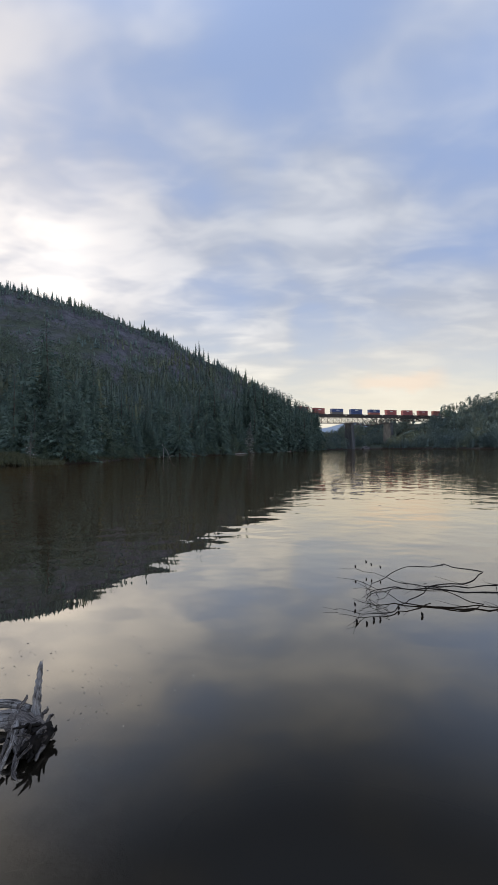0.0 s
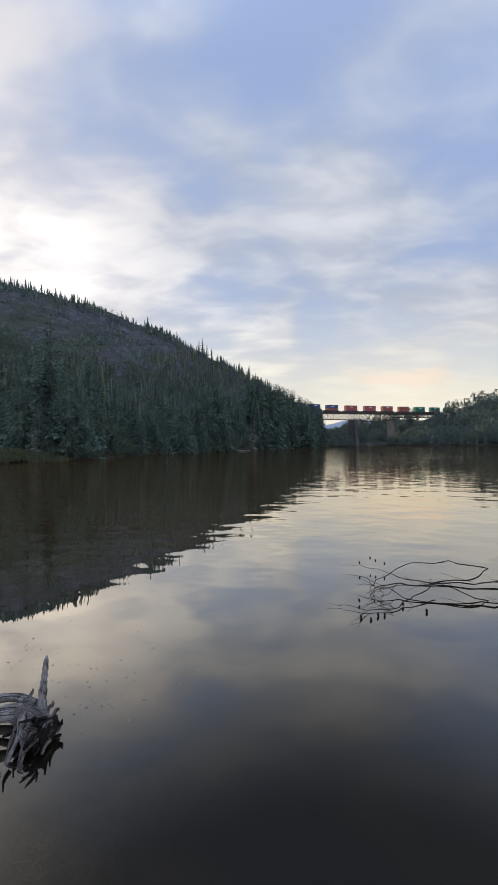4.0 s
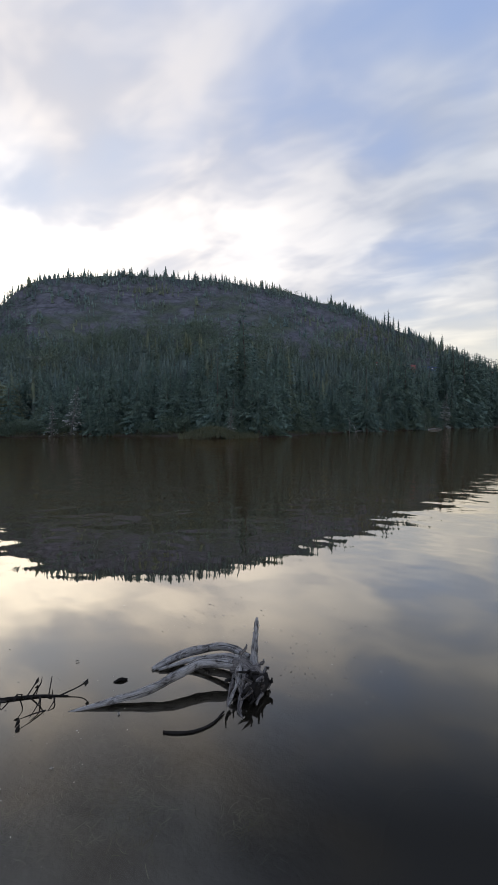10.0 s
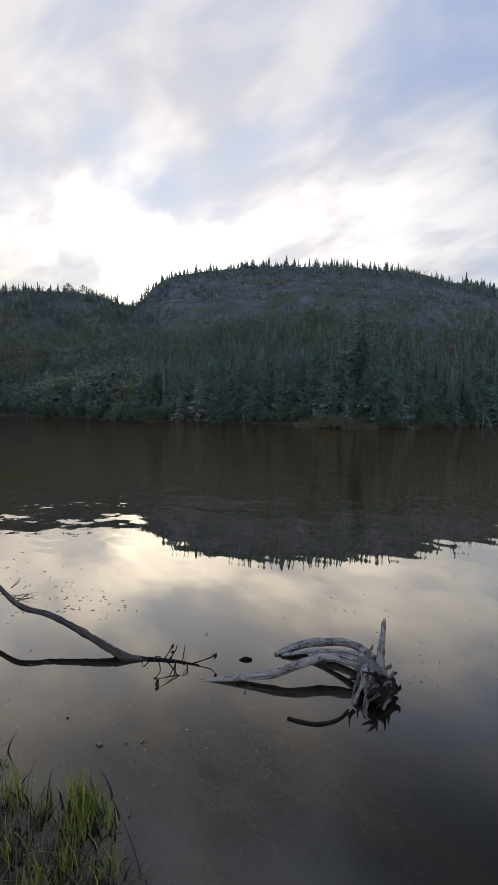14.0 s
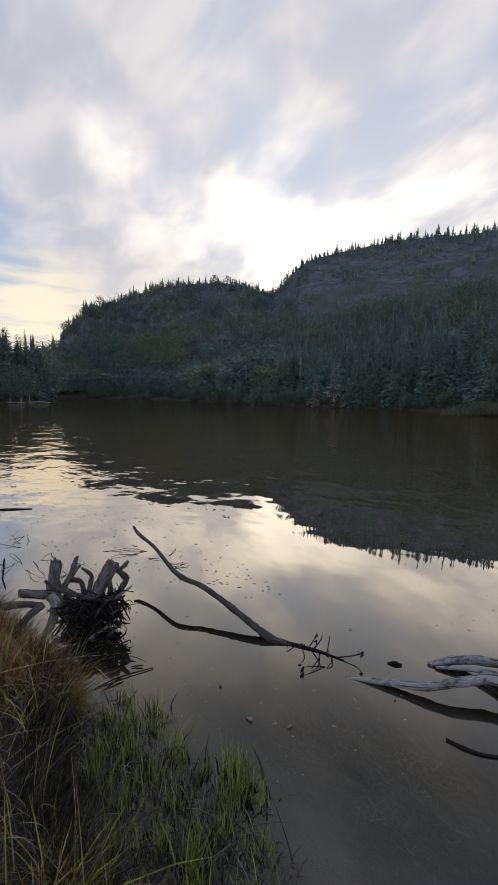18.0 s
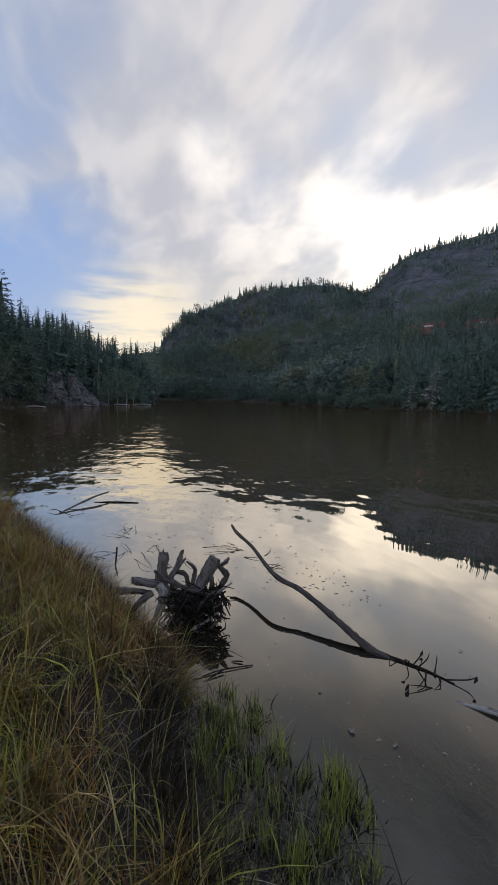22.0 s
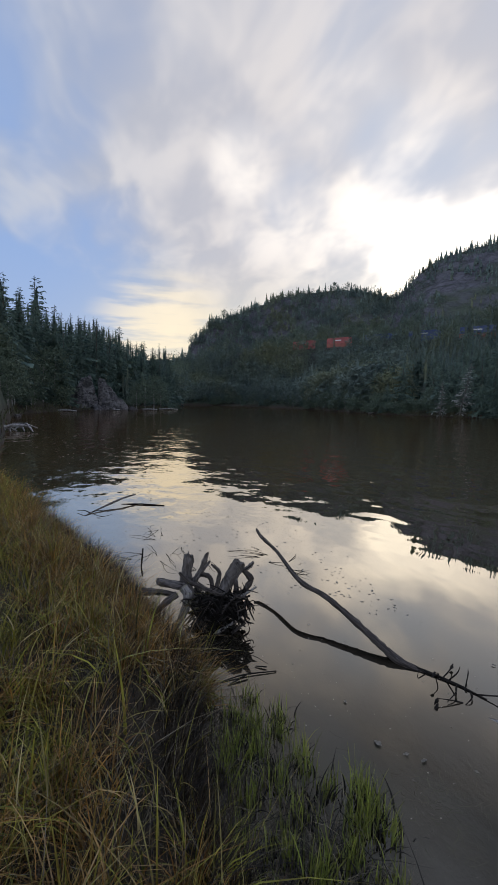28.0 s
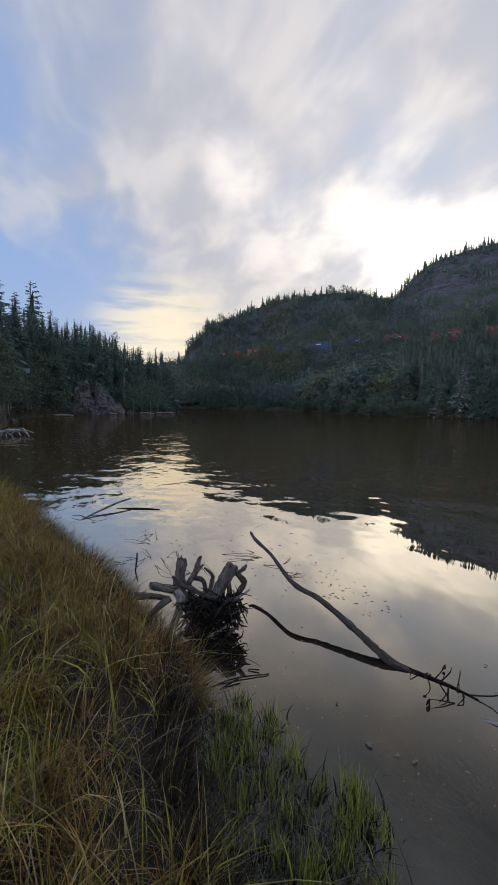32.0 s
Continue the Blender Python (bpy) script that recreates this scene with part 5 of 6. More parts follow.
    limb("root", [at(0.217, 0.058, 0.05), at(0.204, -0.070, 0.00), at(0.189, -0.177, -0.03), at(0.183, -0.242, -0.05)], [0.013, 0.016, 0.013, 0.009], BLACKWOOD, stump, rs, knots=0.25)
    for k in range(300):
        u0, v0 = rs.uniform(-0.02, 0.42), rs.uniform(0.0, 0.30)
        if v0 < 0.22 - 1.1 * (0.30 - abs(u0 - 0.2)) and u0 > 0.30:
            v0 += 0.12
        a, b = rs.normal(0, 0.09), rs.uniform(-0.16, 0.10)
        w0 = rs.uniform(-0.02, 0.16)
        r = rs.uniform(0.003, 0.010)
        mid = at(u0 + a * 0.5 + rs.normal(0, 0.02), v0 + b * 0.5 + rs.normal(0, 0.025), w0 - rs.uniform(0, 0.05))
        limb("rootlet", [at(u0, v0, w0), mid, at(u0 + a, max(v0 + b, -0.02), w0 - rs.uniform(0.0, 0.10))],
             [r, r * 0.8, r * 0.4], (BLACKWOOD, BROWNWOOD, BLACKWOOD, BLACKWOOD)[k % 4], stump, rs, sides=5, per=3)
    bm = bmesh.new()
    bmesh.ops.create_icosphere(bm, subdivisions=3, radius=1.0)
    for v in bm.verts:
        k = 1 + 0.35 * noise.noise(v.co * 2.3) + 0.15 * noise.noise(v.co * 6)
        v.co = Vector(at(0.18 + v.co.x * 0.18 * k, 0.12 + v.co.z * 0.13 * k, 0.17 + v.co.y * 0.13 * k))
    part("soil_clump", bm, BLACKWOOD, stump, "dark peat packed between the roots")


build_root_stump()


# ---- leafy branch reaching over the water from the other side ----
def build_overhanging_branch():
    rs = np.random.RandomState(12)
    thing = tagged(new("overhanging_branch"), "thin bare dark branch with withered leaves above the water", "branch")
    runs = [([(4.6, 5.1, 0.32), (3.7, 5.0, 0.16), (2.992, 5.019, 0.10), (2.61, 5.039, 0.10), (2.208, 5.168, 0.11), (1.898, 5.277, 0.10), (1.62, 5.2, 0.09), (1.42, 5.03, 0.06)], [0.030, 0.022, 0.016, 0.015, 0.013, 0.010, 0.006, 0.003]),
            ([(4.6, 5.4, 0.36), (3.7, 5.25, 0.18), (3.092, 5.182, 0.13), (2.728, 5.16, 0.11), (2.225, 5.208, 0.12), (1.998, 5.358, 0.12), (1.898, 5.682, 0.10), (1.651, 6.13, 0.08), (1.4, 6.2, 0.06)], [0.02, 0.016, 0.012, 0.011, 0.009, 0.007, 0.006, 0.004, 0.002]),
            ([(2.225, 5.208, 0.11), (2.658, 5.153, 0.16), (3.076, 5.471, 0.20), (2.794, 5.925, 0.18), (2.109, 5.854, 0.12), (1.796, 5.596, 0.07), (1.575, 5.343, 0.05), (1.50, 5.10, 0.04)], [0.010, 0.010, 0.009, 0.007, 0.007, 0.006, 0.005, 0.003]),
            ([(2.313, 5.254, 0.10), (2.1, 5.05, 0.075), (1.884, 4.892, 0.05), (1.593, 4.691, 0.02), (1.316, 4.673, 0.02), (1.107, 4.81, 0.03)], [0.010, 0.009, 0.009, 0.007, 0.005, 0.003]),
            ([(1.6, 5.35, 0.06), (1.52, 5.05, 0.05), (1.62, 4.75, 0.03)], [0.005, 0.004, 0.003]), ([(1.9, 5.3, 0.1), (1.7, 5.05, 0.06), (1.55, 4.95, 0.05)], [0.006, 0.005, 0.003]),
            ([(1.7, 5.25, 0.09), (1.55, 4.9, 0.05), (1.62, 4.72, 0.02)], [0.005, 0.004, 0.002]), ([(3.2, 4.7, 0.1), (3.05, 4.55, 0.06), (2.95, 4.3, 0.02)], [0.008, 0.006, 0.003])]
    for pts, rad in runs:
        jag = [np.array(pts[0])]
        for a, b in zip(pts[:-1], pts[1:]):
            a, b = np.array(a), np.array(b)
            reach = np.linalg.norm(b - a)
            jag += [a + (b - a) * u + rs.normal(0, 1, 3) * reach * (0.05, 0.05, 0.015) for u in (0.35, 0.7)] + [b]
        slim = [0.62 * float(r) for r in np.interp(np.linspace(0, 1, len(jag)), np.linspace(0, 1, len(rad)), rad)]
        limb("stem", jag, slim, BLACKWOOD, thing, rs, sides=6, knots=0.3, per=2)
    for k in range(26):
        pts = runs[k % 4][0]
        o = np.array(pts[rs.randint(2, len(pts))]) + rs.normal(0, 0.02, 3)
        d = np.array([rs.uniform(-0.35, 0.1), rs.uniform(-0.35, 0.35), rs.uniform(-0.05, 0.05)])
        e = o + d
        e[2] = max(e[2], 0.01)
        limb("twig", [o, o + d * 0.5 + rs.normal(0, 0.03, 3) * (1, 1, 0.3), e], [0.003, 0.002, 0.001], BLACKWOOD, thing, rs, sides=5, per=3)
    for x, y, z in ((1.639, 6.144, 0.12), (1.836, 6.301, 0.14), (1.975, 6.096, 0.12), (1.88, 6.2, 0.13), (1.211, 4.508, 0.03), (1.302, 4.462, 0.02), (1.40, 4.55, 0.03), (1.474, 4.568, 0.03), (1.938, 4.634, 0.03), (1.75, 4.8, 0.04), (1.3, 4.9, 0.05)):
        limb("withered_leaf", [(x, y, z + 0.012), (x + 0.006, y, z), (x + 0.012, y + 0.005, z - 0.022), (x + 0.004, y, z - 0.034)], [0.002, 0.009, 0.012, 0.002], BLACKWOOD, thing, rs, sides=6, per=3)


build_overhanging_branch()


# ---- sticks, floating leaves and flecks ----
def build_small_wood():
    rs = np.random.RandomState(2)
    data = [("stick", "dark wet stick floating beside the bank", [(-2.934, 0.671, 0.0), (-2.964, 0.868, 0.010), (-2.95, 1.102, 0.006)], 0.005),
            ("stick", "short dark stick floating beside the bank", [(-3.04, 0.98, 0.006), (-3.0, 1.05, 0.012)], 0.006),
            ("stick", "short broken stick lying on the bank", [(-2.90, 0.75, 0.0), (-2.95, 0.9, 0.02)], 0.006),
            ("sunken_branch", "forked grey branch sticking out of the water", [(-7.395, -0.357, 0.0), (-7.73, -0.095, 0.045), (-8.05, 0.190, 0.09), (-8.30, 0.415, 0.10)], 0.0202),
            ("sunken_branch", "thin dark branch lying on the water", [(-8.004, 0.167, 0.0), (-7.892, 0.495, 0.012), (-7.727, 0.874, 0.005)], 0.011),
            ("snag", "upright dark twig standing in the water", [(-5.02, 0.33, -0.03), (-5.08, 0.345, 0.07), (-5.16, 0.36, 0.16)], 0.010),
            ("driftwood_chip", "dark chip of wood floating on the lake", [(-2.16, 2.50, 0.0), (-2.13, 2.534, 0.012), (-2.09, 2.56, 0.004)], 0.012)]
    for name, label, pts, r in data:
        thing = tagged(new(name), label, "driftwood")
        limb("stem", pts, [r * 0.4, r * 0.8, r * 0.55] if r > 0.02 else [r * 0.6, r, r * 0.8], GREYWOOD if r > 0.02 else BLACKWOOD, thing, rs, sides=7)
        if name == "sunken_branch" and r > 0.02:
            limb("twig", [(-7.45, -0.31, 0.01), (-7.52, -0.40, 0.04), (-7.60, -0.52, 0.02)], [0.008, 0.006, 0.003], BLACKWOOD, thing, rs, sides=6)
            limb("twig", [(-7.5, -0.27, 0.02), (-7.42, -0.15, 0.05), (-7.40, 0.02, 0.02)], [0.007, 0.005, 0.003], BLACKWOOD, thing, rs, sides=6)
    def crooked(x, y, ln, a, rise, kinks):
        """A thin twig that changes direction at every knot."""
        pts, p = [], np.array([x, y, -0.01])
        for k in range(kinks + 1):
            pts.append(p.copy())
            p = p + np.array([math.cos(a) * ln / kinks, math.sin(a) * ln / kinks, rise / kinks if k < kinks * 0.6 else -rise / kinks])
            p[2] = max(p[2], 0.003)
            a += rs.uniform(-0.3, 0.3)
        return pts

    brush = tagged(new("brushwood"), "tangle of thin dark twigs standing in shallow water", "branch")
    for k in range(16):
        ln = rs.uniform(0.15, 0.6)
        pts = crooked(-5.5 + rs.normal(0, 0.55), 0.45 + rs.normal(0, 0.28), ln, rs.uniform(0, 6.28), rs.uniform(0.0, 0.10), 6)
        limb("twig", pts, [0.0034, 0.0026, 0.001], BLACKWOOD, brush, rs, sides=5, per=1)
        limb("twig", [pts[3], np.array(pts[3]) + rs.normal(0, 0.05, 3) * (1, 1, 0.5) + (0, 0, 0.03)], [0.002, 0.001], BLACKWOOD, brush, rs, sides=5, per=1)
    far = tagged(new("brushwood"), "dark twigs lying in the water beyond the long branch", "branch")
    for k in range(10):
        pts = crooked(-4.75 + rs.normal(0, 0.3), 1.75 + rs.normal(0, 0.15), rs.uniform(0.15, 0.5), rs.uniform(0.6, 2.2) + (math.pi if k % 3 == 0 else 0), rs.uniform(0.0, 0.05), 6)
        limb("twig", pts, [0.004, 0.003, 0.001], BLACKWOOD, far, rs, sides=5, per=1)
    pile = tagged(new("driftwood_pile"), "heap of grey driftwood poles on the shore of the bay", "driftwood")
    for k in range(14):
        x, y = -27.5 + rs.uniform(-1.6, 1.6), -5.6 + rs.uniform(-0.9, 0.9)
        a, ln = rs.uniform(-0.6, 0.8), rs.uniform(1.0, 2.6)
        z = rs.uniform(0.05, 0.35)
        limb("pole", [(x, y, z), (x + math.cos(a) * ln * 0.5, y + math.sin(a) * ln * 0.5, z + 0.06), (x + math.cos(a) * ln, y + math.sin(a) * ln, max(0.0, z - 0.12))], [0.06, 0.055, 0.03], DEAD, pile, rs, sides=7, per=3)
    lean = tagged(new("driftwood_tripod"), "pale bare driftwood limbs leaning together at the far water's edge", "driftwood")
    for a, b, c, r in (((-17.3, 94.3, -0.1), (-17.2, 94.4, 1.6), (-17.6, 94.6, 3.3), 0.06), ((-16.0, 94.8, -0.2), (-16.4, 94.9, 1.2), (-17.5, 95, 2.8), 0.05), ((-18.1, 94.0, -0.1), (-18.0, 94.1, 0.5), (-17.9, 94.1, 1.0), 0.07), ((-16.0, 94.6, 0.0), (-15.5, 94.6, 0.4), (-14.6, 94.9, 0.5), 0.07)):
        limb("limb", [a, b, c], [r, r * 0.9, r * 0.5], DEAD, lean, rs, sides=7, per=3)
    for az, d, ln in ((-5, -0.5, 6), (-4.2, -0.8, 4.5), (1, -0.3, 4), (-8.6, 0, 5), (62, -0.3, 6), (66.5, -0.3, 9), (57, -0.2, 4), (87, -0.4, 3.5), (91.5, -0.4, 3), (84.5, -0.4, 4), (97, -0.3, 3)):
        r = float(curve_through(SHORE_AZ, SHORE_R, az)) + d
        x, y = polar(az, r)
        log = tagged(new("stranded_log"), "bleached log stranded along the far waterline", "driftwood", "stranded logs")
        t = radians(az + rs.uniform(-25, 25))
        limb("stem", [(x, y, 0.1), (x + math.cos(t) * ln * 0.5, y + math.sin(t) * ln * 0.5, 0.22), (x + math.cos(t) * ln, y + math.sin(t) * ln, 0.12)], [0.13, 0.12, 0.07], DEAD, log, rs, sides=7, per=3)


build_small_wood()

FLOAT = surface("floating_leaf", (0.24, 0.22, 0.18), (0.48, 0.45, 0.40), 20, 0.6, 0.2, island=0.4)
SCUM = surface("floating_flecks", (0.17, 0.155, 0.13), (0.40, 0.375, 0.32), 6, 0.6, 0.0, island=0.6)


def build_floating():
    rs = np.random.RandomState(6)

    def leaf(x, y, turn, size):
        bm = bmesh.new()
        n = 7
        rows = []
        for i in range(n):
            u = i / (n - 1)
            w = (0.50 + 0.22 * math.sin(11 * u + turn)) * math.sin(math.pi * min(1, u * 0.94 + 0.03)) ** 0.8
            rows.append([bm.verts.new((size * (u - 0.5), size * w * s, size * (0.06 + 0.10 * abs(s) * u + 0.10 * math.sin(3 * u)))) for s in (-0.5, 0, 0.5)])
        for a, b in zip(rows[:-1], rows[1:]):
            for k in range(2):
                bm.faces.new((a[k], b[k], b[k + 1], a[k + 1]))
        bmesh.ops.solidify(bm, geom=bm.faces[:], thickness=0.0015)
        me = bpy.data.meshes.new("floating_leaf")
        bm.to_mesh(me)
        bm.free()
        me.materials.append(FLOAT)
        ob = tagged(new("floating_leaf", me), "curled dry leaf floating on the lake", "leaf", "floating leaves")
        ob.matrix_world = pose(x, y, 0.004, rs.uniform(-8, 8), rs.uniform(-8, 8), turn)

    for x, y, a, s in ((-2.227, 1.404, 20, 0.05), (-2.126, 1.505, 70, 0.034), (-2.065, 1.567, 100, 0.038), (-2.56, 1.40, 10, 0.03), (-1.937, 1.774, 40, 0.028), (-2.35, 2.42, 60, 0.03), (-1.9, 2.25, 120, 0.03), (-2.6, 2.6, 30, 0.03)):
        leaf(x, y, a, s)
    # countless small flecks of pollen, bark and leaf on the surface, in loose rafts
    v, f = [], []
    for cx, cy, sx, sy, n, size in ((-4.0, 2.33, 0.35, 0.12, 34, 0.03), (-2.2, 3.5, 0.5, 0.25, 46, 0.014), (-1.4, 3.9, 0.5, 0.25, 44, 0.016), (-0.85, 3.3, 0.22, 0.2, 40, 0.016), (-6.8, 1.6, 0.9, 0.5, 150, 0.030),
                                    (-5.0, 2.0, 0.7, 0.35, 70, 0.03), (-3.9, 2.3, 0.3, 0.2, 20, 0.03), (-1.9, 1.9, 0.25, 0.3, 26, 0.010), (-3.0, 1.2, 0.3, 0.3, 26, 0.010), (-2.4, 1.9, 0.4, 0.4, 20, 0.010),
                                    (-2.1, 1.25, 0.3, 0.15, 40, 0.010), (-14, 0.6, 3.5, 1.2, 160, 0.09), (-20, -1.5, 4, 1.5, 140, 0.12), (-1.0, 3.0, 0.15, 0.15, 16, 0.012), (-9.5, 0.5, 1.2, 0.5, 60, 0.04)):
        for _ in range(n):
            x, y, a, s = cx + rs.normal(0, sx), cy + rs.normal(0, sy), rs.uniform(0, 6.28), 0.55 * size * rs.uniform(0.3, 1.4)
            c, q, b = math.cos(a) * s, math.sin(a) * s, len(v)
            k = rs.uniform(0.25, 0.6)
            v += [(x + c, y + q, 0.001), (x - q * k, y + c * k, 0.002), (x - c, y - q, 0.001), (x + q * k, y - c * k, 0.002), (x, y, -0.004)]
            f += [(b, b + 1, b + 2), (b, b + 2, b + 3), (b + 1, b, b + 4), (b + 2, b + 1, b + 4), (b + 3, b + 2, b + 4), (b, b + 3, b + 4)]
    tagged(new("floating_flecks", mesh_of("floating_flecks", v, f, SCUM)), "small bits of leaf and bark drifting on the lake", "debris", kind="stuff")


build_floating()


# ---- grass and sedge ----
def blade_material(name, tones, through=0.3):
    m = bpy.data.materials.new(name)
    m.use_nodes = True
    n = Nodes(m.node_tree)
    out, bsdf = n.add("ShaderNodeOutputMaterial"), n.add("ShaderNodeBsdfPrincipled")
    pick = n.tree.nodes.new("ShaderNodeNewGeometry").outputs["Random Per Island"]
    ramp = n.tree.nodes.new("ShaderNodeValToRGB")
    while len(ramp.color_ramp.elements) < len(tones):
        ramp.color_ramp.elements.new(0.5)
    for k, (e, c) in enumerate(zip(ramp.color_ramp.elements, tones)):
        e.position, e.color = k / (len(tones) - 1), (*c, 1)
    n.link(pick, ramp.inputs[0])
    where = n.tree.nodes.new("ShaderNodeTexCoord").outputs["Object"]
    colour = n.mix(n.step(n.noise(where, 6.0, 4), 0.35, 0.7), ramp.outputs[0], n.mix(1.0, ramp.outputs[0], (0.42, 0.36, 0.30), "MULTIPLY"))
    n.link(colour, bsdf.inputs["Base Color"])
    bsdf.inputs["Roughness"].default_value = 0.6
    bsdf.inputs["Specular IOR Level"].default_value = 0.3
    thin = n.tree.nodes.new("ShaderNodeBsdfTranslucent")
    n.link(colour, thin.inputs["Color"])
    both = n.tree.nodes.new("ShaderNodeMixShader")
    both.inputs[0].default_value = through
    n.link(bsdf.outputs[0], both.inputs[1])
    n.link(thin.outputs[0], both.inputs[2])
    n.link(both.outputs[0], out.inputs["Surface"])
    return m


DRY = blade_material("dry_grass", [(0.32, 0.150, 0.036), (0.50, 0.275, 0.070), (0.045, 0.023, 0.010), (0.42, 0.250, 0.056), (0.085, 0.042, 0.016), (0.66, 0.45, 0.21), (0.24, 0.165, 0.034)], 0.12)
FRESH = blade_material("green_grass", [(0.180, 0.195, 0.024), (0.43, 0.400, 0.060), (0.032, 0.042, 0.009), (0.54, 0.455, 0.095), (0.070, 0.082, 0.013), (0.30, 0.310, 0.038)], 0.12)
SEDGE = blade_material("water_sedge", [(0.250, 0.320, 0.050), (0.430, 0.490, 0.092), (0.075, 0.104, 0.028), (0.360, 0.385, 0.105), (0.130, 0.170, 0.046), (0.550, 0.550, 0.170)], 0.15)
STRAW = blade_material("dead_straw", [(0.110, 0.091, 0.064), (0.320, 0.275, 0.205), (0.190, 0.163, 0.120), (0.054, 0.045, 0.034)])


MOSSY = blade_material("grey_green_grass", [(0.10, 0.12, 0.06), (0.16, 0.17, 0.10), (0.08, 0.095, 0.05), (0.19, 0.19, 0.12)])
# thatch tones taken down to near black, in place of shade in the grass
SHADE_THATCH = blade_material("shade_dark_thatch", [(0.014, 0.010, 0.006), (0.036, 0.024, 0.012), (0.009, 0.007, 0.005), (0.075, 0.050, 0.024)], 0.0)
PALEGRASS = blade_material("pale_straw_grass", [(0.46, 0.36, 0.13), (0.26, 0.28, 0.06), (0.54, 0.43, 0.21), (0.22, 0.17, 0.06), (0.34, 0.33, 0.09)], 0.1)
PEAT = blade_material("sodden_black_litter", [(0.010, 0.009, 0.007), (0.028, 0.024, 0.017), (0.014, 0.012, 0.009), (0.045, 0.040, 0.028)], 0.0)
WEED = blade_material("water_weed", [(0.16, 0.17, 0.11), (0.28, 0.28, 0.20), (0.11, 0.12, 0.07), (0.22, 0.24, 0.14)], 0.0)


def blades(x, y, z, length, width, bend, rs, flop=None, parts=4):
    """Tapering, bending blades as one array of triangles."""
    n = len(x)
    a = rs.uniform(0, 2 * np.pi, n)
    lean = np.stack([np.cos(a), np.sin(a)], 1) * (rs.uniform(0.05, 0.62, n) * bend)[:, None]
    if flop is not None:
        lean = lean + flop
    face = rs.uniform(0, 2 * np.pi, n)
    sx, sy = np.cos(face), np.sin(face)
    rows = []
    for k in range(parts + 1):
        u = k / parts
        px = x + lean[:, 0] * length * u**1.8
        py = y + lean[:, 1] * length * u**1.8
        drop = np.hypot(lean[:, 0], lean[:, 1])
        pz = z + length * (u - 0.42 * np.clip(drop, 0, 1.6) * u**2.4)
        w = width * (1 - u) ** 0.7 * 0.5
        if k == parts:
            rows.append(np.stack([px, py, pz], 1)[:, None])
        else:
            rows.append(np.stack([np.stack([px + sx * w, py + sy * w, pz], 1), np.stack([px - sx * w, py - sy * w, pz], 1)], 1))
    v = np.concatenate(rows, 1)
    per = v.shape[1]
    tri = []
    for k in range(parts - 1):
        b = 2 * k
        tri += [(b, b + 1, b + 3), (b, b + 3, b + 2)]
    b = 2 * (parts - 1)
    tri.append((b, b + 1, b + 2))
    f = (np.arange(n)[:, None, None] * per + np.array(tri)[None]).reshape(-1, 3)
    return v.reshape(-1, 3), f


def bank_places(count, rs, lo, hi, x_lo, x_hi):
    """Places on the near bank, lo to hi metres behind the water's edge."""
    b = np.array(BANK, float)
    x = rs.uniform(x_lo, x_hi, count)
    y = np.interp(x, b[:, 0], b[:, 1]) - lo - (hi - lo) * rs.uniform(0, 1, count)
    return x, y


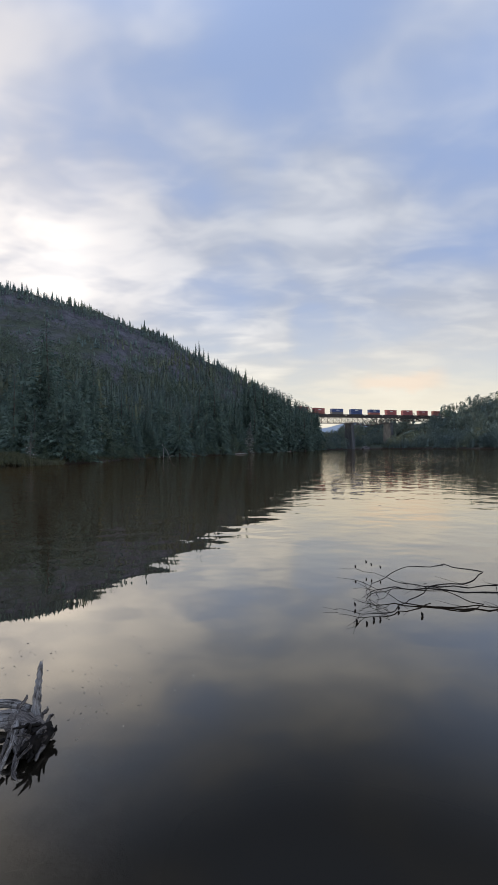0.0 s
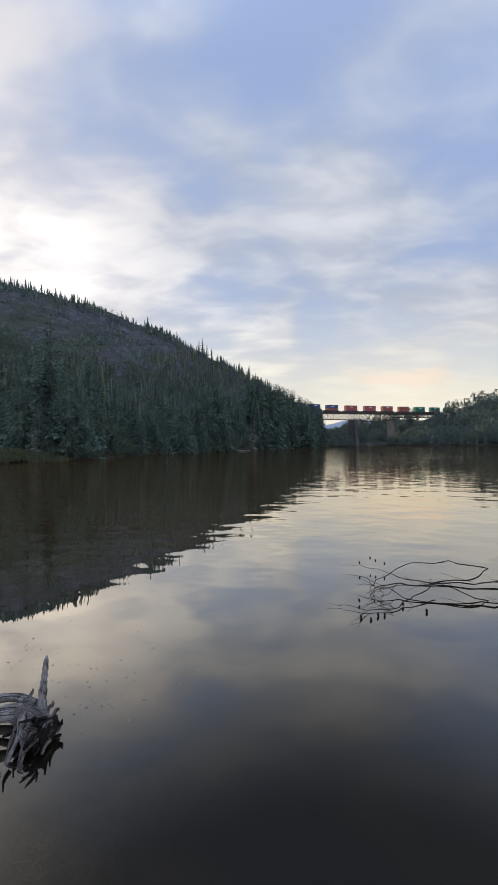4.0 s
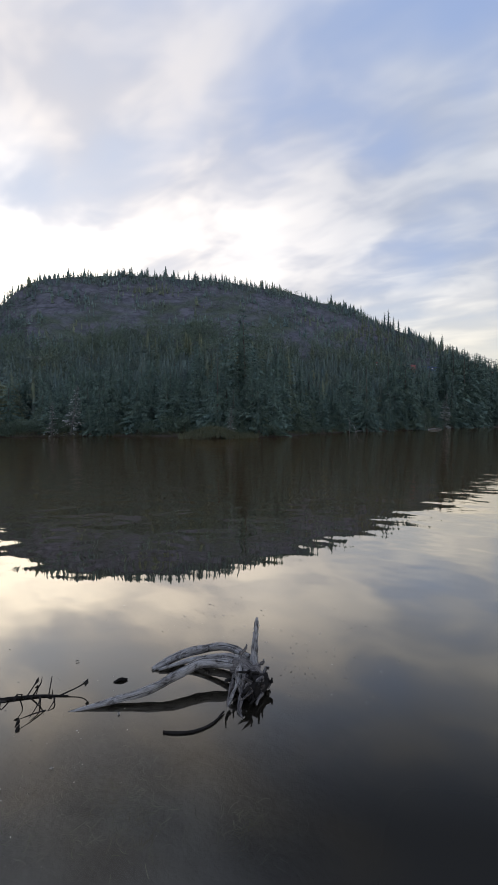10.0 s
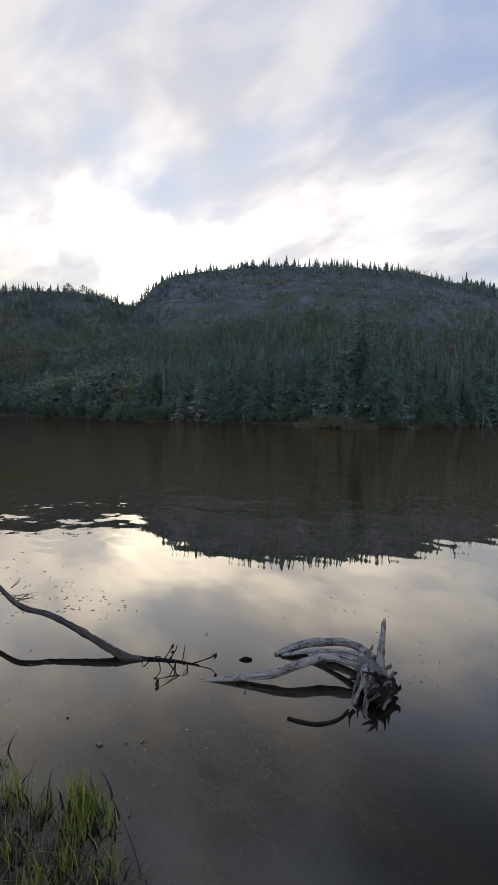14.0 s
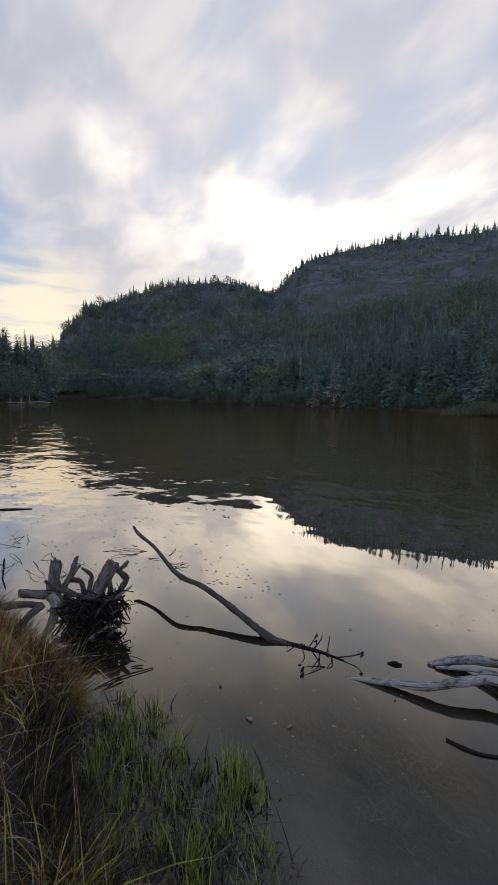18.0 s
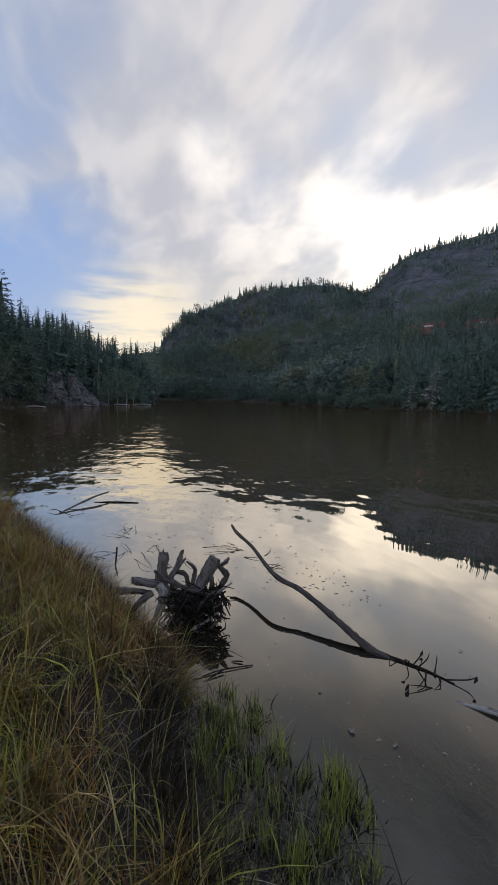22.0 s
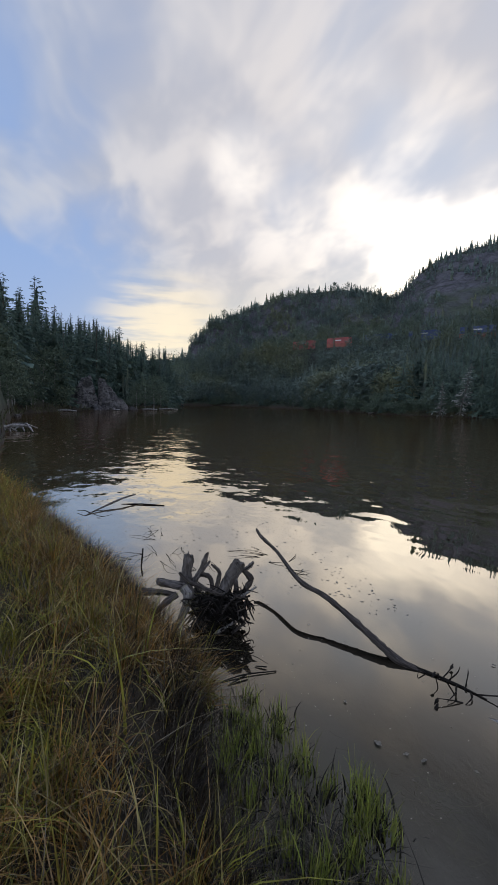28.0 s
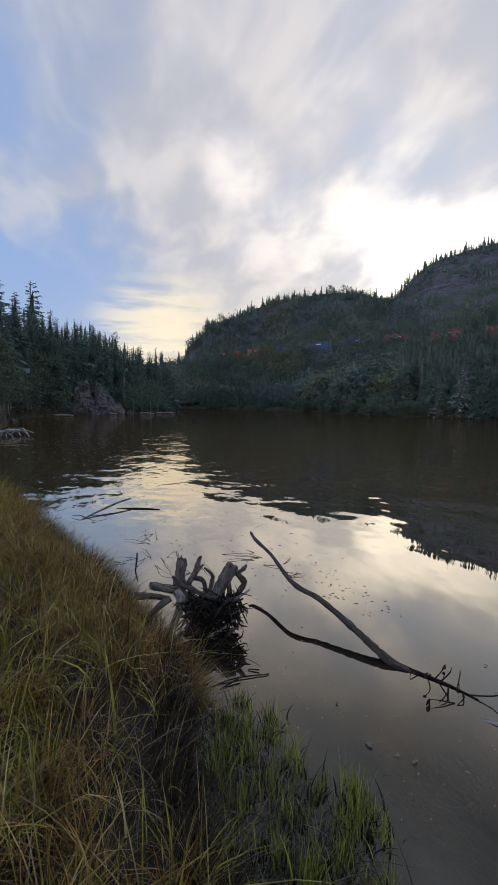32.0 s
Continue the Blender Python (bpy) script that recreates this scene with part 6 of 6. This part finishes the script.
def build_bank_grass():
    rs = np.random.RandomState(14)
    # tussocks: blades fountain out of many small clumps, with dark gaps between
    sets = (("dry_grass", "golden brown dry grass tussocks on the sloping bank", DRY, 980, 20, -0.05, 0.9, -6.5, -1.1, 0.12, 0.34, 0.0066, 0.030, 0.85),
            ("green_grass", "long yellow-green grass on the bank", FRESH, 560, 20, 0.38, 1.9, -6.5, -0.8, 0.16, 0.42, 0.0074, 0.030, 0.8),
            ("dry_grass", "tawny grass round the foot of the stump", DRY, 120, 18, -0.07, 0.16, -3.6, -2.7, 0.12, 0.28, 0.0070, 0.028, 0.6),
            ("green_grass", "upright yellow-green blades at the bank's edge beside the stump", FRESH, 46, 14, -0.07, 0.08, -3.15, -2.5, 0.18, 0.34, 0.0062, 0.026, 0.4),
            ("dead_straw", "bent grey dead grass on the bank's edge", STRAW, 300, 11, 0.0, 0.9, -6.0, -1.0, 0.14, 0.36, 0.0052, 0.05, 1.5),
            ("dry_grass", "dry grass farther along the bank", DRY, 420, 30, 0.0, 2.2, -15, -6, 0.18, 0.42, 0.008, 0.10, 0.9),
            ("green_grass", "green grass farther along the bank", FRESH, 300, 28, 0.0, 2.5, -18, -6, 0.2, 0.45, 0.009, 0.10, 0.8))
    for name, label, material, clumps, each, lo, hi, x0, x1, l0, l1, w, spread, bend in sets:
        cx, cy = bank_places(clumps, rs, lo, hi, x0, x1)
        cy = cy - 0.06 * ((cx > -2.7) & (cx < -1.5))       # tussocks set back here, so the darkened hanging grass shows
        if material is FRESH:
            cy = cy + 0.38 * (cx > -1.95)                  # green grass comes nearer to the water by the standing place
        keep = np.hypot(cx + 0.42, cy - 0.1) > 0.6
        edge = bank_side(cx, cy)                          # tussocks thinned out: the near-black thatch stands for shade under the bank's lip
        shade_gap = (cx > -2.75) & (cx < -1.85) & (edge < 0.36)
        u = np.clip(((cx + 2.85) * 0.80 + (cy + 0.16) * 0.60) / 1.0, 0, 1)
        shade_pit = np.hypot(cx + 2.85 - 0.80 * u, cy + 0.16 - 0.60 * u) < 0.15 + 0.05 * np.sin(cx * 17)
        keep &= ~(shade_pit & (rs.uniform(0, 1, len(cx)) < (0.35 if material is STRAW else 0.86)))
        if cx.min() > -7:                                 # tussocks stand apart, with black gaps between them
            keep &= lumps(cx, cy, 0.42, 8, 31) > -0.45
        if material is FRESH:                             # only the dry grass follows the edge beyond the stump
            keep &= (cx > -3.3) | (cx < -6) | (rs.uniform(0, 1, len(cx)) < 0.35)
        keep &= ~(shade_gap & (rs.uniform(0, 1, len(cx)) < (0.55 if material is STRAW else 0.88)))
        cx, cy = cx[keep], cy[keep]
        size = rs.uniform(0.6, 1.35, len(cx))
        ox, oy = rs.normal(0, 1, (len(cx), each)), rs.normal(0, 1, (len(cx), each))
        x, y = (cx[:, None] + ox * spread).ravel(), (cy[:, None] + oy * spread).ravel()
        tilt = rs.normal(0, 0.36, (len(cx), 2)) + np.array([0.05, 0.10])
        flop = np.stack([(ox * 0.33 * bend + tilt[:, :1]).ravel(), (oy * 0.33 * bend + tilt[:, 1:]).ravel()], 1)
        n = len(x)
        length = rs.uniform(l0, l1, n) * np.repeat(size, each)
        v, f = blades(x, y, land(x, y) - 0.02, length, np.full(n, w) * rs.uniform(0.4, 1.4, n), bend, rs, flop)
        tagged(new(name, mesh_of(name, v, f, material)), label, "grass", kind="stuff")
    # matted thatch close to the ground, coloured near black for shade between tussocks
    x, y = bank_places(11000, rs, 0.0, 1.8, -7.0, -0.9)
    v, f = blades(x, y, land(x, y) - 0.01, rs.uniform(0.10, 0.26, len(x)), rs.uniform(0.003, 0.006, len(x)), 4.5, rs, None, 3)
    tagged(new("grass_thatch", mesh_of("grass_thatch", v, f, SHADE_THATCH)), "flattened brown thatch under the bank grass, darkened for the shade there", "grass", kind="stuff")
    # upright stems above the tussocks
    x, y = bank_places(520, rs, -0.03, 1.5, -7.0, -1.0)
    v, f = blades(x, y, land(x, y), rs.uniform(0.28, 0.52, 520), rs.uniform(0.0025, 0.0055, 520), 0.8, rs, np.stack([rs.normal(0, 0.3, 520), rs.normal(0.05, 0.3, 520)], 1), 5)
    tagged(new("tall_grass", mesh_of("tall_grass", v, f, FRESH)), "tall thin grass stems along the bank", "grass", kind="stuff")
    # pale arching blades lying over the rest
    x, y = bank_places(900, rs, 0.02, 1.6, -6.5, -0.9)
    n = len(x)
    v, f = blades(x, y, land(x, y) + rs.uniform(0, 0.12, n), rs.uniform(0.16, 0.42, n), rs.uniform(0.004, 0.0085, n), 1.8, rs, np.stack([rs.normal(0, 0.6, n), rs.normal(0.1, 0.6, n)], 1), 6)
    tagged(new("pale_grass", mesh_of("pale_grass", v, f, PALEGRASS)), "pale yellow arching blades over the bank grass", "grass", kind="stuff")
    # dead blades hanging over the bank's edge, their colour darkened for the shade below
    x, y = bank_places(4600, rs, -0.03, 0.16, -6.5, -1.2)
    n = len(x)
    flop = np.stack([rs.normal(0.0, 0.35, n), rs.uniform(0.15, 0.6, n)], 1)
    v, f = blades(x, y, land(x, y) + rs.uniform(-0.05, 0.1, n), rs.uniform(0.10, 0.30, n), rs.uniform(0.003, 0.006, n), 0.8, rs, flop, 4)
    tagged(new("hanging_grass", mesh_of("hanging_grass", v, f, SHADE_THATCH)), "dead grass hanging over the bank's edge, darkened for the shade under it", "grass", kind="stuff")
    # thinner grass over the rest of the bank, round and behind the standing place
    x, y = bank_places(5200, rs, 0.25, 3.4, -7.0, 4.2)
    far = np.hypot(x + 0.42, y - 0.1) > 0.7
    x, y = x[far], y[far]
    v, f = blades(x, y, land(x, y) - 0.01, rs.uniform(0.08, 0.22, len(x)), rs.uniform(0.005, 0.010, len(x)), 1.4, rs, None, 3)
    tagged(new("short_grass", mesh_of("short_grass", v, f, FRESH)), "short trodden grass on the bank above the water", "grass", kind="stuff")
    # a few broad green leaves standing out of the grass
    x, y = bank_places(90, rs, 0.1, 1.2, -3.6, -1.0)
    v, f = blades(x, y, land(x, y), rs.uniform(0.3, 0.5, 90), rs.uniform(0.010, 0.018, 90), 1.5, rs, None, 5)
    tagged(new("broad_grass", mesh_of("broad_grass", v, f, FRESH)), "broad green blades among the bank grass", "grass", kind="stuff")


build_bank_grass()


def build_sedge():
    rs = np.random.RandomState(19)
    spots = [(-2.62, 0.72, 1.0), (-2.5, 0.8, 1.1), (-2.45, 0.92, 0.9), (-2.33, 0.75, 1.0), (-2.22, 0.95, 1.2), (-2.16, 0.80, 0.9), (-2.05, 1.0, 0.9), (-1.98, 1.13, 1.2), (-1.90, 1.16, 1.3), (-1.86, 1.06, 1.2), (-1.80, 1.16, 0.9),
             (-1.75, 0.95, 1.1), (-1.72, 0.80, 1.2), (-1.62, 1.05, 0.8), (-1.95, 0.85, 0.8), (-2.1, 0.66, 1.0), (-1.85, 0.7, 1.0), (-2.4, 0.65, 1.0), (-1.62, 0.78, 1.1), (-1.55, 0.62, 1.0), (-2.75, 0.85, 0.8), (-2.56, 0.98, 0.7),
             (-1.66, 0.55, 1.1), (-1.78, 0.48, 1.0), (-1.95, 0.55, 1.0), (-2.28, 0.58, 1.0), (-1.48, 0.9, 0.8)]
    for x, y, k in spots:
        n = int(46 * k)
        px, py = rs.normal(0, 0.034, n), rs.normal(0, 0.034, n)
        v, f = blades(px, py, np.full(n, -0.03), rs.uniform(0.07, 0.235, n) * k, rs.uniform(0.005, 0.010, n), 0.6, rs, None, 4)
        tuft = tagged(new("sedge_tuft"), "tuft of bright green sedge standing in shallow water", "sedge", "sedge tufts in the shallows")
        tuft.matrix_world = pose(x, y, 0)
        under(new("leaves", mesh_of("leaves", v, f, SEDGE)), tuft)
        n = int(30 * k)
        px, py = rs.normal(0, 0.040, n), rs.normal(0, 0.040, n)
        v, f = blades(px, py, np.full(n, -0.03), rs.uniform(0.06, 0.17, n), rs.uniform(0.006, 0.013, n), 1.5, rs, None, 4)
        under(new("dead_leaves", mesh_of("dead_leaves", v, f, PEAT)), tuft)
    # loose stems and broken straw between the tufts
    n = 1100
    x, y = rs.uniform(-2.9, -1.45, n), rs.uniform(0.45, 1.15, n)
    keep = y < 0.62 + (x + 2.9) * 0.42
    x, y = x[keep], y[keep]
    v, f = blades(x, y, np.full(len(x), -0.04), rs.uniform(0.08, 0.24, len(x)), rs.uniform(0.003, 0.006, len(x)), 2.8, rs, None, 4)
    tagged(new("sedge_litter", mesh_of("sedge_litter", v, f, STRAW)), "bent dead stems in the shallow water", "grass", kind="stuff")
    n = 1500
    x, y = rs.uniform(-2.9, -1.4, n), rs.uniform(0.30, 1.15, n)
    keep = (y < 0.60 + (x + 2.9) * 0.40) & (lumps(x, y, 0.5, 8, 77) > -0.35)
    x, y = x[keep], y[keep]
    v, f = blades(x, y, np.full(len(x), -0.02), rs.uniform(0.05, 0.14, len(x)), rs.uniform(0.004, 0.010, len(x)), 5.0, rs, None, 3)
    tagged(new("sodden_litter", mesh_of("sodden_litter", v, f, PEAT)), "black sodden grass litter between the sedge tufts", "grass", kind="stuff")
    n = 190
    x, y = rs.uniform(-3.0, -1.45, n), rs.uniform(0.45, 1.1, n)
    keep = y < 0.60 + (x + 3.0) * 0.38
    x, y = x[keep], y[keep]
    v, f = blades(x, y, np.full(len(x), -0.04), rs.uniform(0.1, 0.3, len(x)), rs.uniform(0.003, 0.006, len(x)), 0.8, rs, None, 4)
    tagged(new("loose_sedge", mesh_of("loose_sedge", v, f, SEDGE)), "single green sedge stems in the shallows", "grass", kind="stuff")


build_sedge()


def build_waterweed():
    rs = np.random.RandomState(51)
    for cx, cy, sx, sy, n in ((-1.62, 1.86, 0.24, 0.16, 90), (-1.40, 1.72, 0.12, 0.12, 40), (-0.84, 1.92, 0.09, 0.06, 40), (-1.95, 1.45, 0.16, 0.09, 40), (-1.85, 2.15, 0.16, 0.10, 30)):
        weed = tagged(new("water_weed"), "thin trailing water weed just under the surface", "water weed", "weed in the shallows")
        bits, faces, base = [], [], 0
        for _ in range(n * 3):
            p = np.array([cx + rs.normal(0, sx), cy + rs.normal(0, sy)])
            a, ln, w = rs.uniform(0, 6.28), rs.uniform(0.02, 0.09), rs.uniform(0.0006, 0.0014)
            turn, deep = rs.uniform(-1.6, 1.6), -rs.uniform(0.012, 0.05)
            row = []
            for k in range(6):
                d = np.array([math.cos(a), math.sin(a)])
                side = np.array([-d[1], d[0]]) * w
                row += [(*(p + side), deep), (*(p - side), deep)]
                p = p + d * ln / 5
                a += turn / 5
            bits += row
            faces += [(base + 2 * k, base + 2 * k + 1, base + 2 * k + 3, base + 2 * k + 2) for k in range(5)]
            base += 12
        tagged(under(new("weed_mat", mesh_of("weed_mat", bits, faces, WEED)), weed), kind="stuff")


build_waterweed()


def build_shore_growth():
    rs = np.random.RandomState(27)
    n = 9000
    az = rs.uniform(-9, 103, n)
    r = curve_through(SHORE_AZ, SHORE_R, az) + 1.5 * lumps(-curve_through(SHORE_AZ, SHORE_R, az) * np.sin(np.radians(az)), curve_through(SHORE_AZ, SHORE_R, az) * np.cos(np.radians(az)), 14, 6, 3) + rs.uniform(-0.3, 2.5, n)
    x, y = -r * np.sin(np.radians(az)), r * np.cos(np.radians(az))
    z = np.maximum(land(x, y), 0)
    keep = z < 1.2
    v, f = blades(x[keep], y[keep], z[keep] - 0.1, rs.uniform(0.3, 0.85, keep.sum()), rs.uniform(0.05, 0.10, keep.sum()), 1.2, rs, None, 3)
    tagged(new("shore_grass", mesh_of("shore_grass", v, f, MOSSY)), "pale grass fringe along the far waterline", "grass", kind="stuff")
    n = 5000
    az = rs.uniform(22.5, 33, n)
    r = rs.uniform(58, 66, n)
    x, y = -r * np.sin(np.radians(az)), r * np.cos(np.radians(az))
    z = 1.3 * np.exp(-((az - 28.5) / 3.2) ** 2) * np.clip((r - 57.5) / 3, 0, 1)
    z = np.maximum(land(x, y), z)
    v, f = blades(x, y, z - 0.15, rs.uniform(0.4, 1.0, n), rs.uniform(0.04, 0.09, n), 2.0, rs, None, 3)
    tagged(new("mound_grass", mesh_of("mound_grass", v, f, MOSSY)), "grey-green matted grass on a low mound at the far shore", "grass", kind="stuff")
    bushes = []
    for k in range(4):
        v, f = leafy_arrays(rs, 2.2, 2.8, 34, 24, 0.13)
        bush = tagged(new("alder_bush"), "low rounded green alder bush at the waterline", "bush", "bushes along the shore")
        under(new("foliage", mesh_of("foliage", v, f, LEAVES)), bush)
        under(new("stem", trunk_mesh("stem", 1.7, 0.05, BARK, rs, bend=0.05, limbs=6, limb_len=0.9)), bush)
        bushes.append(bush)
    count = 0
    for i in range(84):
        az = rs.uniform(-9, 100)
        r = float(curve_through(SHORE_AZ, SHORE_R, az)) + rs.uniform(0.8, 3.5)
        x, y = polar(az, r)
        k = rs.uniform(0.6, 1.35) * (1.5 if 55 < az < 78 else 1)
        if 88.9 < az < 95.4:
            continue
        b = bushes[count] if count < 4 else copy_thing(bushes[rs.randint(4)], pose(0, 0, 0))
        count += 1
        b.matrix_world = pose(x, y, max(0.05, level(x, y)) - 0.1, 0, 0, rs.uniform(0, 360)) @ Matrix.Diagonal((k, k, k * rs.uniform(0.7, 1.1), 1))


build_shore_growth()

GRANITE = surface("granite", (0.050, 0.047, 0.049), (0.185, 0.176, 0.176), 1.5, 0.9, 1.0, 2.0, spot=(0.034, 0.034, 0.033), spot_scale=0.8, spot_at=(0.5, 0.60), distance=0.25, stretch=(1, 1, 1.3))


def build_rocks():
    def rock(az, r, size, sink, seed, turn, label="grey granite outcrop sloping into the water"):
        bm = bmesh.new()
        bmesh.ops.create_icosphere(bm, subdivisions=4, radius=1.0)
        rs = random.Random(seed)
        cuts = [Vector((rs.uniform(-1, 1), rs.uniform(-1, 1), rs.uniform(-0.1, 0.9))).normalized() for _ in range(11)]
        for v in bm.verts:
            d = v.co.normalized()
            k = min(rs2 / max(1e-3, d.dot(c)) if d.dot(c) > 0.05 else 9 for c, rs2 in zip(cuts, (0.55, 0.7, 0.6, 0.5, 0.75, 0.6, 0.65, 0.55, 0.7, 0.6, 0.5)))
            v.co = d * min(1.0, k) * (1 + 0.05 * noise.cell(d * 2.3 + Vector((seed, 0, seed))) + 0.04 * noise.cell(d * 5.1 + Vector((0, seed, 0))) + 0.06 * noise.noise(d * 4 + Vector((seed, 0, 0))) + 0.03 * noise.noise(d * 11))
            v.co = Vector((v.co.x * size[0], v.co.y * size[1], v.co.z * size[2]))
        me = bpy.data.meshes.new("rock_outcrop")
        bm.to_mesh(me)
        bm.free()
        me.materials.append(GRANITE)
        ob = tagged(new("rock_outcrop", me), label, "rock", "rocks of the point")
        x, y = polar(az, r)
        ob.matrix_world = pose(x, y, sink, 0, 0, turn)

    rock(90.8, 79.5, (3.3, 3.4, 8.0), -0.4, 12, 80, "bare sloping grey granite slab at the edge of the lake")
    rock(93.6, 78.0, (2.9, 2.8, 9.2), -0.5, 23, 130, "bare sloping grey granite slab at the edge of the lake")
    rock(95.3, 76.5, (1.8, 1.6, 2.2), -0.3, 3, 60)
    rock(92.2, 76.6, (1.5, 1.2, 1.7), -0.3, 9, 20)
    rock(88.0, 81.5, (2.0, 1.6, 1.6), -0.3, 4, 10)
    rock(100.9, 46, (0.7, 0.5, 0.35), 0.0, 5, 10, "small grey boulder at the water's edge")
    rock(-16.5, 372, (6, 5, 4), 0, 6, 30, "pale boulder below the bridge pier")


build_rocks()


def build_far_hill():
    """A blue hill far down the valley, seen under the bridge."""
    a = np.radians(np.linspace(-26, 2, 60))
    rows = []
    for r, k in ((2300, 0.0), (2450, 0.5), (2700, 1.0), (3100, 0.7)):
        h = k * (128 + 14 * np.sin(a * 19) + 12 * np.sin(a * 47 + 1))
        rows.append(np.stack([-r * np.sin(a), r * np.cos(a), h], 1))
    v = np.array(rows)
    n = v.shape[1]
    f = [(i * n + j, i * n + j + 1, (i + 1) * n + j + 1, (i + 1) * n + j) for i in range(3) for j in range(n - 1)]
    # aerial haze is put into the base colour as pale blue
    hazy = surface("hazy_blue_hill", (0.20, 0.27, 0.36), (0.25, 0.32, 0.41), 0.004, 1.0, 0)
    tagged(new("backdrop_hill", mesh_of("backdrop_hill", v.reshape(-1, 3), f, hazy, True)), "hazy blue hill far down the valley", "hill", kind="structure")


build_far_hill()


def motions():
    # the container train crosses the bridge and runs along the hillside
    for k, car in TRAIN:
        walk(car, [(float(t), on_track(TRAIN_START + TRAIN_SPEED * t - CAR_PITCH * k)) for t in range(0, 33)])
    # the ripples drift slowly along the lake
    walk(WATER_SHEET, [(0.0, pose(0, 0, 0)), (16.0, pose(-1.1, -0.9, 0)), (32.0, pose(-2.2, -1.8, 0))])


motions()
